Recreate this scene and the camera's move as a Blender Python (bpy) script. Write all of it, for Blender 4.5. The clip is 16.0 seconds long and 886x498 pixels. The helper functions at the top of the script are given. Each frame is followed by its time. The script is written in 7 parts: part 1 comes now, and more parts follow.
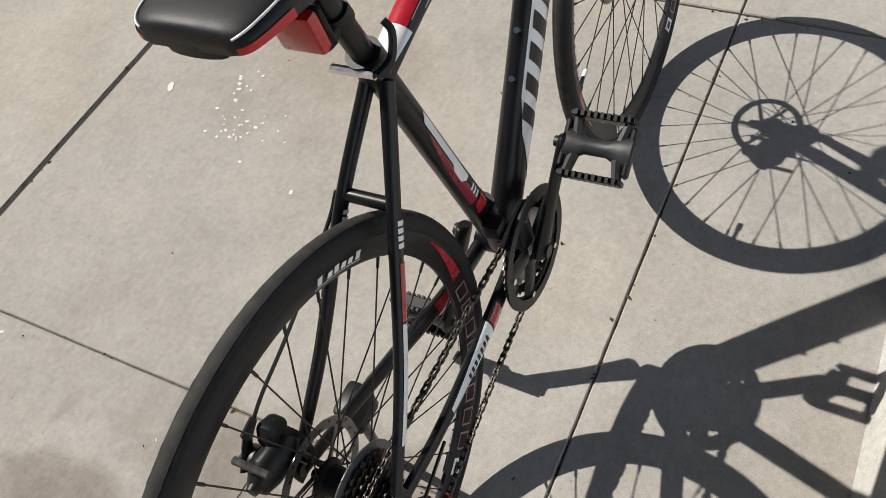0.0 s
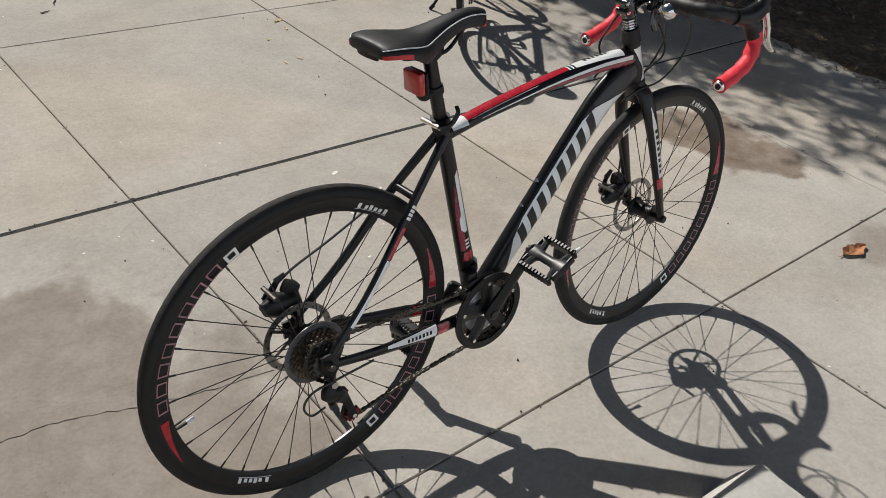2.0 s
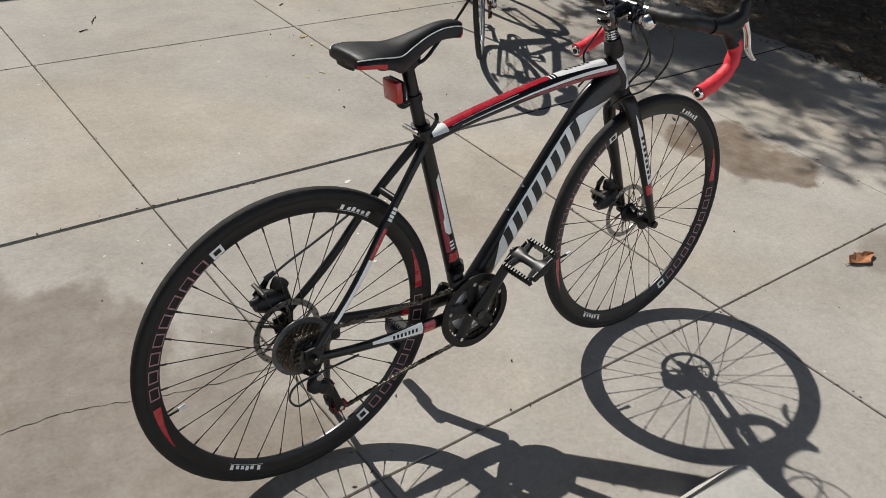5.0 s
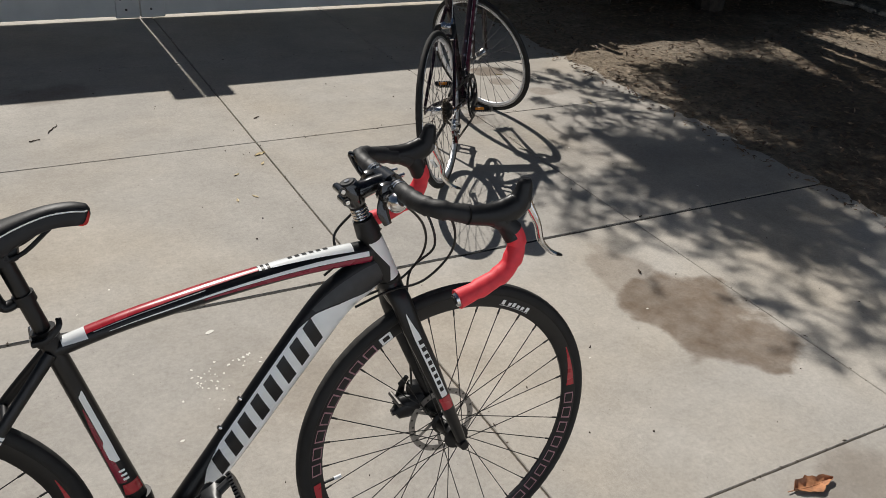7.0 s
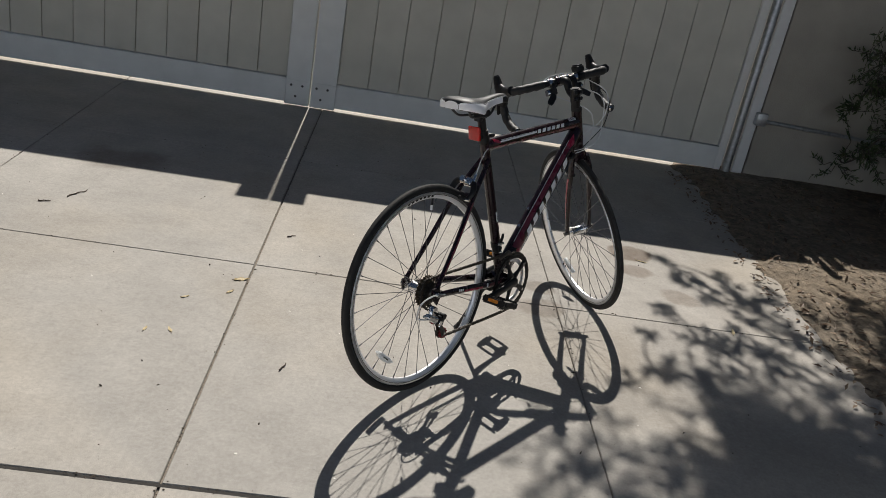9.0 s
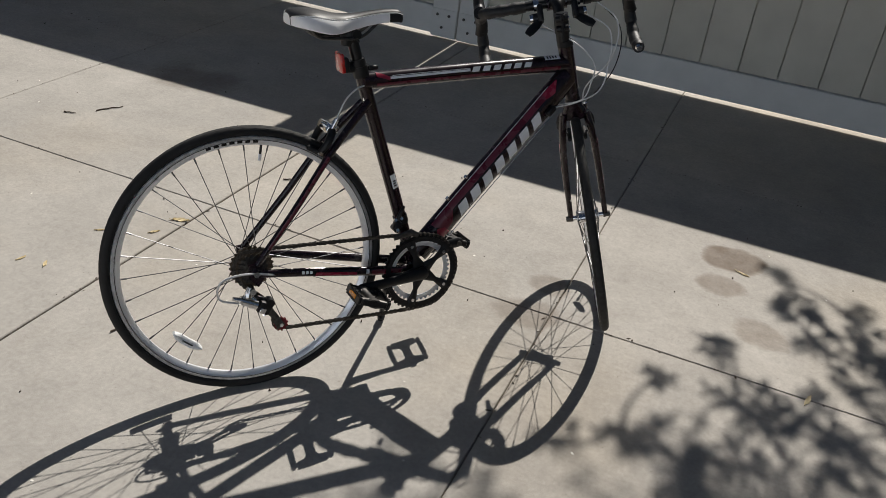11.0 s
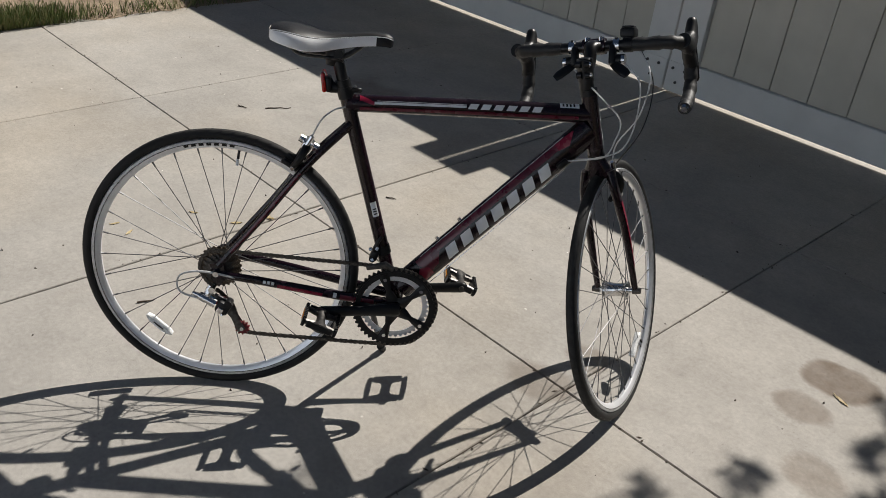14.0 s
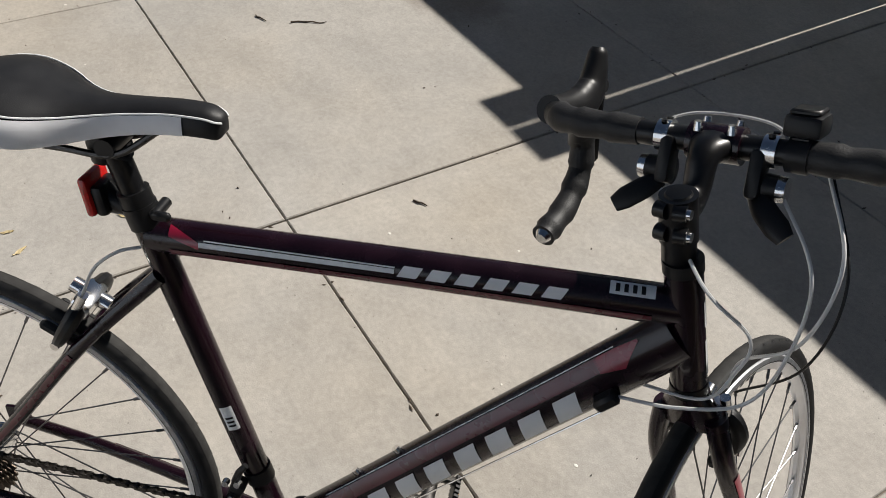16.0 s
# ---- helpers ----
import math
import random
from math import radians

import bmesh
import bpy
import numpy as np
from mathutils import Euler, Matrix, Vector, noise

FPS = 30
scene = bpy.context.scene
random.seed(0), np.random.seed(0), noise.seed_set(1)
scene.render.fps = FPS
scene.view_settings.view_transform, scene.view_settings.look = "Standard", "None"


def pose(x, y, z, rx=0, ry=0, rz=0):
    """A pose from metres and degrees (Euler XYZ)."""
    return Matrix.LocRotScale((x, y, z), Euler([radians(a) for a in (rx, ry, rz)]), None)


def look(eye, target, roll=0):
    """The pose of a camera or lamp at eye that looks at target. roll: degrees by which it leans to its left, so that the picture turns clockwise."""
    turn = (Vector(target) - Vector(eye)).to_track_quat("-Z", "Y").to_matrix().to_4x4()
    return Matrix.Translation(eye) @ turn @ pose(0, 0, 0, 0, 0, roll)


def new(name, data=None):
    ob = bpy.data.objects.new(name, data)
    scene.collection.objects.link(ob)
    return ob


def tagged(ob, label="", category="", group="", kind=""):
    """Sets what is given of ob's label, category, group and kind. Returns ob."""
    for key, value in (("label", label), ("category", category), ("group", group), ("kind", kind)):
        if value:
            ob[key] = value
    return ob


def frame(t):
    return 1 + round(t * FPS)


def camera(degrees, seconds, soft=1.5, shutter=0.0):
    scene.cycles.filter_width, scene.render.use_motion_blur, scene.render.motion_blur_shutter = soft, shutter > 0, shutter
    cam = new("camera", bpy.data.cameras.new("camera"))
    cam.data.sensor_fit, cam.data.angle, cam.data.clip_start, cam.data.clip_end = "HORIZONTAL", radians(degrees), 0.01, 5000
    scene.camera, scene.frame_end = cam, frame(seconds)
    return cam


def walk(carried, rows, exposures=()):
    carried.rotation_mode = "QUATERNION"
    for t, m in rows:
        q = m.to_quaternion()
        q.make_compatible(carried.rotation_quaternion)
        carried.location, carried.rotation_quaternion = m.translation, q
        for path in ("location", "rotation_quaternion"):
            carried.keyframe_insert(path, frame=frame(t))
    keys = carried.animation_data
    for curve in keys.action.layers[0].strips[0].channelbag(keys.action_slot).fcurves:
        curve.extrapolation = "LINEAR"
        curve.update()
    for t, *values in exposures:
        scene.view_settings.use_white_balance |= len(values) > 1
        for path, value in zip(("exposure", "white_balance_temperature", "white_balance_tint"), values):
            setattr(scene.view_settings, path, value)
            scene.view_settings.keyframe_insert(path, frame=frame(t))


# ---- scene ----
cam = camera(55.0, 16.0, 0.5)
PATH = [
    (0, (-1.616, -1.604, 1.348), (-0.669, -0.887, -0.26), -14.5),
    (0.5, (-1.714, -1.859, 1.437), (-0.833, -0.766, 0.012), -7.8),
    (1, (-1.913, -1.94, 1.482), (-0.803, -0.833, 0.24), -0.7),
    (1.5, (-2.005, -2.122, 1.486), (-0.811, -0.979, 0.36), 6.7),
    (2, (-2.128, -2.284, 1.506), (-0.966, -1.108, 0.381), 8.3),
    (2.5, (-2.269, -2.299, 1.51), (-1.024, -1.166, 0.431), 9.7),
    (3, (-2.261, -2.34, 1.516), (-0.996, -1.2, 0.467), 8.6),
    (3.5, (-2.192, -2.396, 1.532), (-0.934, -1.306, 0.423), 9.4),
    (3.7, (-2.189, -2.414, 1.537), (-0.935, -1.311, 0.436), 10.6),
    (5.8, (-1.756, -2.462, 1.55), (-0.785, -1.116, 0.433), 5.3),
    (6, (-1.634, -2.495, 1.566), (-0.683, -1.143, 0.439), 8.0),
    (6.5, (-1.365, -2.53, 1.552), (-0.534, -1.058, 0.482), 6.3),
    (7, (-1.089, -2.446, 1.59), (-0.215, -0.926, 0.629), 4.5),
    (7.5, (-0.697, -2.422, 1.578), (0.142, -0.811, 0.741), 9.7),
    (8, (-0.324, -2.257, 1.568), (0.22, -0.497, 0.79), 9.1),
    (8.3, (-0.138, -2.122, 1.57), (0.36, -0.35, 0.788), 9.6),
    (8.5, (0.063, -2.021, 1.556), (0.488, -0.231, 0.771), 11.2),
    (8.7, (0.234, -1.919, 1.545), (0.549, -0.1, 0.776), 11.4),
    (10.8, (1.5, -0.901, 1.45), (1.029, 0.769, 0.455), 4.4),
    (11, (1.644, -0.823, 1.448), (1.056, 0.804, 0.443), 7.2),
    (11.5, (1.845, -0.598, 1.433), (1.044, 0.913, 0.396), 4.0),
    (12, (2.031, -0.404, 1.45), (1.112, 1.023, 0.392), 4.9),
    (12.5, (2.245, -0.27, 1.45), (1.067, 0.929, 0.366), 5.4),
    (13, (2.205, -0.258, 1.452), (0.97, 0.881, 0.368), 1.7),
    (13.5, (2.183, -0.219, 1.474), (0.982, 0.952, 0.384), 2.8),
    (14, (2.246, -0.255, 1.487), (1.049, 0.988, 0.476), 6.5),
    (14.5, (2.183, -0.127, 1.467), (0.965, 1.087, 0.444), 7.3),
    (15, (1.971, 0.138, 1.459), (0.845, 1.355, 0.34), 5.8),
    (15.5, (1.789, 0.512, 1.432), (0.6, 1.606, 0.252), 10.2),
    (16, (1.502, 0.801, 1.399), (0.293, 1.61, 0.026), 4.1),
]
walk(cam, [(t, look(eye, target, roll)) for t, eye, target, roll in PATH],
     [(0, 0.16), (0.5, 0.12), (1.5, 0.0), (3.5, 0.02), (7.0, -0.04), (8.5, 0.07), (11.0, 0.11), (12.5, 0.11), (14.5, 0.14), (15.0, 0.10), (15.5, 0.12), (16.0, 0.24)])

# ---- light ----
SUN_UP, SUN_TURN = 46.2, 0.75
SUN_WAY = (-math.cos(radians(SUN_UP)) * math.sin(radians(SUN_TURN)), math.cos(radians(SUN_UP)) * math.cos(radians(SUN_TURN)), math.sin(radians(SUN_UP)))
world = bpy.data.worlds.new("sky")
scene.world = world
world.use_nodes = True
wt = world.node_tree
sky = wt.nodes.new("ShaderNodeTexSky")
sky.sky_type, sky.sun_disc = "NISHITA", False
sky.sun_elevation, sky.sun_rotation = radians(SUN_UP), radians(-SUN_TURN)
wt.links.new(sky.outputs[0], wt.nodes["Background"].inputs[0])
wt.nodes["Background"].inputs[1].default_value = 0.0225
sun = new("sun", bpy.data.lights.new("sun", "SUN"))
sun.data.energy, sun.data.angle, sun.data.color = 4.6, radians(0.53), (1.0, 0.955, 0.885)
sun.matrix_world = look([12 * c for c in SUN_WAY], (0, 0, 0))
scene.view_settings.exposure = 0.0


# ---- materials ----
def mat(name, col, rough=0.5, metal=0.0, coat=0.0, spec=0.5, grain=0.0, scale=40.0, bump=0.0, bscale=400.0, dist=0.001, vary=0.0):
    """A surface with colour variation at two scales, uneven gloss and a fine relief."""
    m = bpy.data.materials.new(name)
    m.use_nodes = True
    n, l = m.node_tree.nodes, m.node_tree.links
    b = n["Principled BSDF"]
    b.inputs["Base Color"].default_value = (*col, 1)
    b.inputs["Roughness"].default_value = rough
    b.inputs["Metallic"].default_value = metal
    b.inputs["Coat Weight"].default_value = coat
    b.inputs["Coat Roughness"].default_value = 0.08
    b.inputs["Specular IOR Level"].default_value = spec
    co = n.new("ShaderNodeTexCoord")
    last = None
    if grain or vary:
        big = n.new("ShaderNodeTexNoise")
        big.inputs["Scale"].default_value, big.inputs["Detail"].default_value = scale, 6
        l.new(co.outputs["Object"], big.inputs["Vector"])
        hsv = n.new("ShaderNodeHueSaturation")
        hsv.inputs["Color"].default_value = (*col, 1)
        mr = n.new("ShaderNodeMapRange")
        mr.inputs[1].default_value, mr.inputs[2].default_value = 0.3, 0.7
        mr.inputs[3].default_value, mr.inputs[4].default_value = 1 - grain, 1 + grain
        l.new(big.outputs["Fac"], mr.inputs[0])
        last = mr.outputs[0]
        if vary:
            info = n.new("ShaderNodeObjectInfo")
            mv = n.new("ShaderNodeMapRange")
            mv.inputs[3].default_value, mv.inputs[4].default_value = 1 - vary, 1 + vary
            l.new(info.outputs["Random"], mv.inputs[0])
            mu = n.new("ShaderNodeMath")
            mu.operation = "MULTIPLY"
            l.new(last, mu.inputs[0]), l.new(mv.outputs[0], mu.inputs[1])
            last = mu.outputs[0]
        l.new(last, hsv.inputs["Value"])
        l.new(hsv.outputs[0], b.inputs["Base Color"])
        rr = n.new("ShaderNodeMapRange")
        rr.inputs[3].default_value, rr.inputs[4].default_value = max(0.02, rough - 0.08), min(1, rough + 0.08)
        l.new(big.outputs["Fac"], rr.inputs[0])
        l.new(rr.outputs[0], b.inputs["Roughness"])
    if bump:
        f = n.new("ShaderNodeTexNoise")
        f.inputs["Scale"].default_value, f.inputs["Detail"].default_value = bscale, 4
        l.new(co.outputs["Object"], f.inputs["Vector"])
        bp = n.new("ShaderNodeBump")
        bp.inputs["Strength"].default_value, bp.inputs["Distance"].default_value = bump, dist
        l.new(f.outputs["Fac"], bp.inputs["Height"])
        l.new(bp.outputs[0], b.inputs["Normal"])
    return m


def concrete_mat(name, col, stains_and_shade=(), specks=1.0, relief=0.28, deep=0.003, clods=0.0):
    """Broom-finished concrete in world coordinates: cloudy tone, sand grain, pits, and stains and painted shade (x, y,
    rx, ry, darkness, softness).
    """
    m = bpy.data.materials.new(name)
    m.use_nodes = True
    n, l = m.node_tree.nodes, m.node_tree.links
    b = n["Principled BSDF"]
    b.inputs["Roughness"].default_value = 0.85
    b.inputs["Specular IOR Level"].default_value = 0.3
    pos = n.new("ShaderNodeNewGeometry").outputs["Position"]

    def noise_(scale, detail=5, rough=0.55):
        t = n.new("ShaderNodeTexNoise")
        t.inputs["Scale"].default_value, t.inputs["Detail"].default_value, t.inputs["Roughness"].default_value = scale, detail, rough
        l.new(pos, t.inputs["Vector"])
        return t.outputs["Fac"]

    def ranged(v, a, c, lo, hi, smooth=False):
        r = n.new("ShaderNodeMapRange")
        r.interpolation_type = "SMOOTHSTEP" if smooth else "LINEAR"
        for i, x in enumerate((a, c, lo, hi)):
            r.inputs[i + 1].default_value = x
        l.new(v, r.inputs[0])
        return r.outputs[0]

    def math_(op, a, c):
        q = n.new("ShaderNodeMath")
        q.operation = op
        for i, x in enumerate((a, c)):
            if isinstance(x, (int, float)):
                q.inputs[i].default_value = x
            else:
                l.new(x, q.inputs[i])
        return q.outputs[0]

    tone = math_("MULTIPLY", ranged(noise_(1.1, 4), 0.3, 0.7, 0.88, 1.10), ranged(noise_(5, 6), 0.3, 0.7, 0.91, 1.08))
    tone = math_("MULTIPLY", tone, ranged(noise_(32, 4, 0.65), 0.3, 0.7, 0.92, 1.07))
    tone = math_("MULTIPLY", tone, ranged(noise_(90, 3), 0.3, 0.7, 0.91, 1.08))
    tone = math_("MULTIPLY", tone, ranged(noise_(420, 2), 0.3, 0.72, 0.86, 1.12))
    pits = n.new("ShaderNodeTexVoronoi")
    pits.inputs["Scale"].default_value = 55
    l.new(pos, pits.inputs["Vector"])
    pit = math_("MULTIPLY", ranged(pits.outputs["Distance"], 0.06, 0.13, 1, 0), ranged(noise_(9, 3), 0.52, 0.6, 0, specks))
    tone = math_("MULTIPLY", tone, ranged(pit, 0, 1, 1, 0.62))
    info = n.new("ShaderNodeObjectInfo")
    tone = math_("MULTIPLY", tone, ranged(info.outputs["Random"], 0, 1, 0.95, 1.04))
    wob = n.new("ShaderNodeTexNoise")
    wob.inputs["Scale"].default_value, wob.inputs["Detail"].default_value = 5, 5
    l.new(pos, wob.inputs["Vector"])
    # one mask for the real stains and for shade painted into the soil
    stain = None
    for x, y, rx, ry, dark, soft in stains_and_shade:
        d = n.new("ShaderNodeVectorMath")
        d.operation = "SUBTRACT"
        l.new(pos, d.inputs[0])
        d.inputs[1].default_value = (x, y, 0)
        s = n.new("ShaderNodeVectorMath")
        s.operation = "MULTIPLY"
        l.new(d.outputs[0], s.inputs[0])
        s.inputs[1].default_value = (1 / rx, 1 / ry, 0)
        le = n.new("ShaderNodeVectorMath")
        le.operation = "LENGTH"
        l.new(s.outputs[0], le.inputs[0])
        r = math_("ADD", le.outputs["Value"], ranged(wob.outputs["Fac"], 0.25, 0.75, -0.32, 0.32))
        f = ranged(r, 1 - soft, 1 + soft, dark, 0, True)
        stain = f if stain is None else math_("MAXIMUM", stain, f)
    mixc = n.new("ShaderNodeMix")
    mixc.data_type = "RGBA"
    mixc.inputs["A"].default_value = (*col, 1)
    mixc.inputs["B"].default_value = (col[0] * 1.02, col[1] * 0.94, col[2] * 0.82, 1)
    l.new(ranged(noise_(0.8, 4), 0.45, 0.7, 0, 0.7), mixc.inputs["Factor"])
    out = mixc.outputs["Result"]
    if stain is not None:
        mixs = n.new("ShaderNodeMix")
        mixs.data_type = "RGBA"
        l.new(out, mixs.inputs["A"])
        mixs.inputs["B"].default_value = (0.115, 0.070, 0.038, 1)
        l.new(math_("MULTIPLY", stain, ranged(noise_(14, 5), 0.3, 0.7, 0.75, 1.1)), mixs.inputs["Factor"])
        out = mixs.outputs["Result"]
    hsv = n.new("ShaderNodeHueSaturation")
    l.new(out, hsv.inputs["Color"])
    l.new(tone, hsv.inputs["Value"])
    l.new(hsv.outputs[0], b.inputs["Base Color"])
    h = math_("ADD", math_("MULTIPLY", noise_(300, 3), 0.6), math_("MULTIPLY", noise_(60, 4), 0.4))
    h = math_("SUBTRACT", h, math_("MULTIPLY", pit, 0.5))
    if clods:
        h = math_("ADD", h, math_("MULTIPLY", noise_(16, 6, 0.7), clods))
        tone = math_("MULTIPLY", tone, ranged(noise_(24, 6, 0.7), 0.35, 0.65, 0.55, 1.3))
        l.new(tone, hsv.inputs["Value"])
    bp = n.new("ShaderNodeBump")
    bp.inputs["Strength"].default_value, bp.inputs["Distance"].default_value = relief, deep
    l.new(h, bp.inputs["Height"])
    l.new(bp.outputs[0], b.inputs["Normal"])
    return m


def leaf_mat(name, colours, rough=0.45):
    """Leaves in one mesh: each island takes its own tone between two colours."""
    m = bpy.data.materials.new(name)
    m.use_nodes = True
    n, l = m.node_tree.nodes, m.node_tree.links
    b = n["Principled BSDF"]
    b.inputs["Roughness"].default_value = rough
    geo = n.new("ShaderNodeNewGeometry")
    ramp = n.new("ShaderNodeValToRGB")
    ramp.color_ramp.elements[0].color = (*colours[0], 1)
    ramp.color_ramp.elements[1].color = (*colours[-1], 1)
    for i, c in enumerate(colours[1:-1]):
        e = ramp.color_ramp.elements.new((i + 1) / (len(colours) - 1))
        e.color = (*c, 1)
    l.new(geo.outputs["Random Per Island"], ramp.inputs[0])
    l.new(ramp.outputs[0], b.inputs["Base Color"])
    return m


CONCRETE = (0.432, 0.407, 0.373)
STAINS = [
    (0.99, -0.66, 0.23, 0.27, 0.75, 0.13), (1.06, -0.88, 0.16, 0.18, 0.73, 0.12), (0.92, -0.36, 0.13, 0.20, 0.36, 0.2), (0.84, -1.50, 0.16, 0.11, 0.36, 0.25),
    (1.95, 0.95, 0.75, 0.95, 0.13, 0.6), (1.55, 2.0, 0.6, 0.5, 0.10, 0.6),
    (-1.93, -0.62, 0.46, 0.46, 0.50, 0.12), (-1.66, -0.62, 0.22, 0.32, 0.46, 0.14), (-0.82, 2.31, 0.24, 0.13, 0.4, 0.4), (1.703, 2.04, 0.11, 0.095, 0.72, 0.16),
    (1.69, 1.836, 0.085, 0.07, 0.52, 0.25), (1.847, 1.592, 0.095, 0.085, 0.45, 0.3), (1.16, 1.315, 0.10, 0.085, 0.42, 0.25), (1.185, 1.50, 0.07, 0.06, 0.4, 0.25),
    (-0.42, -0.52, 0.22, 0.2, 0.22, 0.5), (-0.10, -0.45, 0.3, 0.2, 0.12, 0.5), (-1.92, -1.05, 0.66, 0.55, 0.48, 0.24), (-1.5, -1.75, 0.5, 0.3, 0.15, 0.5),
]
M_CONC = concrete_mat("concrete", CONCRETE, STAINS)
M_CAST = concrete_mat("precast concrete", (0.52, 0.51, 0.48), (), 0.6)
M_JOINT = mat("joint sand", (0.22, 0.19, 0.155), 0.95, grain=0.6, scale=120, bump=0.6, bscale=250, dist=0.004)
M_JOINTDARK = mat("joint tar", (0.030, 0.027, 0.024), 0.9, grain=0.4, scale=90, bump=0.6, bscale=200, dist=0.004)
# these dark ovals paint tree, shrub and wall shade into the soil colour
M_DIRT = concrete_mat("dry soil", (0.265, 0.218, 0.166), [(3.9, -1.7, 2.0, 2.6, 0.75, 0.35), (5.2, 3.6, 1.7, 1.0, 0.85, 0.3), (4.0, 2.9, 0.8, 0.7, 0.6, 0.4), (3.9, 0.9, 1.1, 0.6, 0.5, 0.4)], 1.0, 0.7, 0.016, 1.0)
M_SOIL = mat("pale soil", (0.30, 0.23, 0.16), 0.95, grain=0.35, scale=7, bump=0.9, bscale=70, dist=0.012)
M_LEAF = leaf_mat("green leaves", [(0.022, 0.035, 0.012), (0.05, 0.075, 0.028), (0.10, 0.115, 0.06)], 0.26)
M_DRY = leaf_mat("dry leaves", [(0.06, 0.036, 0.022), (0.15, 0.085, 0.046), (0.32, 0.23, 0.15), (0.11, 0.07, 0.045), (0.24, 0.16, 0.10)], 0.6)
M_GRASS = leaf_mat("grass blades", [(0.05, 0.085, 0.018), (0.12, 0.16, 0.04), (0.28, 0.24, 0.11)], 0.6)
M_BARK = mat("bark", (0.055, 0.043, 0.034), 0.9, grain=0.4, scale=30, bump=0.9, bscale=60, dist=0.006)
M_LEAFRED = mat("brown leaf", (0.40, 0.18, 0.085), 0.55, grain=0.35, scale=60, bump=0.5, bscale=90, dist=0.002)
M_LEAFPALE = mat("straw leaf", (0.62, 0.50, 0.28), 0.6, grain=0.25, scale=60, bump=0.4, bscale=90, dist=0.002)
M_TWIG = mat("twig", (0.07, 0.05, 0.035), 0.85, grain=0.3, scale=80)
M_PALEWOOD = mat("pale wood", (0.46, 0.41, 0.34), 0.85, grain=0.3, scale=40, bump=0.6, bscale=80, dist=0.004)
M_CHALK = mat("white paint spot", (0.78, 0.76, 0.70), 0.8, grain=0.1, scale=90)
M_BOARD = mat("cream painted board", (0.60, 0.575, 0.50), 0.6, grain=0.07, scale=5, bump=0.3, bscale=30, dist=0.002, vary=0.04)
M_WHITE = mat("white painted timber", (0.74, 0.74, 0.72), 0.55, grain=0.05, scale=8, bump=0.25, bscale=40, dist=0.002)
M_WALL = mat("cream stucco", (0.38, 0.35, 0.30), 0.85, grain=0.1, scale=4, bump=0.7, bscale=120, dist=0.003)
# tinted blue so that the unseen wall throws a cool fill light
M_BOUNCE = mat("pale blue bounce wall", (0.54, 0.63, 0.77), 0.85, grain=0.06, scale=4, bump=0.6, bscale=120, dist=0.003)
M_GALV = mat("galvanised steel", (0.45, 0.46, 0.47), 0.45, metal=0.9, grain=0.2, scale=40)
M_BLACK = mat("satin black paint", (0.007, 0.007, 0.008), 0.36, coat=0.15, spec=0.35, grain=0.2, scale=30)
M_GLOSS = mat("gloss black paint", (0.006, 0.006, 0.007), 0.22, coat=0.9, grain=0.2, scale=30)
M_FRAME = mat("maroon black paint", (0.012, 0.0035, 0.0075), 0.26, coat=0.35, spec=0.4, grain=0.2, scale=30)
M_DECALW = mat("white transfer", (0.93, 0.95, 0.95), 0.25, coat=1.0, grain=0.04, scale=30)
M_DECALG = mat("silver grey transfer", (0.83, 0.85, 0.87), 0.35, coat=0.5, grain=0.05, scale=30)
M_DECALR = mat("red transfer", (0.44, 0.015, 0.028), 0.27, coat=0.7, grain=0.08, scale=30)
M_MAROON = mat("maroon transfer", (0.105, 0.008, 0.022), 0.28, coat=0.5, grain=0.2, scale=30)
M_FLASH = mat("crimson transfer", (0.26, 0.010, 0.036), 0.28, coat=0.6, grain=0.15, scale=30)
M_RUBBER = mat("tyre rubber", (0.013, 0.013, 0.0135), 0.66, spec=0.35, grain=0.3, scale=25, bump=0.35, bscale=700, dist=0.0006)
M_TREAD = mat("dusty tread rubber", (0.034, 0.033, 0.032), 0.8, spec=0.3, grain=0.35, scale=60, bump=0.5, bscale=600, dist=0.0008)
M_RIMTEXT = mat("dull pink rim transfer", (0.36, 0.19, 0.225), 0.4, grain=0.2, scale=60)
M_GUARD = mat("smoked plastic", (0.10, 0.10, 0.105), 0.3, coat=0.4, grain=0.2, scale=60)
M_RIMB = mat("black anodised rim", (0.012, 0.012, 0.013), 0.35, metal=0.3, grain=0.2, scale=40)
M_RIMS = mat("brushed alloy rim", (0.90, 0.91, 0.94), 0.34, metal=0.62, grain=0.08, scale=20)
M_TRACK = mat("worn brake track", (0.50, 0.51, 0.53), 0.42, metal=0.85, grain=0.2, scale=60)
M_ALLOY = mat("polished alloy", (0.78, 0.78, 0.78), 0.18, metal=1.0, grain=0.1, scale=60)
M_STEEL = mat("dark steel", (0.11, 0.105, 0.10), 0.45, metal=1.0, grain=0.3, scale=120)
M_ROTOR = mat("grey rotor steel", (0.34, 0.33, 0.32), 0.38, metal=1.0, grain=0.2, scale=80)
M_SPOKE = mat("spoke wire", (0.05, 0.05, 0.05), 0.45, metal=0.8)
M_SPOKES = mat("steel spoke wire", (0.16, 0.16, 0.165), 0.42, metal=1.0)
M_COG = mat("brown steel sprocket", (0.15, 0.120, 0.092), 0.55, metal=0.8, grain=0.4, scale=150)
M_CHAIN = mat("oiled chain steel", (0.11, 0.10, 0.09), 0.45, metal=1.0, grain=0.4, scale=200)
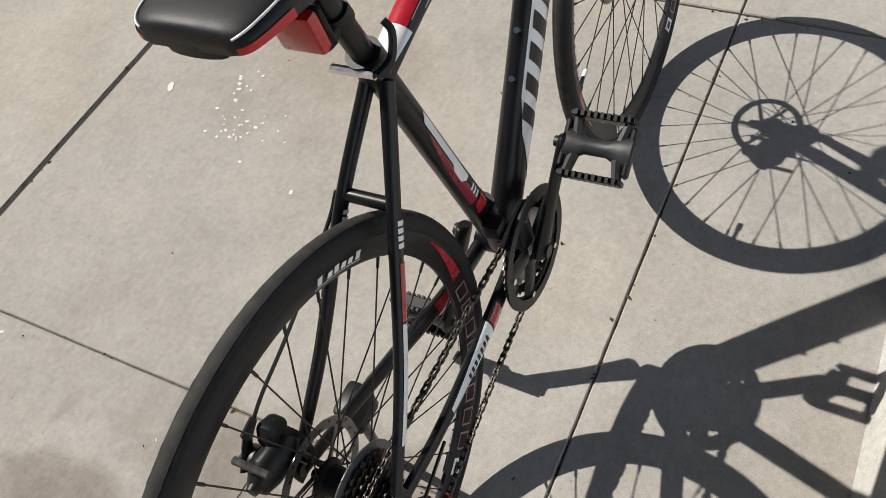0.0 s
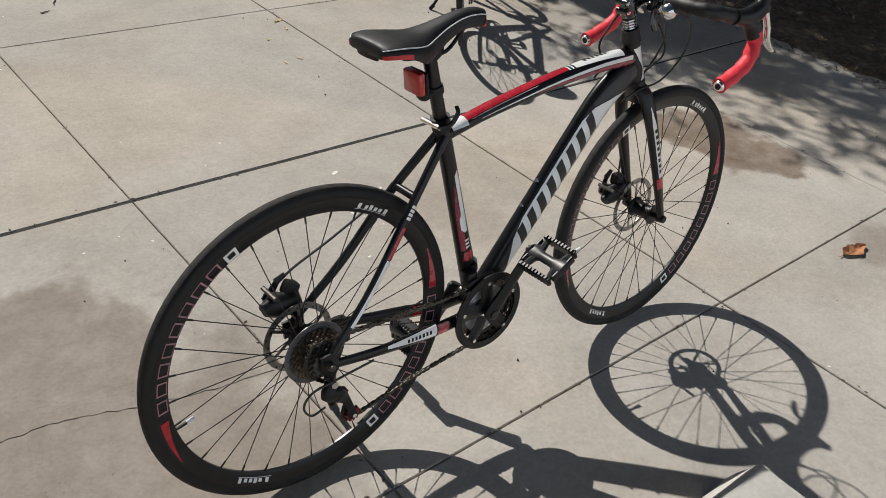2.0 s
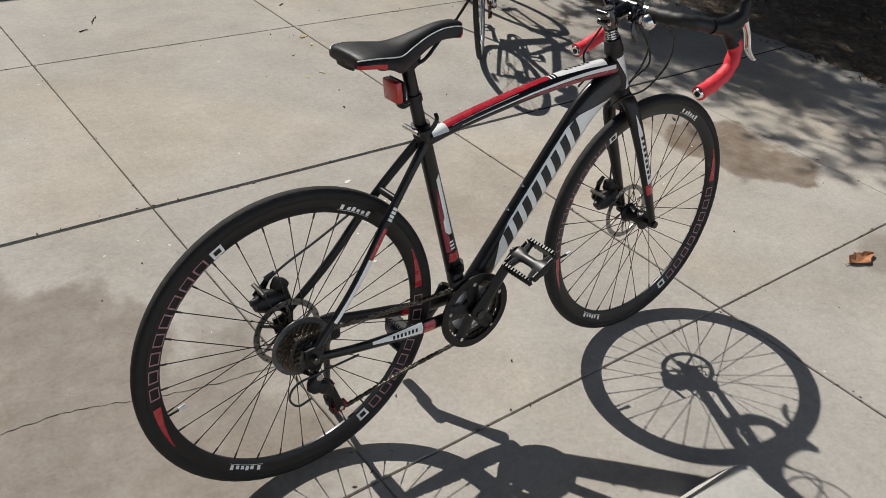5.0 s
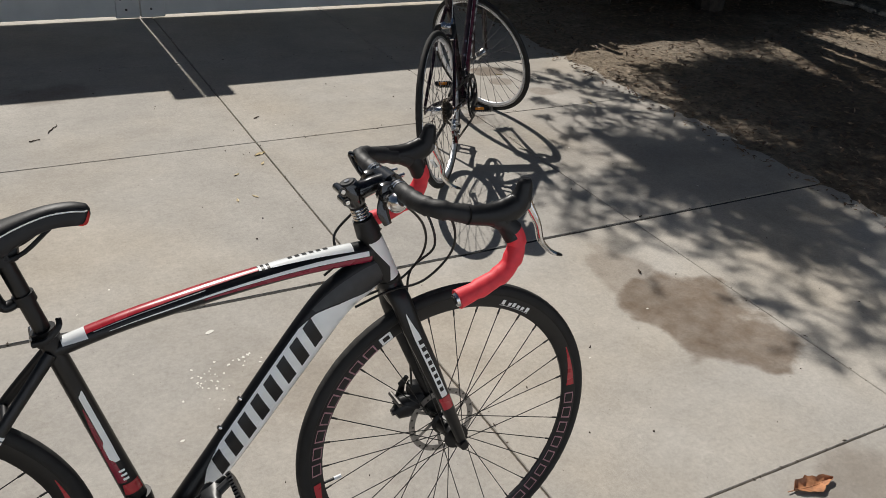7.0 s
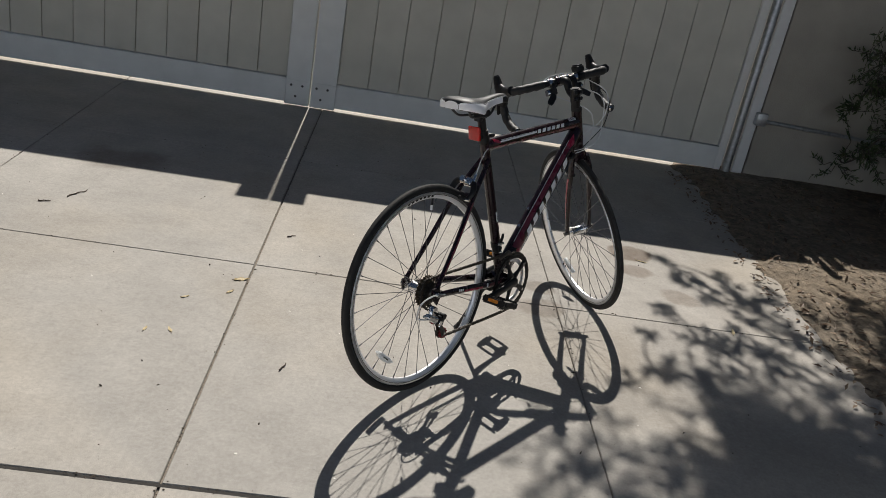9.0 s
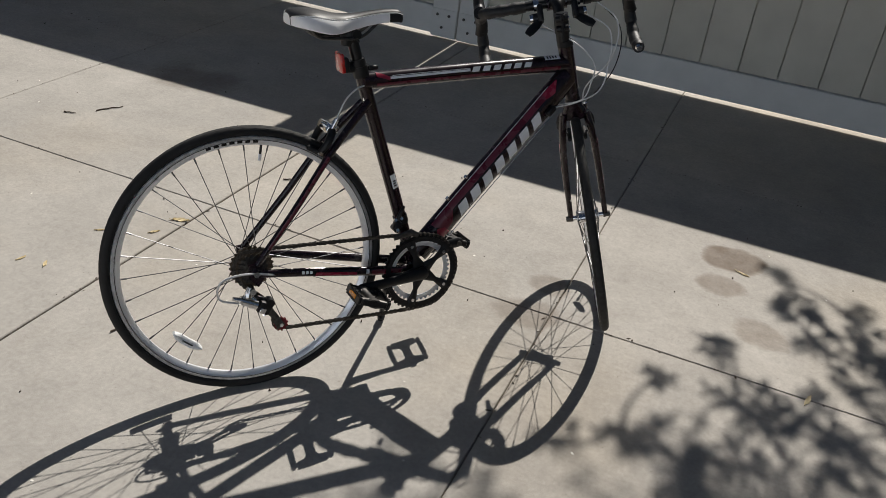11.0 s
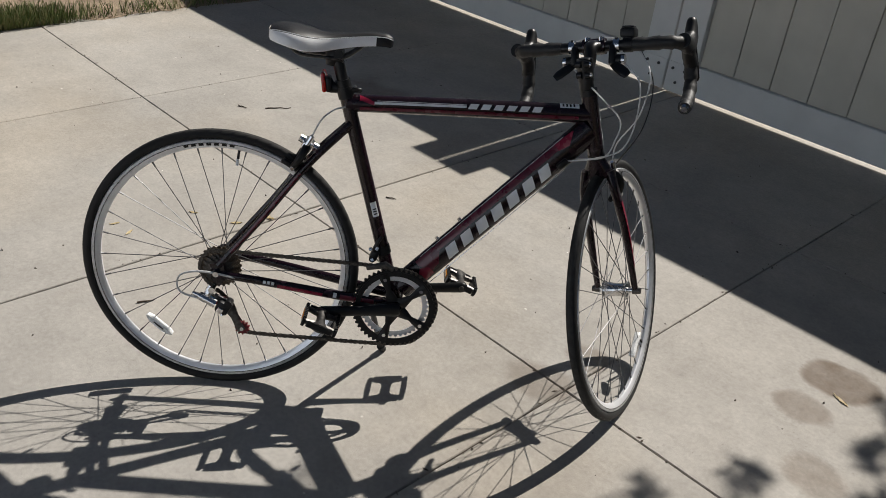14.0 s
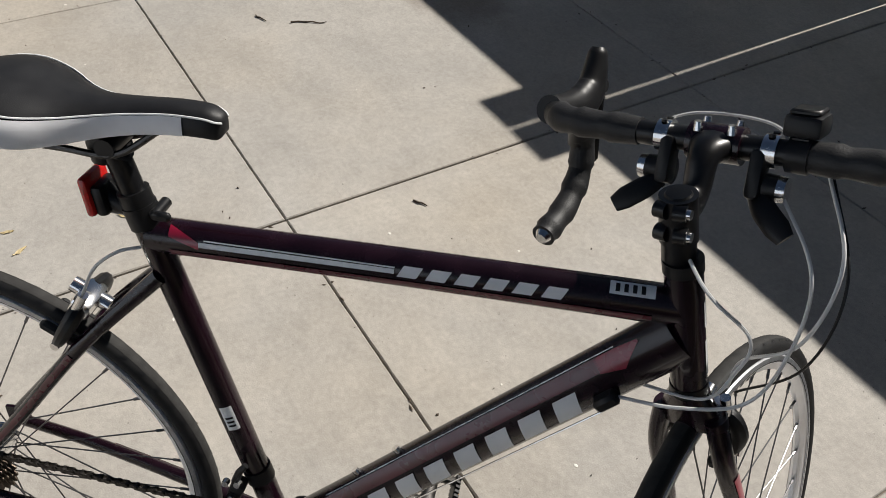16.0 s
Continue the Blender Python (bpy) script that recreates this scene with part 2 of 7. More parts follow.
M_PLAST = mat("black plastic", (0.008, 0.008, 0.009), 0.42, spec=0.35, grain=0.25, scale=60, bump=0.2, bscale=500, dist=0.0005)
M_GREYP = mat("grey plastic", (0.030, 0.031, 0.033), 0.42, grain=0.2, scale=60)
M_TAPE = mat("black bar tape", (0.013, 0.013, 0.014), 0.55, grain=0.25, scale=90, bump=0.5, bscale=500, dist=0.0008)
M_TAPER = mat("red bar tape", (0.86, 0.045, 0.065), 0.55, grain=0.1, scale=60, bump=0.4, bscale=500, dist=0.0008)
M_VINYL = mat("black saddle vinyl", (0.014, 0.014, 0.0155), 0.5, spec=0.4, grain=0.2, scale=40, bump=0.35, bscale=900, dist=0.0005)
M_VINYLW = mat("white saddle vinyl", (0.93, 0.93, 0.95), 0.4, grain=0.05, scale=40, bump=0.2, bscale=900, dist=0.0004)
M_VINYLR = mat("red saddle vinyl", (0.55, 0.025, 0.025), 0.4, grain=0.1, scale=40)
M_LENSR = mat("red reflector lens", (0.50, 0.010, 0.008), 0.2, coat=0.6, grain=0.15, scale=250, bump=0.5, bscale=350, dist=0.001)
M_LENSC = mat("clear reflector", (0.82, 0.83, 0.83), 0.22, coat=0.5, grain=0.15, scale=200, bump=0.4, bscale=350, dist=0.001)
M_AMBER = mat("amber reflector", (0.62, 0.22, 0.02), 0.25, coat=0.5, grain=0.1, scale=200)
M_CABLEB = mat("black cable housing", (0.012, 0.012, 0.012), 0.35)
M_CABLEW = mat("grey white cable housing", (0.66, 0.66, 0.66), 0.3, coat=0.4)
M_PULLEY = mat("dark red pulley", (0.15, 0.010, 0.014), 0.45, grain=0.2, scale=90)


# ---- shaping ----
def V(*a):
    return Vector(a)


def part(name, bm, material, parent=None, label="", sharp=38):
    """One mesh object from a bmesh, under its thing."""
    me = bpy.data.meshes.new(name)
    bmesh.ops.recalc_face_normals(bm, faces=bm.faces)
    bm.to_mesh(me)
    bm.free()
    me.materials.append(material)
    me.shade_smooth()
    me.set_sharp_from_angle(angle=radians(sharp))
    ob = new(name, me)
    ob.parent = parent
    if label:
        tagged(ob, label)
    return ob


def thing(name, label, category, m=None, group="", kind=""):
    e = new(name)
    e.empty_display_size = 0.1
    if m is not None:
        e.matrix_world = m
    return tagged(e, label, category, group, kind)


def curve(pts, k=6, closed=False):
    """A smooth line through the points (Catmull-Rom), k steps a span."""
    p = [Vector(q) for q in pts]
    if closed:
        get = lambda i: p[i % len(p)]
        spans = len(p)
    else:
        get = lambda i: p[i] if 0 <= i < len(p) else (2 * p[0] - p[1] if i < 0 else 2 * p[-1] - p[-2])
        spans = len(p) - 1
    out = []
    for i in range(spans):
        a, b, c, d = get(i - 1), get(i), get(i + 1), get(i + 2)
        for j in range(k):
            t = j / k
            out.append(0.5 * (2 * b + (c - a) * t + (2 * a - 5 * b + 4 * c - d) * t * t + (3 * b - a - 3 * c + d) * t**3))
    if not closed:
        out.append(p[-1].copy())
    return out


def rings(bm, loops, closed=False, cap=True):
    """Faces between loops of vertices of equal count."""
    vs = [[bm.verts.new(p) for p in lp] for lp in loops]
    n = len(vs[0])
    last = len(vs) if closed else len(vs) - 1
    for i in range(last):
        a, b = vs[i], vs[(i + 1) % len(vs)]
        for j in range(n):
            bm.faces.new((a[j], a[(j + 1) % n], b[(j + 1) % n], b[j]))
    if cap and not closed:
        bm.faces.new(vs[0][::-1])
        bm.faces.new(vs[-1])
    return vs


def frames(pts, ref, closed=False):
    """Side and up at each point of a line; side lies along ref as far as it can."""
    out = []
    n = len(pts)
    for i in range(n):
        a, b = (pts[i - 1], pts[(i + 1) % n]) if closed else (pts[max(0, i - 1)], pts[min(n - 1, i + 1)])
        t = (b - a).normalized()
        s = ref - t * ref.dot(t)
        if s.length < 1e-4:
            s = t.orthogonal()
        s.normalize()
        out.append((s, s.cross(t)))
    return out


def sweep(bm, pts, rad, n=12, ref=(0, -1, 0), closed=False, cap=True):
    """A tube along the points; rad is one radius, or a list of radii or of (side, up) pairs."""
    pts = [Vector(p) for p in pts]
    fr = frames(pts, Vector(ref), closed)
    loops = []
    for i, (p, (s, u)) in enumerate(zip(pts, fr)):
        r = rad
        if isinstance(rad, (list, tuple)):
            f = i / max(1, len(pts) - 1) * (len(rad) - 1)
            k = min(int(f), len(rad) - 2)
            f -= k
            a, b = rad[k], rad[k + 1]
            if isinstance(a, (int, float)):
                a, b = (a, a), (b, b)
            r = (a[0] + (b[0] - a[0]) * f, a[1] + (b[1] - a[1]) * f)
        else:
            r = (rad, rad)
        loops.append([p + s * (r[0] * math.cos(q)) + u * (r[1] * math.sin(q)) for q in (2 * math.pi * j / n for j in range(n))])
    rings(bm, loops, closed, cap)
    return bm


def rod(bm, a, b, r, n=10):
    return sweep(bm, [a, b], r if isinstance(r, (list, tuple)) else r, n, ref=(0.13, -1, 0.21))


def lathe(bm, prof, n=48, m=Matrix(), a0=0.0, a1=360.0, closed_profile=False):
    """A profile of (radius, y) turned about the y axis, placed by m; less than a whole turn leaves an open band."""
    full = abs(a1 - a0) > 359.9
    steps = n if full else n + 1
    loops = []
    for i in range(steps):
        a = radians(a0 + (a1 - a0) * i / n)
        loops.append([m @ V(r * math.cos(a), y, r * math.sin(a)) for r, y in prof])
    vs = [[bm.verts.new(p) for p in lp] for lp in loops]
    k = len(prof)
    for i in range(n):
        a, b = vs[i], vs[(i + 1) % steps]
        for j in range(k if closed_profile else k - 1):
            q = (a[j], a[(j + 1) % k], b[(j + 1) % k], b[j])
            if len({v.co.to_tuple(6) for v in q}) >= 3:
                try:
                    bm.faces.new(q)
                except ValueError:
                    pass
    return bm


def box(bm, size, m=Matrix(), bevel=0.0, seg=2):
    r = bmesh.ops.create_cube(bm, size=1.0, matrix=m @ Matrix.Diagonal((*size, 1)))
    if bevel:
        es = {e for v in r["verts"] for e in v.link_edges}
        bmesh.ops.bevel(bm, geom=list(es), offset=bevel, segments=seg, affect="EDGES", profile=0.5)
    return bm


def plate(bm, outline, y0, y1, m=Matrix()):
    """A flat shape in x and z, thick from y0 to y1."""
    a = [bm.verts.new(m @ V(x, y0, z)) for x, z in outline]
    b = [bm.verts.new(m @ V(x, y1, z)) for x, z in outline]
    n = len(outline)
    bm.faces.new(a)
    bm.faces.new(b[::-1])
    for i in range(n):
        bm.faces.new((a[i], b[i], b[(i + 1) % n], a[(i + 1) % n]))
    return bm


def ring_plate(bm, outer, inner, y0, y1, m=Matrix()):
    """A flat ring between two outlines of equal count."""
    n = len(outer)
    q = [[bm.verts.new(m @ V(x, y, z)) for x, z in o] for o, y in ((outer, y0), (outer, y1), (inner, y1), (inner, y0))]
    for k in range(4):
        a, b = q[k], q[(k + 1) % 4]
        for i in range(n):
            bm.faces.new((a[i], a[(i + 1) % n], b[(i + 1) % n], b[i]))
    return bm


def circle(r, n, x=0.0, z=0.0, a0=0.0):
    return [(x + r * math.cos(a0 + 2 * math.pi * i / n), z + r * math.sin(a0 + 2 * math.pi * i / n)) for i in range(n)]


def toothed(r, teeth, deep):
    out = []
    for i in range(teeth):
        for f, d in ((0.0, -deep), (0.3, deep * 0.8), (0.55, deep * 0.8), (0.85, -deep)):
            a = 2 * math.pi * (i + f) / teeth
            out.append(((r + d) * math.cos(a), (r + d) * math.sin(a)))
    return out


class Tube:
    """A painted frame tube that transfers can be laid on. Angles: 0 right side, 90 top, 180 left."""

    def __init__(self, pts, rad, k=6):
        self.pts = curve(pts, k) if len(pts) > 2 else [Vector(pts[0]).lerp(Vector(pts[1]), i / 8) for i in range(9)]
        self.rad = rad
        self.fr = frames(self.pts, V(0, -1, 0))
        self.run = [0.0]
        for a, b in zip(self.pts, self.pts[1:]):
            self.run.append(self.run[-1] + (b - a).length)

    def at(self, t, a, off=0.0):
        w = t * self.run[-1]
        i = 0
        while i < len(self.run) - 2 and self.run[i + 1] < w:
            i += 1
        f = (w - self.run[i]) / (self.run[i + 1] - self.run[i])
        g = (i + f) / (len(self.pts) - 1) * (len(self.rad) - 1)
        k = min(int(g), len(self.rad) - 2)
        g -= k
        rs, ru = (self.rad[k][c] + (self.rad[k + 1][c] - self.rad[k][c]) * g for c in (0, 1))
        p = self.pts[i].lerp(self.pts[i + 1], f)
        s, u = (self.fr[i][c].lerp(self.fr[i + 1][c], f).normalized() for c in (0, 1))
        q = radians(a)
        return p + s * ((rs + off) * math.cos(q)) + u * ((ru + off) * math.sin(q))

    def body(self, n=18):
        return sweep(bmesh.new(), self.pts, self.rad, n)

    def patch(self, bm, t0, t1, a0, a1, b0=None, b1=None, nt=10, na=8, off=0.0009):
        """A transfer from t0 to t1, over the angles a0 to a1 at its start and b0 to b1 at its end."""
        b0, b1 = a0 if b0 is None else b0, a1 if b1 is None else b1
        g = [[bm.verts.new(self.at(t0 + (t1 - t0) * i / nt, (a0 + (b0 - a0) * i / nt) * (1 - j / na) + (a1 + (b1 - a1) * i / nt) * j / na, off)) for j in range(na + 1)] for i in range(nt + 1)]
        for i in range(nt):
            for j in range(na):
                bm.faces.new((g[i][j], g[i + 1][j], g[i + 1][j + 1], g[i][j + 1]))
        return bm

    def band(self, bm, rows, steps=5, na=8, off=0.0009):
        """A transfer whose edges follow rows of (t, lower angle, upper angle)."""
        for i, ((t0, a0, a1), (t1, b0, b1)) in enumerate(zip(rows, rows[1:])):
            self.patch(bm, t0, t1, a0, a1, b0, b1, steps, na, off)
        bmesh.ops.remove_doubles(bm, verts=bm.verts[:], dist=0.00002)
        return bm

    def bars(self, bm, t0, t1, a0, a1, count, gap=0.25, slant=0.0, off=0.0014):
        """Plain bars in a row, in place of a maker's lettering."""
        step = (t1 - t0) / count
        for i in range(count):
            s = t0 + step * i
            e = s + step * (1 - gap)
            g = [[bm.verts.new(self.at(p + slant * q, a0 + (a1 - a0) * q, off)) for q in (0, 0.25, 0.5, 0.75, 1)] for p in (s, (s + e) / 2, e)]
            for x in range(2):
                for y in range(4):
                    bm.faces.new((g[x][y], g[x + 1][y], g[x + 1][y + 1], g[x][y + 1]))
        return bm


# ---- setting ----
GATE_Y = 3.773
XS = [-2.53, -1.270, 0.0, 1.236, 2.46]
YS = [-6.9, -5.5, -4.12, -2.75, -1.371, 0.0, 1.338, 2.68, 4.05, 5.45]


def ground():
    b = bmesh.new()
    bmesh.ops.create_grid(b, x_segments=40, y_segments=40, size=120, matrix=pose(0, 0, -0.10))
    tagged(part("ground", b, M_SOIL), "pale dry soil round the driveway", "ground", kind="structure")


def bank(name, x0, x1, y0, y1, nx, ny, height, material, label):
    """A bed of loose soil with an uneven surface and edge."""
    b = bmesh.new()
    g = []
    for i in range(nx + 1):
        row = []
        for j in range(ny + 1):
            x, y = x0 + (x1 - x0) * (i / nx) ** 1.5, y0 + (y1 - y0) * j / ny
            e = 0.12 * noise.noise(V(y * 1.7, 3.1, 0)) + 0.10 * noise.noise(V(y * 5, 7, 0)) + 0.05 * noise.noise(V(y * 14, 2, 0))
            if i == 0:
                x += e
            z = height(x, y) + 0.012 * noise.noise(V(x * 5, y * 5, 1)) + 0.007 * noise.noise(V(x * 19, y * 19, 4))
            row.append(b.verts.new((x, y, z if i else -0.015)))
        g.append(row)
    for i in range(nx):
        for j in range(ny):
            b.faces.new((g[i][j], g[i + 1][j], g[i + 1][j + 1], g[i][j + 1]))
    return tagged(part(name, b, material), label, "soil bed", kind="structure")


def gate_leaf(x0, x1, hinge_x):
    """A framed gate leaf of upright boards with a taller meeting stile and a bolted foot plate."""
    e = thing("gate_leaf", "cream boarded driveway gate leaf in a white painted frame, closed", "gate", Matrix.Translation((0, GATE_Y, 0)), "leaves of the driveway gate")
    meet = x1 if hinge_x == x0 else x0
    k = 1 if meet == x1 else -1
    top = 1.607

    def bar(name, xa, xb, za, zb, ya, yb, m=M_WHITE, label=""):
        b = bmesh.new()
        box(b, (xb - xa, yb - ya, zb - za), pose((xa + xb) / 2, (ya + yb) / 2, (za + zb) / 2), 0.004, 1)
        return part(name, b, m, e, label)

    s0, s1 = (meet - 0.157, meet) if k > 0 else (meet, meet + 0.163)
    bar("meeting_stile", s0, s1, 0.016, 1.764, -0.045, 0.02)
    h0, h1 = (x0, x0 + 0.09) if k > 0 else (x1 - 0.05, x1)
    bar("hinge_stile", h0, h1, 0.026, top, -0.038, 0.02)
    a, c = min(s1, h1), max(s0, h0)
    bar("bottom_rail", a - 0.006, c + 0.006, 0.028, 0.185, -0.036, 0.02)
    bar("top_rail", a - 0.006, c + 0.006, top - 0.13, top, -0.036, 0.02)
    bar("middle_rail", a + 0.0015, c - 0.0015, 0.98, 1.09, 0.0215, 0.06)
    n = max(1, round((c - a) / 0.1985))
    w = (c - a) / n
    for i in range(n):
        b = bmesh.new()
        box(b, (w - 0.0034, 0.016, top - 0.33), pose(a + w * (i + 0.5), -0.004 + 0.001 * ((i * 7) % 3), 0.187 + (top - 0.33) / 2), 0.003, 1)
        part("board", b, M_BOARD, e)
    # added sheet, hidden by the boards, that keeps sun out of their gaps
    bar("backing", a - 0.008, c + 0.008, 0.10, top - 0.02, 0.0062, 0.0190, M_BOARD)
    b = bmesh.new()
    box(b, (s1 - s0 - 0.004, 0.006, 0.155), pose((s0 + s1) / 2, -0.0485, 0.102), 0.002, 1)
    pl = part("foot_plate", b, M_WHITE, e, "white painted steel plate")
    for dx, dz in ((0.036, 0.146), (0.108, 0.146), (0.068, 0.075)):
        b = bmesh.new()
        rod(b, (s0 + dx, -0.052, dz), (s0 + dx, -0.059, dz), [0.0085, 0.007], 8)
        part("bolt", b, M_STEEL, pl)
    return e


def post(x, y, r, h, label):
    b = bmesh.new()
    lathe(b, [(0.0, 0.0), (r, 0.0), (r, h), (r * 0.8, h + r * 0.5), (0.0, h + r * 0.7)], 20, Matrix.Translation((x, y, -0.10)) @ pose(0, 0, 0, 90, 0, 0))
    return tagged(part("gate_post", b, M_GALV), label, "post", "galvanised posts by the gate")


def wall(name, x0, x1, h, y=GATE_Y):
    b = bmesh.new()
    box(b, (x1 - x0, 0.10, h + 0.1), pose((x0 + x1) / 2, y + 0.05, (h - 0.1) / 2), 0.006, 1)
    w = tagged(part(name, b, M_WALL), "cream stucco garden wall beside the gate", "wall", kind="structure")
    return w


def wheel_stop():
    """A precast parking block with sloping sides, chamfered ends and pin holes."""
    b = bmesh.new()
    x0, x1, y0, y1, h = -2.75, -0.575, -2.075, -1.795, 0.105
    prof = [(y0, 0.0), (y0 + 0.012, 0.03), (y0 + 0.052, h - 0.008), (y0 + 0.062, h), (y1 - 0.062, h), (y1 - 0.052, h - 0.008), (y1 - 0.012, 0.03), (y1, 0.0)]
    xs = [(x0, 0.72), (x0 + 0.02, 0.97), (x0 + 0.04, 1.0)] + [(x0 + 0.04 + (x1 - x0 - 0.08) * i / 12, 1.0) for i in range(1, 12)] + [(x1 - 0.04, 1.0), (x1 - 0.018, 0.97), (x1, 0.72)]
    loops = []
    for i, (x, f) in enumerate(xs):
        loops.append([V(x + 0.003 * noise.noise(V(i, y * 9, z * 9)), (y0 + y1) / 2 + (y - (y0 + y1) / 2) * (1 if f > 0.8 else 0.97) + 0.002 * noise.noise(V(x * 6, y * 20, z * 20)), z * f) for y, z in prof])
    rings(b, loops)
    e = tagged(part("wheel_stop", b, M_CAST, sharp=25), "weathered grey precast concrete wheel stop lying on the driveway", "wheel stop")
    for x in (-0.808, -1.6, -2.5):
        b = bmesh.new()
        lathe(b, [(0.0, 0.0), (0.0125, 0.0), (0.0125, 0.0012), (0.0, 0.0012)], 16, Matrix.Translation((x, -1.905, h)) @ pose(0, 0, 0, 90, 0, 0))
        part("pin_hole", b, M_STEEL, e, "dark pin hole")
    return e


def leaf_into(verts, faces, p, d, side, long, wide, fold=0.25):
    """A pointed leaf folded along its rib, as plain lists."""
    n = d.cross(side).normalized()
    i = len(verts)
    mid = p + d * (long * 0.45)
    verts += [p, mid + side * (wide / 2) + n * (wide * fold), p + d * long, mid - side * (wide / 2) + n * (wide * fold), mid]
    faces += [(i, i + 1, i + 4), (i + 1, i + 2, i + 4), (i + 2, i + 3, i + 4), (i + 3, i, i + 4)]


def from_lists(name, verts, faces, material, parent=None, label=""):
    me = bpy.data.meshes.new(name)
    me.from_pydata([tuple(v) for v in verts], [], faces)
    me.materials.append(material)
    ob = new(name, me)
    ob.parent = parent
    if label:
        tagged(ob, label)
    return ob


def rand_dir(rng, up=0.0):
    v = V(rng.uniform(-1, 1), rng.uniform(-1, 1), rng.uniform(-1, 1) + up)
    return v.normalized() if v.length > 0.01 else V(0, 0, 1)


def tree(name, label, foot, trunks, tips, seed, leaf_long, per_tip, spread, trunk_r=0.05):
    """Stems that branch towards the tips, each tip a spray of twigs with leaves."""
    rng = random.Random(seed)
    e = thing(name, label, "tree" if trunk_r > 0.03 else "shrub", Matrix.Translation(foot))
    f = V(*foot)
    wood = bmesh.new()
    limbs = []
    for tx, ty, tz in trunks:
        p = V(tx, ty, tz) - f
        pts = curve([V(rng.uniform(-0.04, 0.04), rng.uniform(-0.04, 0.04), -0.06), p * 0.35 + rand_dir(rng) * 0.06, p * 0.7 + rand_dir(rng) * 0.08, p], 5)
        sweep(wood, pts, [trunk_r, trunk_r * 0.75, trunk_r * 0.55], 9)
        limbs.append(pts)
    verts, faces = [], []
    nodes = [q for l in limbs for q in l[8:]]
    for tip, size in sorted(tips, key=lambda c: min((V(*c[0]) - f - q).length for q in nodes)):
        t = V(*tip) - f
        best = min(nodes, key=lambda q: (q - t).length)
        mid = best.lerp(t, 0.5) + rand_dir(rng) * 0.05
        sweep(wood, curve([best, mid, t], 3), [min(0.010, trunk_r * 0.3), 0.007, 0.004], 5)
        nodes.append(t)
        for _ in range(round(per_tip / 10) if size > 0.62 else max(3, round(per_tip / 10 * size ** 0.7))):
            d = rand_dir(rng, 0.1)
            a = t + rand_dir(rng) * (spread * size * rng.uniform(0.0, 0.7))
            z = a + d * (spread * size * rng.uniform(0.35, 0.8))
            sweep(wood, [t.lerp(a, 0.5), a, z], [0.0035, 0.0025, 0.0015], 4)
            for k in range(12):
                q = a.lerp(z, (k + rng.random()) / 12)
                dd = (d * 0.6 + rand_dir(rng)).normalized()
                sd = dd.cross(rand_dir(rng))
                if sd.length < 0.05:
                    continue
                s = rng.uniform(0.7, 1.25)
                leaf_into(verts, faces, q, dd, sd.normalized(), leaf_long * s, leaf_long * 0.29 * s)
    part("trunk", wood, M_BARK, e)
    from_lists("crown", verts, faces, M_LEAF, e)
    return e


ground()
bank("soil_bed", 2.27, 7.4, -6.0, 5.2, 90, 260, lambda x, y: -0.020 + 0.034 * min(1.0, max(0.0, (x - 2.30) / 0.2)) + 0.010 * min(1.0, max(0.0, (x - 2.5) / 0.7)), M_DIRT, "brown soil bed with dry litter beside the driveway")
bank("lawn_edge", -2.36, -6.0, -6.0, 5.2, 50, 120, lambda x, y: -0.012 + 0.03 * min(1.0, max(0.0, (-2.38 - x) / 0.2)), M_SOIL, "bare pale soil along the driveway edge")
gate_leaf(-2.86, -0.0905, -2.86)
gate_leaf(-0.0835, 2.72, 2.72)
post(2.772, GATE_Y - 0.005, 0.030, 1.88, "galvanised steel gate post")
post(-2.91, GATE_Y - 0.005, 0.030, 1.88, "galvanised steel gate post")
wall("wall_right", 2.90, 7.5, 1.607)
wall("wall_left", -7.5, -2.97, 1.607)


def bounce_front():
    """An unseen house front, added behind the walk to bounce sun onto shaded sides."""
    b = bmesh.new()
    box(b, (15.0, 0.25, 3.4), pose(-0.3, -5.9, 1.6), 0.01, 1)
    tagged(part("wall_garage", b, M_BOUNCE), "unseen pale blue house front added to bounce light towards the gate", "wall", kind="structure")
    b = bmesh.new()
    box(b, (15.4, 0.45, 0.14), pose(-0.3, -5.83, 3.37), 0.01, 1)
    tagged(part("trim_eaves", b, M_WHITE), "unseen white eaves board added above the bounce wall", "trim", kind="structure")


bounce_front()


def wall_trim():
    b = bmesh.new()
    box(b, (0.075, 0.09, 1.70), pose(2.851, GATE_Y + 0.035, 0.84), 0.005, 1)
    tagged(part("trim_post", b, M_WHITE), "white painted timber post at the wall end", "trim", kind="structure")
    e = thing("conduit", "grey steel pipe with a junction box on the wall", "pipe", Matrix.Translation((2.90, GATE_Y - 0.03, 0.40)))
    b = bmesh.new()
    sweep(b, [(0, 0, 0), (0.45, 0, -0.012), (1.15, 0, -0.03)], 0.013, 10)
    part("pipe", b, M_GALV, e)
    b = bmesh.new()
    box(b, (0.075, 0.05, 0.085), pose(-0.005, 0.0, 0.01), 0.008, 2)
    part("junction_box", b, M_GALV, e)
    # added boards, out of sight, that close the sun slits beside the gate
    for x, wide in ((2.805, 0.25), (-2.915, 0.19)):
        b = bmesh.new()
        box(b, (wide, 0.03, 1.62), pose(x, GATE_Y + 0.12, 0.81), 0.003, 1)
        tagged(part("trim_stop", b, M_WHITE), "unseen white board added behind the gate hinges to block sun", "trim", kind="structure")


wall_trim()
wheel_stop()


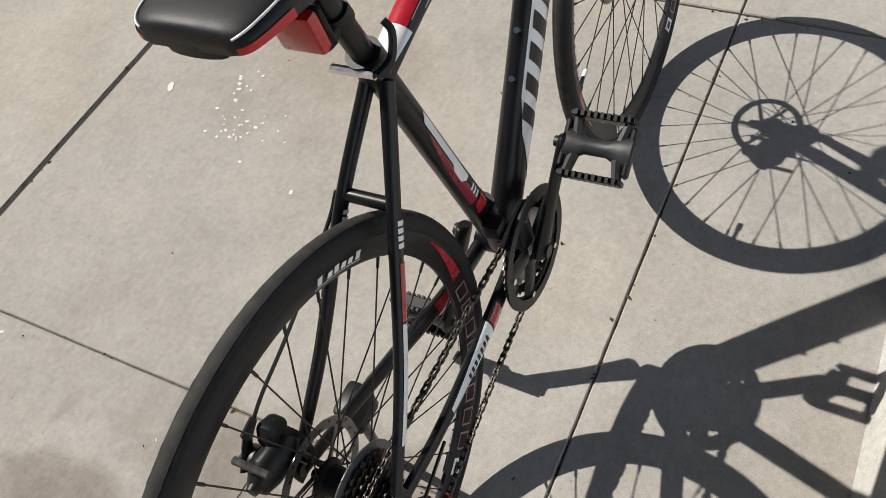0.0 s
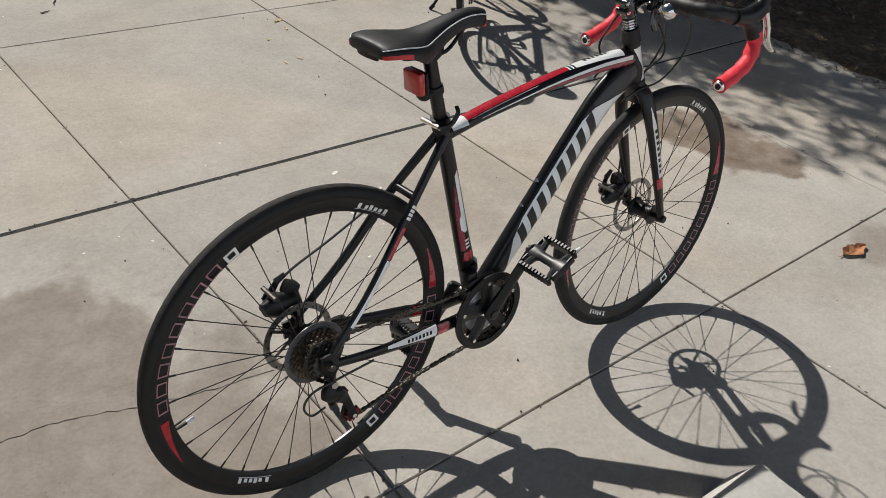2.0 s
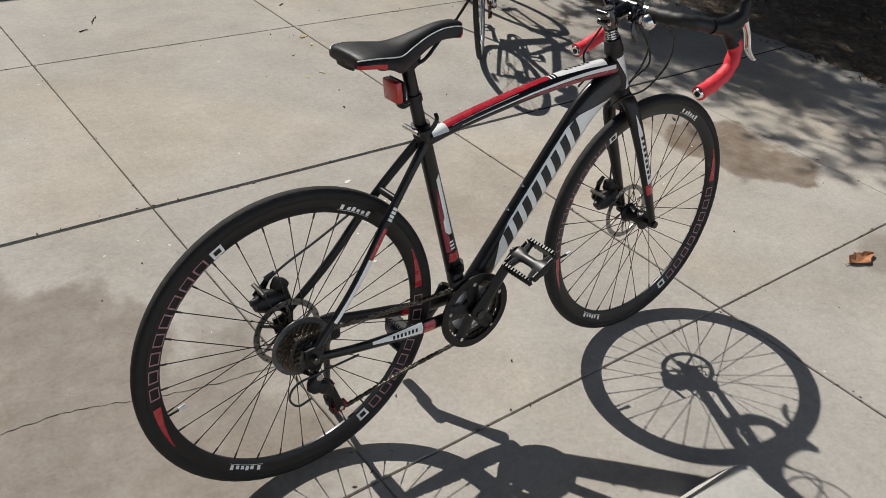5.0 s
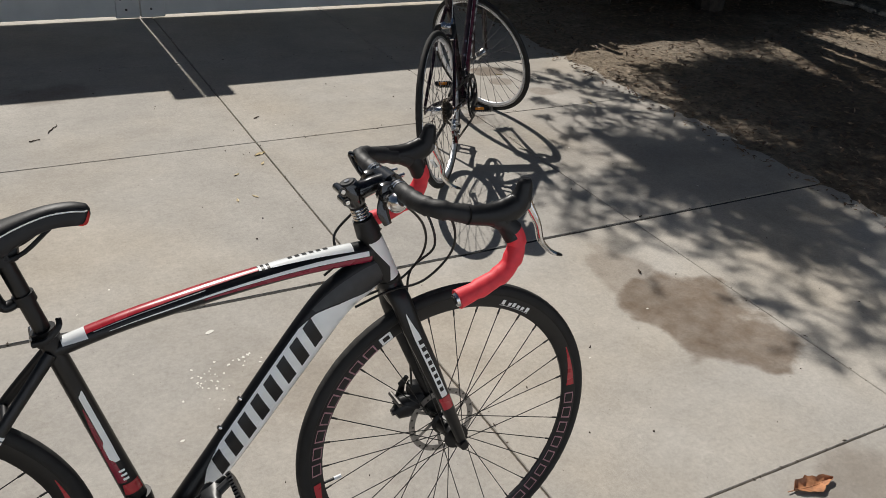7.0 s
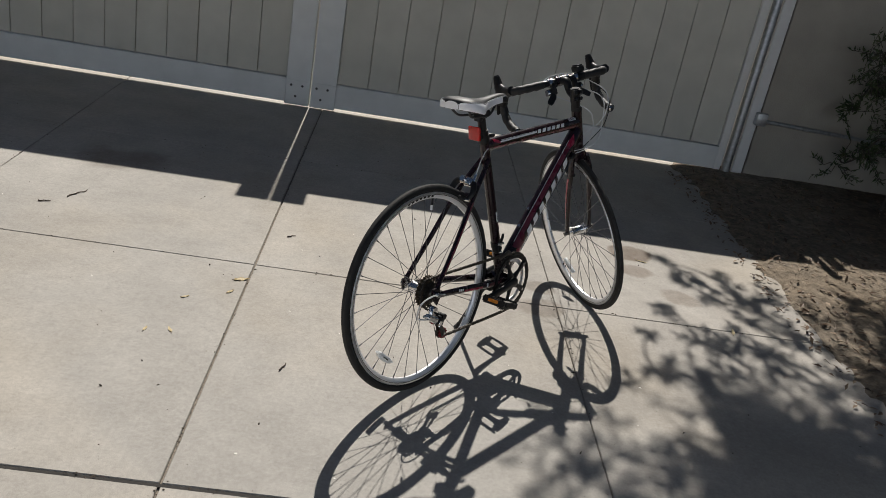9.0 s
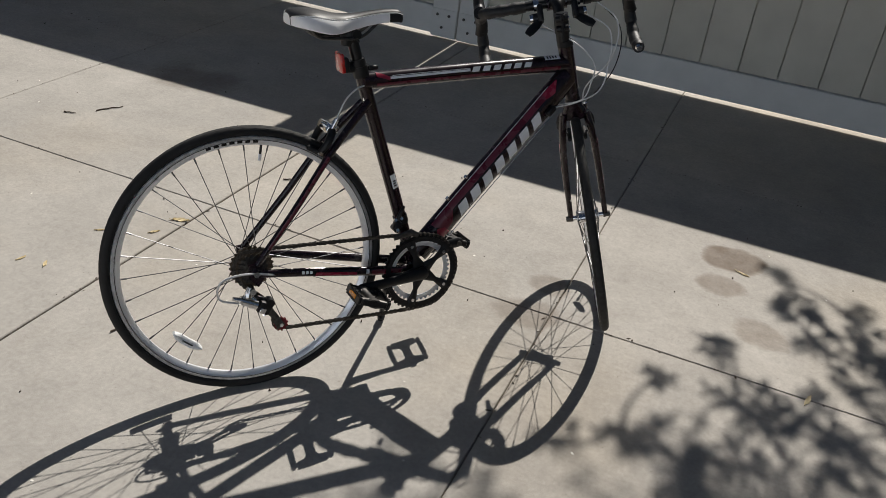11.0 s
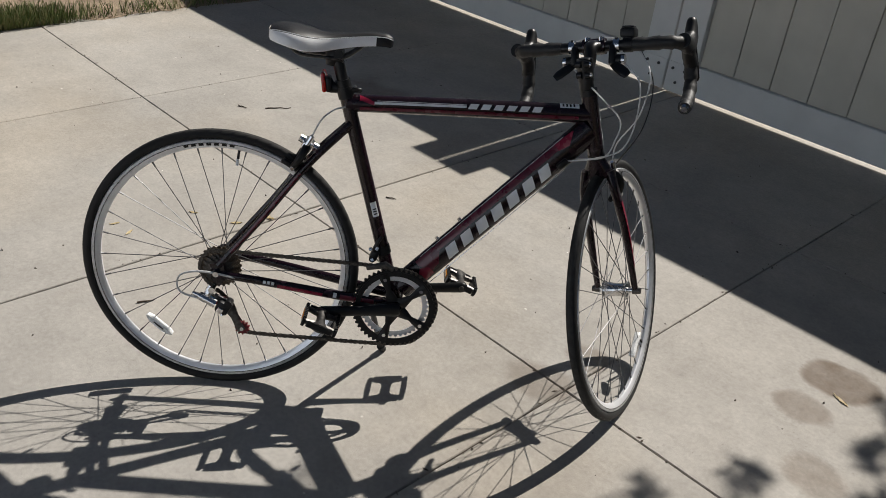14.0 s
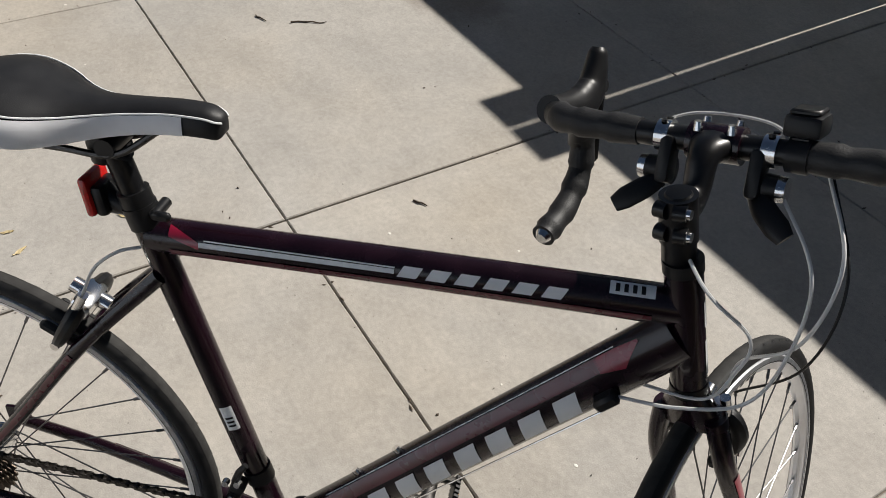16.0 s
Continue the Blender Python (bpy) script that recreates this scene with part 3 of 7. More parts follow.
def planting():
    rng = random.Random(5)
    tips = []
    # overhanging crown: thins out towards the driveway
    for _ in range(48):
        x, y0, z = rng.gauss(1.72, 0.36), rng.gauss(0.30, 0.32), rng.uniform(3.0, 4.0)
        tips.append(((x, y0 + z / math.tan(radians(SUN_UP)), z), rng.uniform(0.7, 1.1)))
    for _ in range(110):
        x, y0, z = rng.uniform(1.7, 2.7), rng.uniform(-0.6, 0.7), rng.uniform(3.0, 4.2)
        tips.append(((x, y0 + z / math.tan(radians(SUN_UP)), z), rng.uniform(0.8, 1.2)))
    for _ in range(480):
        x, y0, z = rng.uniform(2.45, 6.0), rng.uniform(-2.8, 3.3), rng.uniform(3.0, 4.4)
        tips.append(((x, y0 + z / math.tan(radians(SUN_UP)), z), rng.uniform(0.9, 1.3)))
    for _ in range(230):
        x, y0, z = rng.uniform(1.75, 3.4), rng.uniform(-2.1, -0.1), rng.uniform(3.0, 4.2)
        if x > 1.9 + 0.35 * max(0.0, -0.6 - y0) or rng.random() < 0.3:
            tips.append(((x, y0 + z / math.tan(radians(SUN_UP)), z), rng.uniform(0.8, 1.2)))
    for _ in range(620):
        x = rng.uniform(0.75, 5.0)
        y0 = rng.uniform(-1.9, 2.3)
        edge = 0.85 + 0.75 * max(0.0, y0 - 0.25) + 0.7 * max(0.0, -0.6 - y0)
        if x < edge + abs(rng.gauss(0, 0.6)):
            continue
        z = rng.uniform(3.0, 4.2)
        tips.append(((x, y0 + z / math.tan(radians(SUN_UP)), z), rng.uniform(0.7, 1.2)))
    # denser boughs over the bed and the driveway's edge, with one gap that lets the sun through
    for x0, x1, ya, yb, count in ((1.7, 2.4, 0.0, 0.80, 70), (2.35, 3.7, -0.1, 1.45, 130), (3.5, 5.2, 1.8, 2.7, 120), (3.3, 3.6, 0.2, 2.1, 60), (4.1, 5.6, 0.3, 2.6, 170), (2.65, 3.7, 0.2, 1.6, 190), (1.55, 2.2, 0.05, 0.78, 25), (2.75, 3.7, 0.9, 1.7, 90)):
        for _ in range(count):
            x, y0, z = rng.uniform(x0, x1), rng.uniform(ya, yb), rng.uniform(3.0, 4.2)
            tips.append(((x, y0 + z / math.tan(radians(SUN_UP)), z), rng.uniform(0.8, 1.2)))
    def shade(c):
        return c[0][0], c[0][1] - c[0][2] / math.tan(radians(SUN_UP))

    tips = [c for c in tips if ((shade(c)[0] - 5.1) / 1.25) ** 2 + ((shade(c)[1] - 1.75) / 0.66) ** 2 > 1 and not (shade(c)[0] < 3.8 and shade(c)[1] > 1.74)]
    tips = [c for c in tips if not (shade(c)[0] < 2.6 - 0.3 * (shade(c)[1] < 1.1) and shade(c)[1] > 0.78) and not (shade(c)[0] < 3.28 and shade(c)[1] > 1.60) and not (1.9 < shade(c)[0] < 2.4 and -1.5 < shade(c)[1] < -0.15 and (c[0][2] * 40) % 1 < 0.5) and not (2.0 < shade(c)[0] < 2.75 and -0.5 < shade(c)[1] < 0.9 and (c[0][2] * 70) % 1 < 0.4) and not (shade(c)[0] < 1.58 and shade(c)[1] > 0.55)]
    # single sprays at the crown's edge
    for x, y0, size in ((1.82, 2.02, 0.29), (1.90, 1.91, 0.38), (1.97, 1.81, 0.42), (2.03, 1.71, 0.42), (2.11, 1.65, 0.38), (2.17, 1.64, 0.38), (2.06, 1.52, 0.38), (1.85, 1.80, 0.21), (1.66, 1.50, 0.25), (1.71, 1.41, 0.21),
                        (1.56, 1.23, 0.22), (1.85, 1.19, 0.46), (1.94, 1.04, 0.60), (1.85, 1.04, 0.50), (1.74, 0.96, 0.55), (1.69, 1.01, 0.41), (1.52, 0.94, 0.41), (1.67, 0.79, 0.66), (2.09, 1.10, 0.54), (2.00, 1.33, 0.32),
                        (1.41, 0.81, 0.36), (2.24, 1.44, 0.42), (2.30, 1.81, 0.44), (2.72, 1.76, 0.32), (3.10, 1.76, 0.37), (2.42, 1.56, 0.4), (2.74, 1.78, 0.3), (2.56, 1.42, 0.5), (2.9, 1.5, 0.45), (3.1, 1.72, 0.35), (2.36, 1.3, 0.5), (2.62, 1.2, 0.6), (2.46, 1.05, 0.6), (2.05, 1.16, 0.45), (2.2, 1.0, 0.55), (2.28, 1.36, 0.4), (2.14, 0.9, 0.5), (2.25, 1.72, 0.35), (3.9, 0.95, 0.3), (3.78, 1.3, 0.3), (2.08, 1.86, 0.45), (2.14, 1.76, 0.5), (1.98, 1.66, 0.4), (2.10, 1.44, 0.5), (1.92, 1.30, 0.5), (1.78, 1.20, 0.5), (1.86, 1.12, 0.55), (2.02, 1.20, 0.55), (2.18, 1.52, 0.5), (2.24, 1.24, 0.6)):
        z = rng.uniform(2.3, 3.0)
        tips.append(((x, y0 + z / math.tan(radians(SUN_UP)), z), size))
    tree("tree", "tree with narrow leaves that overhangs the driveway", (4.55, 3.05, 0.0), [(4.3, 3.2, 3.2), (3.6, 3.0, 3.5), (4.7, 2.6, 3.4)], tips, 3, 0.060, 70, 0.28, 0.11)
    for foot, h, n, s in (((3.95, 3.40, 0.0), 1.2, 90, 11), ((4.45, 3.45, 0.0), 1.25, 110, 16), ((5.05, 3.40, 0.0), 1.2, 110, 17), ((5.75, 3.40, 0.0), 1.2, 100, 12), ((6.7, 2.8, 0.0), 1.3, 60, 18), ((5.40, 3.55, 0.0), 1.2, 80, 19), ((6.30, 3.45, 0.0), 1.2, 90, 20), ((4.75, 3.58, 0.0), 1.2, 70, 22), ((6.1, 0.6, 0.0), 1.6, 50, 13), ((5.3, -0.5, 0.0), 1.6, 40, 14), ((5.2, -1.7, 0.0), 1.6, 30, 15)):
        tp = []
        for _ in range(n):
            a, r = rng.uniform(0, 6.28), rng.uniform(0.1, 0.62)
            tp.append(((foot[0] + r * math.cos(a), foot[1] + r * math.sin(a) * 0.8, foot[2] + rng.uniform(0.25, h)), rng.uniform(0.6, 1.0)))
        tree("shrub", "dark green shrub with small narrow leaves by the wall", foot, [(foot[0] + rng.uniform(-0.3, 0.3), foot[1] + rng.uniform(-0.2, 0.2), foot[2] + h * 0.8) for _ in range(4)], tp, s, 0.045, 90, 0.24, 0.018)
    # low spray that stands out before the wall
    tp = [((3.48 + 0.16 * math.sin(i * 2.1), 3.3 + 0.08 * math.cos(i * 1.3), 0.42 + 0.07 * i), 0.6) for i in range(9)]
    tree("shrub", "thin leafy sprays standing out before the wall", (3.72, 3.36, 0.0), [(3.60, 3.3, 1.2)], tp, 21, 0.042, 50, 0.22, 0.012)
    # a thin pale strip, shaped like a branch, along the far side of the bed
    b = bmesh.new()
    sweep(b, curve([(5.75, 3.62, 0.05), (5.95, 3.40, 0.035), (6.02, 3.10, 0.03), (6.12, 2.80, 0.035), (6.08, 2.50, 0.03), (6.20, 2.15, 0.03)], 5), [0.016, 0.024, 0.028, 0.030], 8)
    tagged(part("branch", b, M_PALEWOOD), "thin pale branch-like strip lying on the soil bed", "branch")
    # litter on the bed and along its edge
    verts, faces = [], []
    for _ in range(11000):
        x = 2.30 + 3.7 * rng.random() ** 1.15
        y = rng.uniform(-4.0, 3.6)
        z = 0.012 * min(1.0, max(0.0, (x - 2.30) / 0.2)) + 0.010 * min(1.0, max(0.0, (x - 2.5) / 0.7)) + rng.uniform(0.0, 0.014)
        d = V(rng.uniform(-1, 1), rng.uniform(-1, 1), rng.uniform(-0.2, 0.3)).normalized()
        sd = V(-d.y, d.x, rng.uniform(-0.4, 0.4)).normalized()
        s = rng.uniform(0.6, 1.5)
        leaf_into(verts, faces, V(x, y, z), d, sd, 0.034 * s, 0.013 * s)
    tagged(from_lists("leaf_litter", verts, faces, M_DRY), "dry brown leaves lying on the soil bed", "leaf litter", kind="stuff")
    # grass at the far edge of the concrete
    verts, faces = [], []
    for _ in range(5200):
        y = rng.choice((rng.gauss(1.16, 0.13), rng.gauss(1.30, 0.12), rng.uniform(0.5, 1.5), rng.uniform(1.5, 3.4)))
        x = -2.43 - abs(rng.gauss(0, 0.12))
        if y > 1.7 and rng.random() < 0.4:
            continue
        h = rng.uniform(0.04, 0.12)
        d = V(rng.uniform(-0.6, 0.6), rng.uniform(-0.6, 0.6), 1).normalized()
        sd = V(rng.uniform(-1, 1), rng.uniform(-1, 1), 0).normalized()
        leaf_into(verts, faces, V(x, y, -0.01), d, sd, h, 0.006, 0.1)
    tagged(from_lists("grass", verts, faces, M_GRASS), "short ragged grass along the driveway edge", "grass", kind="stuff")
    verts, faces = [], []
    for _ in range(900):
        y, x = rng.uniform(0.3, 3.5), -2.42 - 1.6 * rng.random() ** 1.6
        d = V(rng.uniform(-1, 1), rng.uniform(-1, 1), rng.uniform(-0.1, 0.4)).normalized()
        s = rng.uniform(0.5, 1.1)
        leaf_into(verts, faces, V(x, y, 0.018 if x < -2.56 else 0.008), d, V(-d.y, d.x, 0.2).normalized(), 0.04 * s, 0.013 * s)
    tagged(from_lists("leaf_litter", verts, faces, M_DRY), "dry litter on the bare soil by the grass", "leaf litter", kind="stuff")


planting()


# ---- bicycle parts ----
def wheel(bike, x, z, r, tyre_r, rim, spoke_m, hub_m, count, turn=Matrix(), left=0.03, right=0.022, name="front_wheel", valve=200.0, rim_m=None):
    """A spoked wheel with its axle at (x, 0, z). rim: (outer, inner) radius, half width at the tyre and at the spokes."""
    e = new(name)
    e.parent = bike
    e.matrix_basis = turn @ Matrix.Translation((x, 0, z))
    rc = r - tyre_r
    ro, ri, wo, wi = rim
    prof = [(rc + tyre_r * math.cos(a), tyre_r * 1.0 * math.sin(a)) for a in (radians(d) for d in range(-150, 151, 20))]
    part("tyre", lathe(bmesh.new(), prof, 96), M_RUBBER, e, "black tyre with a fine worn tread", 60)
    prof = [(rc + (tyre_r + 0.0002) * math.cos(a), (tyre_r + 0.0002) * math.sin(a)) for a in (radians(d) for d in range(-32, 33, 8))]
    part("tread_band", lathe(bmesh.new(), prof, 96), M_TREAD, e, "dusty grey running surface", 60)
    tread = bmesh.new()
    for i in range(72):
        for sgn in (-1, 1):
            a, b = radians(i * 5 + (2.5 if sgn > 0 else 0)), radians(42)
            q = []
            for da, db in ((-0.010, -0.10), (0.012, -0.06), (0.020, 0.16), (-0.002, 0.12)):
                rr = rc + (tyre_r + 0.0004) * math.cos(b + db)
                q.append(tread.verts.new((rr * math.cos(a + da), sgn * (tyre_r + 0.0004) * math.sin(b + db), rr * math.sin(a + da))))
            tread.faces.new(q)
    part("tread_groove", tread, M_PLAST, e)
    mid = (ro + ri) / 2
    prof = [(ro + 0.002, -wo * 0.7), (ro, -wo), (ro - 0.006, -wo), (mid, -(wo + wi) * 0.53), (ri + 0.004, -wi * 1.1), (ri, -wi * 0.5),
            (ri, wi * 0.5), (ri + 0.004, wi * 1.1), (mid, (wo + wi) * 0.53), (ro - 0.006, wo), (ro, wo), (ro + 0.002, wo * 0.7)]
    part("rim", lathe(bmesh.new(), prof, 96, closed_profile=True), rim_m, e)
    hub = bmesh.new()
    q, fl = (1.5, 0.021) if hub_m is M_ALLOY else (1.7, 0.028)
    hp = [(0.0, -right - 0.022), (0.007, -right - 0.022), (0.007, -right - 0.004), (fl, -right - 0.003), (fl, -right + 0.001), (0.012 * q, -right + 0.006),
          (0.011 * q, 0.0), (0.013 * q, left - 0.006), (fl, left - 0.001), (fl, left + 0.003), (0.007, left + 0.004), (0.007, left + 0.022), (0.0, left + 0.022)]
    lathe(hub, hp, 24)
    part("hub", hub, hub_m, e)
    pairs = count // 2
    for k in range(count):
        i = k // 2
        side = 1 if k % 2 else -1
        a_rim = 2 * math.pi * k / count
        cross = (1 if i % 2 else -1) * 2.6 * 2 * math.pi / pairs
        a_hub = a_rim + cross
        y = left if side > 0 else -right
        p0, p1 = V(0.0195 * math.cos(a_hub), y, 0.0195 * math.sin(a_hub)), V(ri * math.cos(a_rim), 0.0, ri * math.sin(a_rim))
        b = bmesh.new()
        sweep(b, [p0, p1], 0.0011, 5, ref=(0.1, 1, 0.2))
        sweep(b, [p1.lerp(p0, 0.0), p1.lerp(p0, 0.05)], 0.0021, 5, ref=(0.1, 1, 0.2))
        part("spoke", b, spoke_m, e)
    a = radians(valve)
    v = bmesh.new()
    c, s = math.cos(a), math.sin(a)
    rod(v, (ri * c, 0, ri * s), ((ri - 0.03) * c, 0, (ri - 0.03) * s), 0.0032, 8)
    part("valve", v, M_PLAST, e, "black valve with a dust cap")
    vc = bmesh.new()
    rod(vc, ((ri - 0.022) * c, 0, (ri - 0.022) * s), ((ri - 0.038) * c, 0, (ri - 0.038) * s), 0.0042, 8)
    part("valve_cap", vc, M_DECALG, e)
    return e


def rim_band(bm, r0, r1, w0, w1, d0, d1, sgn, off=0.0008, n=10):
    """A transfer on the side of a rim, from the angle d0 to d1."""
    for i in range(n):
        q = []
        for d, (r, w) in ((d0 + (d1 - d0) * i / n, (r0, w0)), (d0 + (d1 - d0) * (i + 1) / n, (r0, w0)), (d0 + (d1 - d0) * (i + 1) / n, (r1, w1)), (d0 + (d1 - d0) * i / n, (r1, w1))):
            a = radians(d)
            q.append(bm.verts.new((r * math.cos(a), sgn * (w + off), r * math.sin(a))))
        bm.faces.new(q)
    return bm


def rim_glyph(bm, r0, r1, w0, w1, d0, d1, sgn, mid=False):
    """A hollow block on the side of a rim, standing for an outlined character."""
    t = (r1 - r0) * 0.10
    a = (d1 - d0) * 0.115
    wat = lambda r: w0 + (w1 - w0) * (r - r0) / (r1 - r0)
    for p, q, e0, e1 in ((r0, r0 + t, d0, d1), (r1 - t, r1, d0, d1), (r0, r1, d0, d0 + a), (r0, r1, d1 - a, d1)) + (((r0 + r1) / 2 - t / 2, (r0 + r1) / 2 + t / 2, d0, d1),) * mid:
        rim_band(bm, p, q, wat(p), wat(q), e0, e1, sgn, 0.0010, 3)
    return bm


def chain(bike, path):
    """A roller chain along a closed line of points in x and z, at the side y that each point names."""
    line = curve(path, 10, True)
    total, run = 0.0, [0.0]
    for a, b in zip(line, line[1:] + line[:1]):
        total += (b - a).length
        run.append(total)
    pitch = 0.0127
    n = int(total / pitch)
    pos = []
    for k in range(n):
        w = total * k / n
        i = next(j for j in range(len(line)) if run[j + 1] >= w)
        f = (w - run[i]) / max(1e-6, run[i + 1] - run[i])
        pos.append(line[i].lerp(line[(i + 1) % len(line)], f))
    bm = bmesh.new()
    for k in range(n):
        a, b = pos[k], pos[(k + 1) % n]
        d = (b - a).normalized()
        up = V(0, 1, 0).cross(d).normalized()
        half = 0.0036 if k % 2 else 0.0024
        for sgn in (-1, 1):
            y0, y1 = sgn * half, sgn * (half - 0.001)
            ring = []
            for f, h in ((-0.28, 0.0), (-0.1, 0.0042), (0.2, 0.0042), (0.5, 0.0030), (0.8, 0.0042), (1.1, 0.0042), (1.28, 0.0), (1.1, -0.0042), (0.8, -0.0042), (0.5, -0.0030), (0.2, -0.0042), (-0.1, -0.0042)):
                ring.append(a.lerp(b, f) + up * h)
            va = [bm.verts.new(p + V(0, y0, 0)) for p in ring]
            vb = [bm.verts.new(p + V(0, y1, 0)) for p in ring]
            bm.faces.new(va)
            bm.faces.new(vb[::-1])
            for i in range(12):
                bm.faces.new((va[i], vb[i], vb[(i + 1) % 12], va[(i + 1) % 12]))
        sweep(bm, [a + V(0, -0.0042, 0), a + V(0, 0.0042, 0)], 0.0034, 6, ref=(1, 0, 0))
    part("chain", bm, M_CHAIN, bike, "oily steel roller chain")


def pedal(bike, m, cage_m, body_m):
    """A platform pedal: axle along y, outwards to +y in its own frame."""
    e = new("pedal")
    e.parent = bike
    e.matrix_basis = m
    b = bmesh.new()
    rod(b, (0, -0.012, 0), (0, 0.095, 0), [0.008, 0.006], 10)
    part("axle", b, M_STEEL, e)
    b = bmesh.new()
    sweep(b, [(0, 0.002, 0), (0, 0.018, 0), (0, 0.034, 0), (0, 0.066, 0), (0, 0.084, 0), (0, 0.100, 0)], [(0.024, 0.012), (0.021, 0.012), (0.012, 0.010), (0.012, 0.010), (0.021, 0.012), (0.024, 0.012)], 14, ref=(1, 0, 0))
    for s in (-1, 1):
        for y in (0.020, 0.082):
            sweep(b, [(s * 0.010, y, 0), (s * 0.042, y + (0.006 if y > 0.05 else -0.006), 0)], [(0.009, 0.009), (0.007, 0.008)], 8, ref=(0, 1, 0))
    part("body", b, body_m, e)
    for s in (-1, 1):
        b = bmesh.new()
        box(b, (0.009, 0.094, 0.021), pose(s * 0.043, 0.050, 0), 0.002, 1)
        for i in range(9):
            for zz in (-1, 1):
                box(b, (0.008, 0.0048, 0.005), pose(s * 0.043, 0.012 + i * 0.0095, zz * 0.0120))
        part("cage_plate", b, cage_m, e)
    for y in (0.004, 0.097):
        b = bmesh.new()
        box(b, (0.070, 0.009, 0.018), pose(0, y, 0), 0.003, 1)
        part("cage_end", b, cage_m, e)
    return e


def saddle(bike, x0, x1, z, wide, side_m, trim, label, drop=0.0):
    """A road saddle from its tail x0 to its nose x1, its top at z."""
    e = new("saddle")
    e.parent = bike
    tagged(e, label)
    L = x1 - x0
    st = [(0.0, 0.34, -0.004, 0.020), (0.02, 0.62, 0.002, 0.027), (0.08, 0.88, 0.006, 0.033), (0.18, 1.0, 0.006, 0.039), (0.30, 0.90, 0.000, 0.040), (0.42, 0.60, -0.006, 0.035),
          (0.54, 0.38, -0.006, 0.030), (0.68, 0.28, -0.002, 0.027), (0.82, 0.25, 0.002, 0.026), (0.93, 0.235, 0.002, 0.025), (0.975, 0.19, -0.002, 0.023), (0.994, 0.12, -0.006, 0.017), (1.0, 0.05, -0.011, 0.008)]
    if side_m is M_VINYLR:
        # a squared tail, a flank that deepens over the rails and a raised, pointed nose
        st = [(0.0, 0.62, -0.024, 0.015), (0.015, 0.80, -0.018, 0.020), (0.06, 0.92, -0.015, 0.022), (0.16, 0.98, -0.014, 0.025), (0.27, 0.90, -0.016, 0.032), (0.38, 0.70, -0.016, 0.044),
              (0.50, 0.48, -0.009, 0.042), (0.64, 0.34, 0.001, 0.033), (0.78, 0.28, 0.009, 0.029), (0.90, 0.255, 0.010, 0.030), (0.965, 0.21, 0.006, 0.028), (0.988, 0.14, 0.003, 0.018), (1.0, 0.06, -0.003, 0.008)]
    f0 = [V(t, w, 0) for t, w, h, d in st]
    f1 = [V(t, h, d) for t, w, h, d in st]
    ws, hs = curve(f0, 3), curve(f1, 3)
    secs = []
    for a, b in zip(ws, hs):
        hw = wide / 2 * max(0.03, a.y)
        secs.append((x0 + L * a.x, hw, z + b.y - drop * (1 - a.x), b.z))
    def sec(s, lo, hi, out=0.0, n=14):
        x, hw, top, dep = s
        pts = []
        for j in range(n + 1):
            q = radians(lo + (hi - lo) * j / n)
            y = (hw + out) * math.copysign(abs(math.sin(q)) ** 0.8, math.sin(q))
            zz = top - dep + (dep + out) * (math.cos(q) ** 0.55 if math.cos(q) > 0 else -0.25 * abs(math.cos(q)))
            pts.append(V(x, y, zz))
        return pts
    b = bmesh.new()
    rings(b, [sec(s, -118, 118) for s in secs])
    part("cover", b, M_VINYL, e, sharp=70)
    for s in (-1, 1):
        g = bmesh.new()
        cut = secs[0:-11] if side_m is M_VINYLW else secs[1:11]
        lo, hi = (63, 113) if side_m is M_VINYLW else (84, 112)
        lp = [sec(q, s * lo, s * hi, 0.0012, 6) for q in cut]
        vs = [[g.verts.new(p) for p in l] for l in lp]
        for i in range(len(vs) - 1):
            for j in range(6):
                g.faces.new((vs[i][j], vs[i][j + 1], vs[i + 1][j + 1], vs[i + 1][j]))
        part("side_panel", g, side_m, e)
        if side_m is M_VINYLR:
            g = bmesh.new()
            lp = [sec(q, s * (100 - 6 * i), s * 117, 0.0012, 5) for i, q in enumerate(secs[-9:-2])]
            vs = [[g.verts.new(p) for p in l] for l in lp]
            for i in range(len(vs) - 1):
                for j in range(5):
                    g.faces.new((vs[i][j], vs[i][j + 1], vs[i + 1][j + 1], vs[i + 1][j]))
            part("nose_panel", g, side_m, e, "red tip under the nose")
        if side_m is M_VINYLW and s > 0:
            g = bmesh.new()
            g.faces.new([g.verts.new(p + V(-0.0015, 0, 0)) for p in sec(secs[0], -114, 114, 0.0006)])
            part("tail_panel", g, side_m, e)
        p = bmesh.new()
        edge = lo - 4 if side_m is M_VINYLW else 62
        sweep(p, [sec(q, s * edge, s * lo, 0.0008, 1)[0] for q in (secs[1:-3] if side_m is M_VINYLW else secs[2:-4])], 0.0011, 6)
        part("piping", p, trim, e)
        r = bmesh.new()
        zz = z - 0.055
        sweep(r, curve([(x0 + L * 0.16, s * 0.035, z - 0.036 - drop), (x0 + L * 0.24, s * 0.026, zz - drop * 0.8), (x0 + L * 0.40, s * 0.022, zz - 0.004), (x0 + L * 0.60, s * 0.022, zz - 0.002), (x0 + L * 0.78, s * 0.012, z - 0.023)], 5), 0.0038, 8)
        part("rail", r, M_STEEL if side_m is M_VINYLW else M_PLAST, e)
    k = bmesh.new()
    sweep(k, [(x0 + L * 0.02, 0, z - 0.012 - drop + st[0][2]), (x0 + L * 0.02, 0, z - 0.024 - drop + st[0][2])], [(wide * 0.26, 0.006), (wide * 0.22, 0.006)], 12, ref=(0, 1, 0))
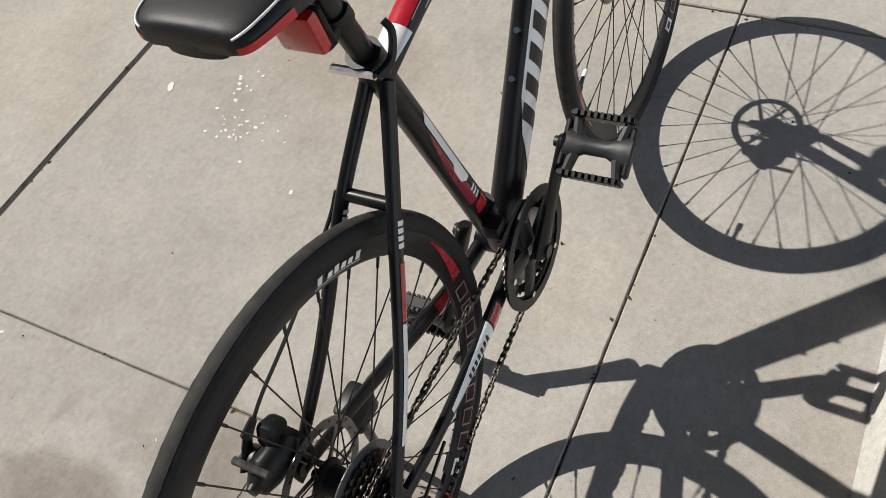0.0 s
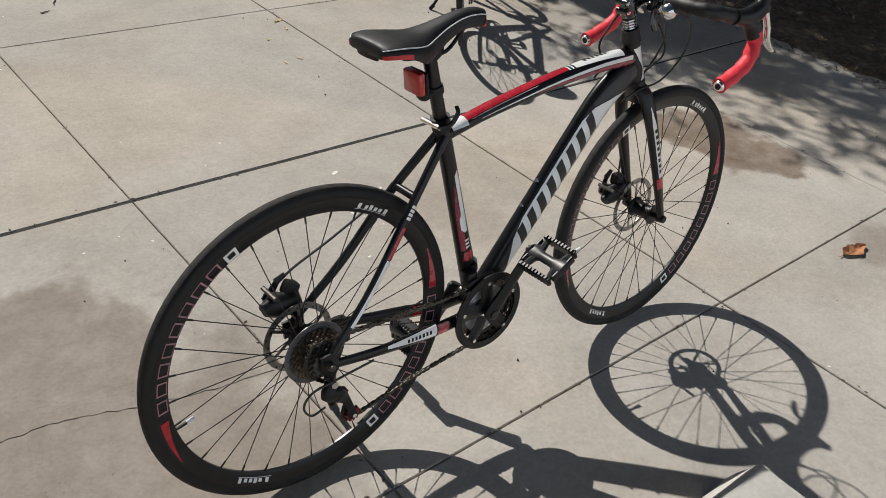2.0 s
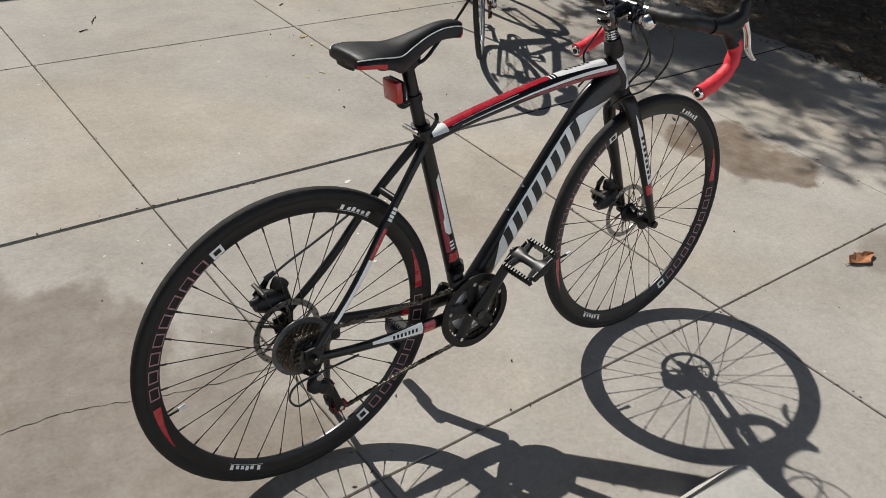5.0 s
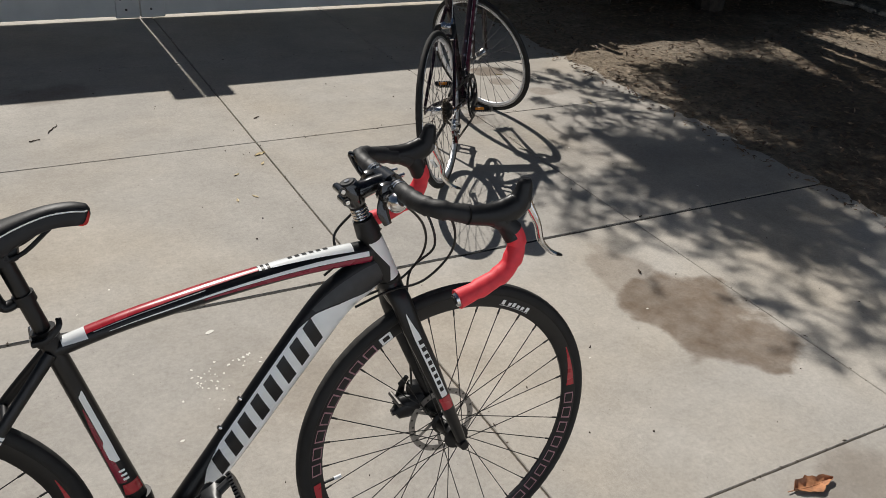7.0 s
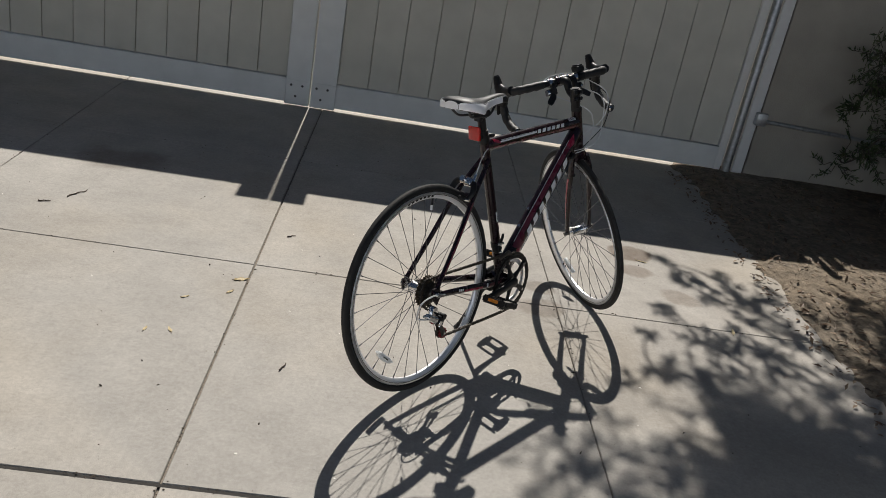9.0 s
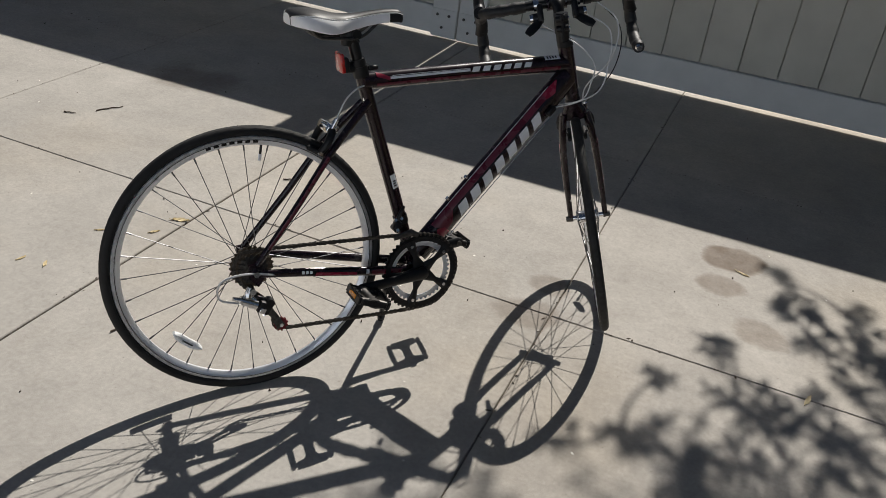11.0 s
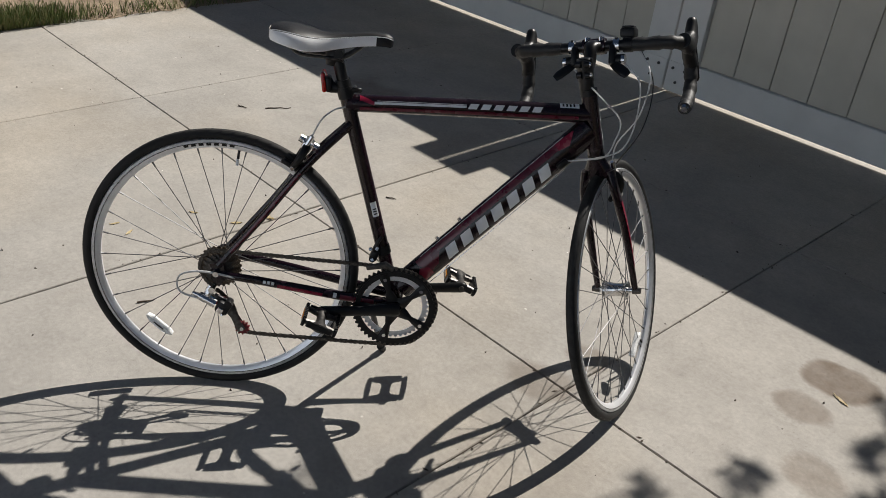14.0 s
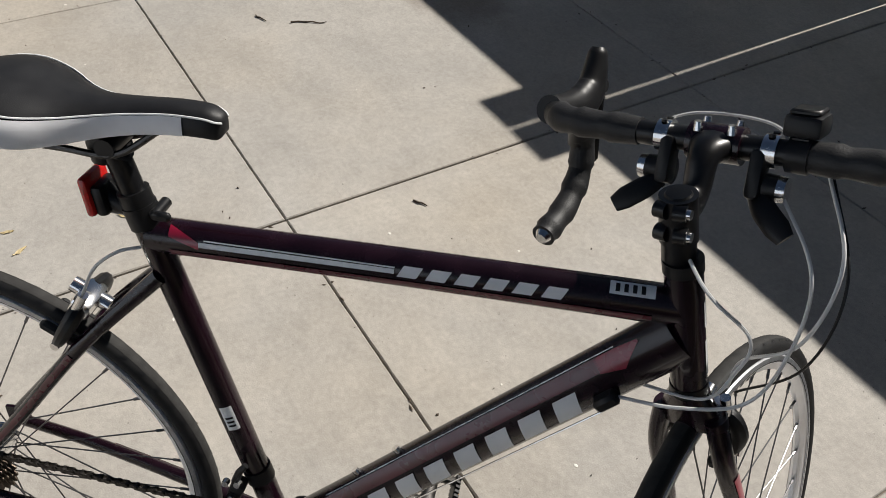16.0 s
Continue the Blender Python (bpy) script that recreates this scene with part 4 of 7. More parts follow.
    part("tail_cap", k, side_m if side_m is M_VINYLW else M_VINYL, e)
    return e


def caliper_disc(bike, p, yaw, pitch):
    """A cable disc caliper with its arm, bolts and adjuster."""
    e = new("disc_caliper")
    e.parent = bike
    e.matrix_basis = Matrix.Translation(p) @ Euler((0, radians(pitch), radians(yaw))).to_matrix().to_4x4() @ Matrix.Scale(1.25, 4)
    b = bmesh.new()
    sweep(b, [(-0.028, 0, -0.004), (-0.010, 0.002, 0.0), (0.014, 0, 0.0), (0.030, -0.002, 0.010)], [(0.010, 0.012), (0.017, 0.022), (0.016, 0.022), (0.010, 0.013)], 14)
    box(b, (0.026, 0.022, 0.026), pose(0.020, 0.006, 0.024, 0, 20, 0), 0.006, 2)
    rod(b, (-0.034, 0.0, 0.002), (-0.022, 0.0, 0.002), [0.006, 0.009], 10)
    part("body", b, M_PLAST, e)
    b = bmesh.new()
    sweep(b, curve([(-0.016, 0.020, 0.0), (0.0, 0.024, 0.018), (0.006, 0.022, 0.034)], 4), [(0.004, 0.009), (0.004, 0.005)], 8)
    part("arm", b, M_PLAST, e)
    b = bmesh.new()
    rod(b, (-0.002, 0.014, 0), (-0.002, 0.030, 0), [0.016, 0.013], 16)
    part("adjuster", b, M_STEEL, e)
    for x, z in ((-0.020, 0.024), (0.024, -0.020)):
        b = bmesh.new()
        rod(b, (x, -0.020, z), (x, 0.022, z), 0.0042, 8)
        part("bolt", b, M_STEEL, e)
    b = bmesh.new()
    sweep(b, curve([(0.020, 0.0, 0.022), (0.034, -0.004, -0.012), (0.038, -0.006, -0.044)], 4), [(0.006, 0.011), (0.005, 0.008)], 8)
    part("mount", b, M_PLAST, e)
    b = bmesh.new()
    rod(b, (0.002, 0.022, 0.030), (0.016, 0.018, 0.044), [0.006, 0.004], 8)
    part("barrel_adjuster", b, M_PLAST, e)
    return e


def rotor(bike, m, r):
    """A drilled disc brake rotor with six arms."""
    b, arms = bmesh.new(), []
    ring_plate(b, circle(r, 72), circle(r - 0.014, 72), -0.0009, 0.0009, m)
    for i in range(6):
        a = 2 * math.pi * i / 6
        a2 = a + 0.5
        arms.append(sweep(bmesh.new(), [m @ V(0.018 * math.cos(a), 0, 0.018 * math.sin(a)), m @ V((r - 0.011) * math.cos(a2), 0, (r - 0.011) * math.sin(a2))], [(0.0009, 0.005), (0.0009, 0.004)], 6))
    ob = part("brake_rotor", b, M_ROTOR, bike)
    for a in arms:
        part("rotor_arm", a, M_ROTOR, ob)
    b = bmesh.new()
    for i in range(24):
        a = 2 * math.pi * i / 24
        rr = r - (0.0045 if i % 2 else 0.0095)
        c = V(rr * math.cos(a), 0, rr * math.sin(a))
        sweep(b, [m @ (c + V(0, -0.0011, 0)), m @ (c + V(0, 0.0011, 0))], 0.0028, 6, ref=(1, 0, 0))
    part("rotor_holes", b, M_STEEL, ob)
    return ob


def cassette(bike, m, radii, y0, step):
    e = new("cassette")
    e.parent = bike
    e.matrix_basis = m
    for i, r in enumerate(radii):
        b = bmesh.new()
        teeth = max(11, int(r * 2 * math.pi / 0.0127))
        o = toothed(r, teeth, 0.0026)
        ring_plate(b, o, circle(r * 0.62, len(o)), y0 - i * step - 0.0009, y0 - i * step + 0.0009)
        part("sprocket", b, M_COG if i < 4 else M_STEEL, e)
    b = bmesh.new()
    lathe(b, [(0.0, y0 - len(radii) * step - 0.002), (0.015, y0 - len(radii) * step - 0.002), (0.017, y0 - len(radii) * step + 0.001), (0.019, y0 - 0.002), (0.03, y0), (0.0, y0)], 24)
    part("body", b, M_STEEL, e)
    return e


def derailleur(bike, hang, up, low, y, body_m, pulley_m):
    """A rear derailleur: hanger, body, cage plates and two jockey pulleys."""
    e = new("rear_derailleur")
    e.parent = bike
    h, u, w = V(hang[0], y, hang[1]), V(up[0], y, up[1]), V(low[0], y, low[1])
    b = bmesh.new()
    if body_m is M_ALLOY:
        # a bright knuckle and barrel behind, dark links that carry the cage
        k = V(-0.006, y - 0.014, hang[1] - 0.030)
        sweep(b, curve([h + V(0, -0.010, 0.004), h + V(-0.010, -0.014, -0.016), k], 4), [(0.010, 0.012), (0.010, 0.011), (0.009, 0.012)], 12)
        rod(b, k + V(-0.036, -0.004, 0.012), k + V(0.004, -0.004, -0.008), [0.0105, 0.0125], 16)
        rod(b, k + V(-0.052, -0.004, 0.018), k + V(-0.034, -0.004, 0.011), [0.0045, 0.0065], 10)
        g = bmesh.new()
        box(g, (0.034, 0.022, 0.032), Matrix.Translation(u + V(0.004, -0.018, -0.002)) @ pose(0, 0, 0, 0, 28, 0), 0.007, 2)
        box(g, (0.036, 0.010, 0.016), Matrix.Translation(k.lerp(u, 0.6) + V(0.004, -0.006, 0.012)) @ pose(0, 0, 0, 0, 26, 0), 0.004, 2)
        rod(g, u + V(0.018, -0.030, 0.010), u + V(0.018, -0.004, 0.010), 0.010, 12)
        part("link", g, M_PLAST, e, "black parallelogram link")
        g = bmesh.new()
        box(g, (0.015, 0.004, 0.015), Matrix.Translation(u + V(-0.002, -0.030, -0.006)) @ pose(0, 0, 0, 0, 28, 0), 0.0015, 1)
        rod(g, u + V(0.002, -0.024, -0.022), u + V(0.004, -0.022, -0.012), 0.004, 8)
        part("cap_plate", g, M_ALLOY, e)
    else:
        sweep(b, curve([h + V(0, -0.012, 0), h + V(-0.012, -0.018, -0.022), u + V(-0.018, -0.016, 0.022), u + V(0, -0.012, 0)], 4), [(0.012, 0.014), (0.013, 0.017), (0.011, 0.015), (0.011, 0.013)], 12)
        box(b, (0.040, 0.014, 0.026), Matrix.Translation(h.lerp(u, 0.55) + V(-0.012, -0.020, 0)) @ pose(0, 0, 0, 0, 30, 0), 0.005, 2)
    part("body", b, body_m, e)
    for s in (-1, 1):
        b = bmesh.new()
        sweep(b, [u + V(0, s * 0.006, 0.008), u.lerp(w, 0.5) + V(0.004, s * 0.006, 0), w + V(0, s * 0.006, -0.006)], [(0.0011, 0.012), (0.0011, 0.008), (0.0011, 0.011)], 8)
        part("cage_plate", b, M_PLAST if body_m is M_PLAST else M_STEEL, e)
    for c in (u, w):
        b = bmesh.new()
        o = toothed(0.0165, 11, 0.0026)
        ring_plate(b, o, circle(0.006, len(o)), -0.004, 0.004, Matrix.Translation(c))
        part("jockey_pulley", b, pulley_m, e)
        b = bmesh.new()
        rod(b, c + V(0, -0.010, 0), c + V(0, 0.008, 0), 0.005, 8)
        part("pulley_bolt", b, M_ALLOY, e)
    b = bmesh.new()
    rod(b, h + V(0, -0.026, 0), h + V(0, 0.006, 0), 0.008, 10)
    part("hanger_bolt", b, M_ALLOY, e)
    return e


def hood(e, base, top, tip, side, steer, lever_m):
    """A brake hood with its lever on the bar's shoulder."""
    y = base[1]
    b = bmesh.new()
    bx, bz = base[0], base[2]
    tx, tz = top
    pts = [(bx - 0.062, y, bz + 0.016), (bx - 0.026, y, bz + 0.011), (bx + 0.010, y, bz + 0.010), (bx + (tx - bx) * 0.74, y, bz + (tz - bz) * 0.34), (tx - 0.004, y, tz - 0.024), (tx - 0.001, y, tz - 0.007), (tx, y, tz)]
    sweep(b, [steer @ p for p in curve(pts, 5)], [(0.0168, 0.0168), (0.0174, 0.0195), (0.0178, 0.0255), (0.0165, 0.0240), (0.0148, 0.0168), (0.0122, 0.0132), (0.0082, 0.0090)], 18, ref=steer.to_3x3() @ V(0, -1, 0))
    sweep(b, [steer @ V(*q) for q in curve([(bx + 0.006, y, bz + 0.004), (bx + 0.020, y, bz - 0.018), (bx + 0.030, y + side * 0.006, bz - 0.040)], 4)], [(0.0165, 0.022), (0.0168, 0.0185), (0.0162, 0.0166)], 16, ref=steer.to_3x3() @ V(0, -1, 0))
    hd = part("brake_hood", b, M_PLAST, e, "black rubber brake hood")
    b = bmesh.new()
    px, pz = tx + 0.004, tz - 0.046
    lp = [(px - 0.004, y, pz + 0.022), (px + 0.003, y, pz), (px + (tip[0] - px) * 0.30, y + side * 0.003, pz + (tip[1] - pz) * 0.36), (px + (tip[0] - px) * 0.42, y + side * 0.006, pz + (tip[1] - pz) * 0.68), (px + (tip[0] - px) * 0.70, y + side * 0.008, pz + (tip[1] - pz) * 0.90), (tip[0], y + side * 0.010, tip[1])]
    ll = [steer @ p for p in curve(lp, 6)]
    sweep(b, ll[:-4], [(0.0075, 0.009), (0.009, 0.0085), (0.0095, 0.0058), (0.010, 0.0050), (0.0085, 0.0044)], 12, ref=steer.to_3x3() @ V(0, -1, 0))
    lv = part("brake_lever", b, lever_m, e)
    b = bmesh.new()
    sweep(b, ll[-5:], [(0.0072, 0.0034), (0.0068, 0.0036), (0.004, 0.0025)], 10, ref=steer.to_3x3() @ V(0, -1, 0))
    part("lever_tip", b, M_PLAST, lv)
    b = bmesh.new()
    rod(b, steer @ V(px - 0.006, y - 0.0145, pz), steer @ V(px - 0.006, y + 0.0145, pz), 0.0075, 14)
    part("lever_pivot", b, M_STEEL, e)


def wrapped(bm, pts, r, ref):
    """Bar tape: a tube whose radius steps with each overlapping turn."""
    line = [Vector(p) for p in pts]
    dense, run = [], 0.0
    rad = []
    for a, b in zip(line, line[1:]):
        n = max(1, int((b - a).length / 0.0045))
        for i in range(n):
            dense.append(a.lerp(b, i / n))
    dense.append(line[-1])
    for i, p in enumerate(dense):
        rad.append(r - 0.0004 + 0.0024 * ((i % 5) / 4.0))
    return sweep(bm, dense, rad, 14, ref)


# ---- the white, red and black bicycle ----
def red_bicycle():
    bike = thing("bicycle", "black road bicycle with white and red transfers, on its stand", "bicycle",
                 Matrix.Translation((-1.3951, -1.2354, 0)) @ pose(0, 0, 0, -5.61, 0, -0.68), "road bicycles on the driveway")
    R = 0.3510
    BB, CL, HT, HB = V(0.446, 0, 0.294), V(0.316, 0, 0.765), V(0.876, 0, 0.862), V(0.918, 0, 0.752)
    ax = V(1.0670, 0, R)
    down = (BB - CL).normalized()
    # frame
    st = Tube([CL, CL.lerp(BB, 0.5), BB], [(0.0165, 0.0165), (0.0165, 0.0185), (0.018, 0.022)], 6)
    ob = part("seat_tube", st.body(), M_BLACK, bike)
    part("stripe", st.band(bmesh.new(), [(0.23, 20, 26), (0.25, -6, 26), (0.46, -8, 24), (0.48, -22, 24), (0.54, -24, 22), (0.56, -2, 22)]), M_DECALW, ob, "white transfer")
    part("stripe", st.band(bmesh.new(), [(0.30, -20, -12), (0.44, -44, -12), (0.66, -50, 0)], off=0.0006), M_FLASH, ob, "dark red transfer")
    part("stripe", st.band(bmesh.new(), [(0.67, -30, 62), (0.72, -44, 62)]), M_DECALR, ob, "red band")
    part("lettering_bar", st.bars(bmesh.new(), 0.60, 0.66, -12, 18, 3, 0.5), M_DECALW, ob)
    tt = Tube([(0.322, 0, 0.737), (0.42, 0, 0.761), (0.52, 0, 0.779), (0.64, 0, 0.797), (0.76, 0, 0.809), (0.885, 0, 0.813)],
              [(0.0165, 0.015), (0.018, 0.0155), (0.020, 0.0165), (0.021, 0.0175), (0.022, 0.019), (0.020, 0.022)])
    ob = part("top_tube", tt.body(), M_BLACK, bike)
    part("stripe", tt.band(bmesh.new(), [(0.03, 24, 160), (0.10, 10, 160)], off=0.0014), M_DECALW, ob, "white crinkled band")
    part("stripe", tt.band(bmesh.new(), [(0.10, 40, 158), (0.30, 50, 156), (0.62, 62, 150)]), M_DECALR, ob, "red transfer along the top")
    for k in range(3):
        part("stripe", tt.patch(bmesh.new(), 0.622 + 0.018 * k, 0.630 + 0.018 * k, 58, 140), M_DECALW, ob, "white tick")
    part("stripe", tt.band(bmesh.new(), [(0.665, 56, 148), (0.80, 46, 150), (0.93, 34, 150)]), M_DECALW, ob, "white transfer on the top")
    part("pinstripe", tt.band(bmesh.new(), [(0.12, 34, 37), (0.45, 44, 47)]), M_DECALW, ob)
    part("stripe", tt.band(bmesh.new(), [(0.16, 4, 7), (0.50, 6, 18), (0.80, 2, 24), (0.98, -4, 22)]), M_DECALW, ob, "white stripe along the side")
    part("stripe", tt.band(bmesh.new(), [(0.44, -6, 3), (0.62, -22, 3), (0.99, -50, -6)]), M_FLASH, ob, "dark red transfer")
    part("lettering_bar", tt.bars(bmesh.new(), 0.72, 0.86, 84, 112, 6, 0.4), M_BLACK, ob)
    dt = Tube([(0.908, 0, 0.784), (0.862, 0, 0.762), (0.800, 0, 0.717), (0.709, 0, 0.610), (0.610, 0, 0.489), (0.452, 0, 0.300)],
              [(0.020, 0.030), (0.022, 0.039), (0.0225, 0.040), (0.0225, 0.039), (0.0225, 0.036), (0.024, 0.028)])
    ob = part("down_tube", dt.body(22), M_BLACK, bike)
    part("panel", dt.band(bmesh.new(), [(0.03, 60, 66), (0.10, 34, 74), (0.17, 2, 78), (0.23, -34, 80), (0.29, -50, 80), (0.68, -50, 78), (0.76, -34, 76), (0.83, 6, 75), (0.89, 56, 74)]), M_DECALW, ob, "white panel along the side")
    part("panel", dt.band(bmesh.new(), [(0.02, -30, 56), (0.10, -36, 31), (0.17, -44, -2), (0.225, -52, -37)]), M_GREYP, ob, "dark grey panel behind the head")
    part("pinstripe", dt.band(bmesh.new(), [(0.24, 58, 62), (0.8, 57, 62)], off=0.0014), M_BLACK, ob)
    part("lettering_bar", dt.bars(bmesh.new(), 0.245, 0.755, -40, 28, 8, 0.42, 0.030), M_BLACK, ob, "dark bars in place of lettering")
    for t in (0.545, 0.645):
        b = bmesh.new()
        p = dt.at(t, -84)
        rod(b, p, p + V(-0.005, 0, 0.004), 0.0045, 10)
        part("bottle_bolt", b, M_ALLOY, ob)
    b = bmesh.new()
    rod(b, HT, HB, [0.0205, 0.0215, 0.023], 24)
    ht = part("head_tube", b, M_BLACK, bike)
    hd = Tube([HT, HB], [(0.0205, 0.0205), (0.023, 0.023)])
    part("panel", hd.band(bmesh.new(), [(0.22, -34, 120), (0.45, -10, 120), (0.75, 20, 120), (0.98, -6, 120)]), M_DECALW, ht, "white panel")
    for z0, z1, r in ((HT.lerp(HB, 0.12), HT.lerp(HB, -0.17), [0.0240, 0.0228, 0.0212, 0.0198]), (HB, HB.lerp(HT, -0.10), 0.0245)):
        b = bmesh.new()
        rod(b, z0, z1, r, 24)
        part("headset_cup", b, M_PLAST, bike)
    b = bmesh.new()
    rod(b, BB + V(0, -0.036, 0), BB + V(0, 0.036, 0), 0.0225, 24)
    part("bottom_bracket", b, M_BLACK, bike)
    for s in (-1, 1):
        ss = Tube([CL + down * 0.030 + V(-0.006, s * 0.012, 0), (0.222, s * 0.036, 0.622), (0.115, s * 0.056, 0.480), (0.010, s * 0.072, R + 0.020)],
                  [(0.0085, 0.011), (0.008, 0.010), (0.0078, 0.0095), (0.007, 0.009)])
        ob = part("seat_stay", ss.body(12), M_BLACK, bike)
        for t0, t1, mm in ((0.31, 0.38, M_DECALW), (0.41, 0.555, M_DECALR), (0.56, 0.87, M_DECALW)):
            if mm is M_DECALW and t0 < 0.4:
                part("lettering_bar", ss.bars(bmesh.new(), t0, t1, -30, 50, 4, 0.3), mm, ob)
            else:
                part("stripe", ss.patch(bmesh.new(), t0, t1, -25 if s < 0 else 155, 55 if s < 0 else 230, nt=8), mm, ob)
        cs = Tube([BB + V(-0.015, s * 0.030, -0.004), BB + V(-0.08, s * 0.036, -0.006), (0.25, s * 0.050, 0.302), (0.12, s * 0.064, 0.324), (0.0, s * 0.071, R - 0.004)],
                  [(0.011, 0.017), (0.010, 0.017), (0.0095, 0.0155), (0.008, 0.011), (0.007, 0.010)])
        ob = part("chain_stay", cs.body(14), M_BLACK, bike)
        part("stripe", cs.patch(bmesh.new(), 0.23, 0.31, -60, 120), M_DECALR, ob, "red band by the cranks")
        part("stripe", cs.patch(bmesh.new(), 0.32, 0.66, -80 if s < 0 else 130, 30 if s < 0 else 240, -44 if s < 0 else 184, -12 if s < 0 else 214), M_DECALW, ob, "white transfer")
        part("lettering_bar", cs.bars(bmesh.new(), 0.36, 0.54, -36 if s < 0 else 174, -4 if s < 0 else 206, 7, 0.45), M_BLACK, ob)
        b = bmesh.new()
        plate(b, [(-0.018, R + 0.022), (0.02, R + 0.026), (0.026, R - 0.012), (0.008, R - 0.042 if s < 0 else R - 0.016), (-0.014, R - 0.018)], s * 0.069, s * 0.075)
        part("dropout", b, M_BLACK, bike)
    b = bmesh.new()
    rod(b, (0.234, -0.036, 0.634), (0.234, 0.036, 0.634), 0.0085, 12)
    part("stay_bridge", b, M_BLACK, bike)
    # fork
    up = (HT - HB).normalized()
    crown = HB - up * 0.028
    T = Matrix.Translation(HB) @ Matrix.Rotation(radians(0.57), 4, up) @ Matrix.Translation(-HB)
    fork = new("fork")
    fork.parent = bike
    fork.matrix_basis = T
    b = bmesh.new()
    sweep(b, [HB - up * 0.004, crown, crown - up * 0.03], [(0.0235, 0.0235), (0.034, 0.023), (0.044, 0.018)], 18)
    part("crown", b, M_BLACK, fork)
    for s in (-1, 1):
        fl = Tube([crown + V(-0.006, s * 0.012, 0.010), crown + V(0.004, s * 0.032, -0.014), crown + V(0.022, s * 0.046, -0.07), (1.000, s * 0.052, 0.53), (1.050, s * 0.054, 0.40), (ax.x, s * 0.055, R + 0.004)],
                  [(0.014, 0.020), (0.014, 0.021), (0.012, 0.020), (0.0105, 0.017), (0.009, 0.012), (0.008, 0.010)])
        ob = part("blade", fl.body(14), M_BLACK, fork)
        lo = 0 if s < 0 else 180
        part("panel", fl.band(bmesh.new(), [(0.14, lo - 14, lo - 10), (0.26, lo - 22, lo + 14), (0.66, lo - 20, lo + 30)]), M_DECALW, ob, "white panel")
        part("stripe", fl.patch(bmesh.new(), 0.665, 0.745, lo - 50, lo + 50), M_DECALR, ob, "red band")
        part("lettering_bar", fl.bars(bmesh.new(), 0.29, 0.64, lo - 10, lo + 16, 8, 0.42), M_BLACK, ob)
        b = bmesh.new()
        rod(b, ax + V(0, s * 0.048, 0), ax + V(0, s * 0.068, 0), [0.013, 0.010], 12)
        part("axle_nut", b, M_PLAST, fork)
    # wheels with deep rims
    for nm, x, val in (("rear_wheel", 0.0, 193.0), ("front_wheel", ax.x, 188.0)):
        w = wheel(bike, x, R, R, 0.0150, (0.330, 0.296, 0.0115, 0.005), M_SPOKE, M_PLAST, 32, T if x > 1 else Matrix(), name=nm, valve=val, rim_m=M_RIMB, right=0.020 if x < 1 else 0.028)
        for s in (-1, 1):
            for d in (95.0, 275.0):
                b = bmesh.new()
                for i in range(8):
                    rim_glyph(b, 0.3005, 0.3215, 0.0066, 0.0106, d + 30 + i * 7.4, d + 30 + i * 7.4 + 5.4, s)
                part("lettering_bar", b, M_RIMTEXT, w, "outlined blocks in place of lettering")
                b = bmesh.new()
                rows = [[b.verts.new((r * math.cos(radians(d + 91 + 2 * k)), s * (w0 + 0.0010), r * math.sin(radians(d + 91 + 2 * k)))) for r, w0 in ((0.304 + 0.0016 * k, 0.0072 + 0.0003 * k), (0.3215, 0.0107))] for k in range(11)]
                for r0, r1 in zip(rows, rows[1:]):
                    b.faces.new((r0[0], r1[0], r1[1], r0[1]))
                part("stripe", b, M_DECALR, w, "red transfer")
                b = bmesh.new()
                rim_band(b, 0.3005, 0.3215, 0.0066, 0.0106, d + 22.5, d + 27.5, s, 0.0008, 4)
                bl = part("block", b, M_DECALW, w, "white block closing the row")
                b = bmesh.new()
                rim_band(b, 0.3055, 0.3165, 0.0076, 0.0097, d + 23.6, d + 26.4, s, 0.0013, 3)
                part("inset", b, M_RIMB, bl)
                b = bmesh.new()
                for i, (e0, hh) in enumerate(((140.0, 0.3185), (142.6, 0.3155), (144.9, 0.3155), (147.2, 0.3175), (149.4, 0.3155), (152.6, 0.3185))):
                    rim_band(b, 0.3075, hh, 0.0078, 0.0100, d + e0, d + e0 + 1.5, s, 0.0010, 2)
                rim_band(b, 0.3050, 0.3060, 0.0073, 0.0076, d + 139.5, d + 155.0, s, 0.0010, 6)
                part("lettering_bar", b, M_DECALW, w, "small white bars in place of lettering")
        rotor(w, pose(0, 0.040, 0), 0.080)
    cassette(bike, pose(0, 0, R), [0.057, 0.053, 0.049, 0.045, 0.040, 0.035, 0.030], -0.030, 0.0058)
    b = bmesh.new()
    ring_plate(b, circle(0.070, 48), circle(0.028, 48), -0.0255, -0.024, pose(0, 0, R))
    part("spoke_guard", b, M_GUARD, bike, "smoked plastic guard disc behind the sprockets")
    caliper_disc(bike, (-0.026, 0.064, 0.426), 0, 8)
    caliper_disc(bike, T @ V(0.995, 0.058, 0.400), 0, -15)
    for s in (-1, 1):
        b = bmesh.new()
        rod(b, (0, s * 0.066, R), (0, s * 0.090, R), [0.011, 0.007], 12)
        part("axle_nut", b, M_STEEL, bike)
    # cranks, rings, pedals
    ang = radians(60)
    ca, sa = math.cos(ang), math.sin(ang)
    e = new("chainset")
    e.parent = bike
    e.matrix_basis = Matrix.Translation(BB)
    b = bmesh.new()
    ring_plate(b, circle(0.099, 96), circle(0.081, 96), -0.058, -0.054)
    part("chain_guard", b, M_PLAST, e, "black plastic chain guard ring")
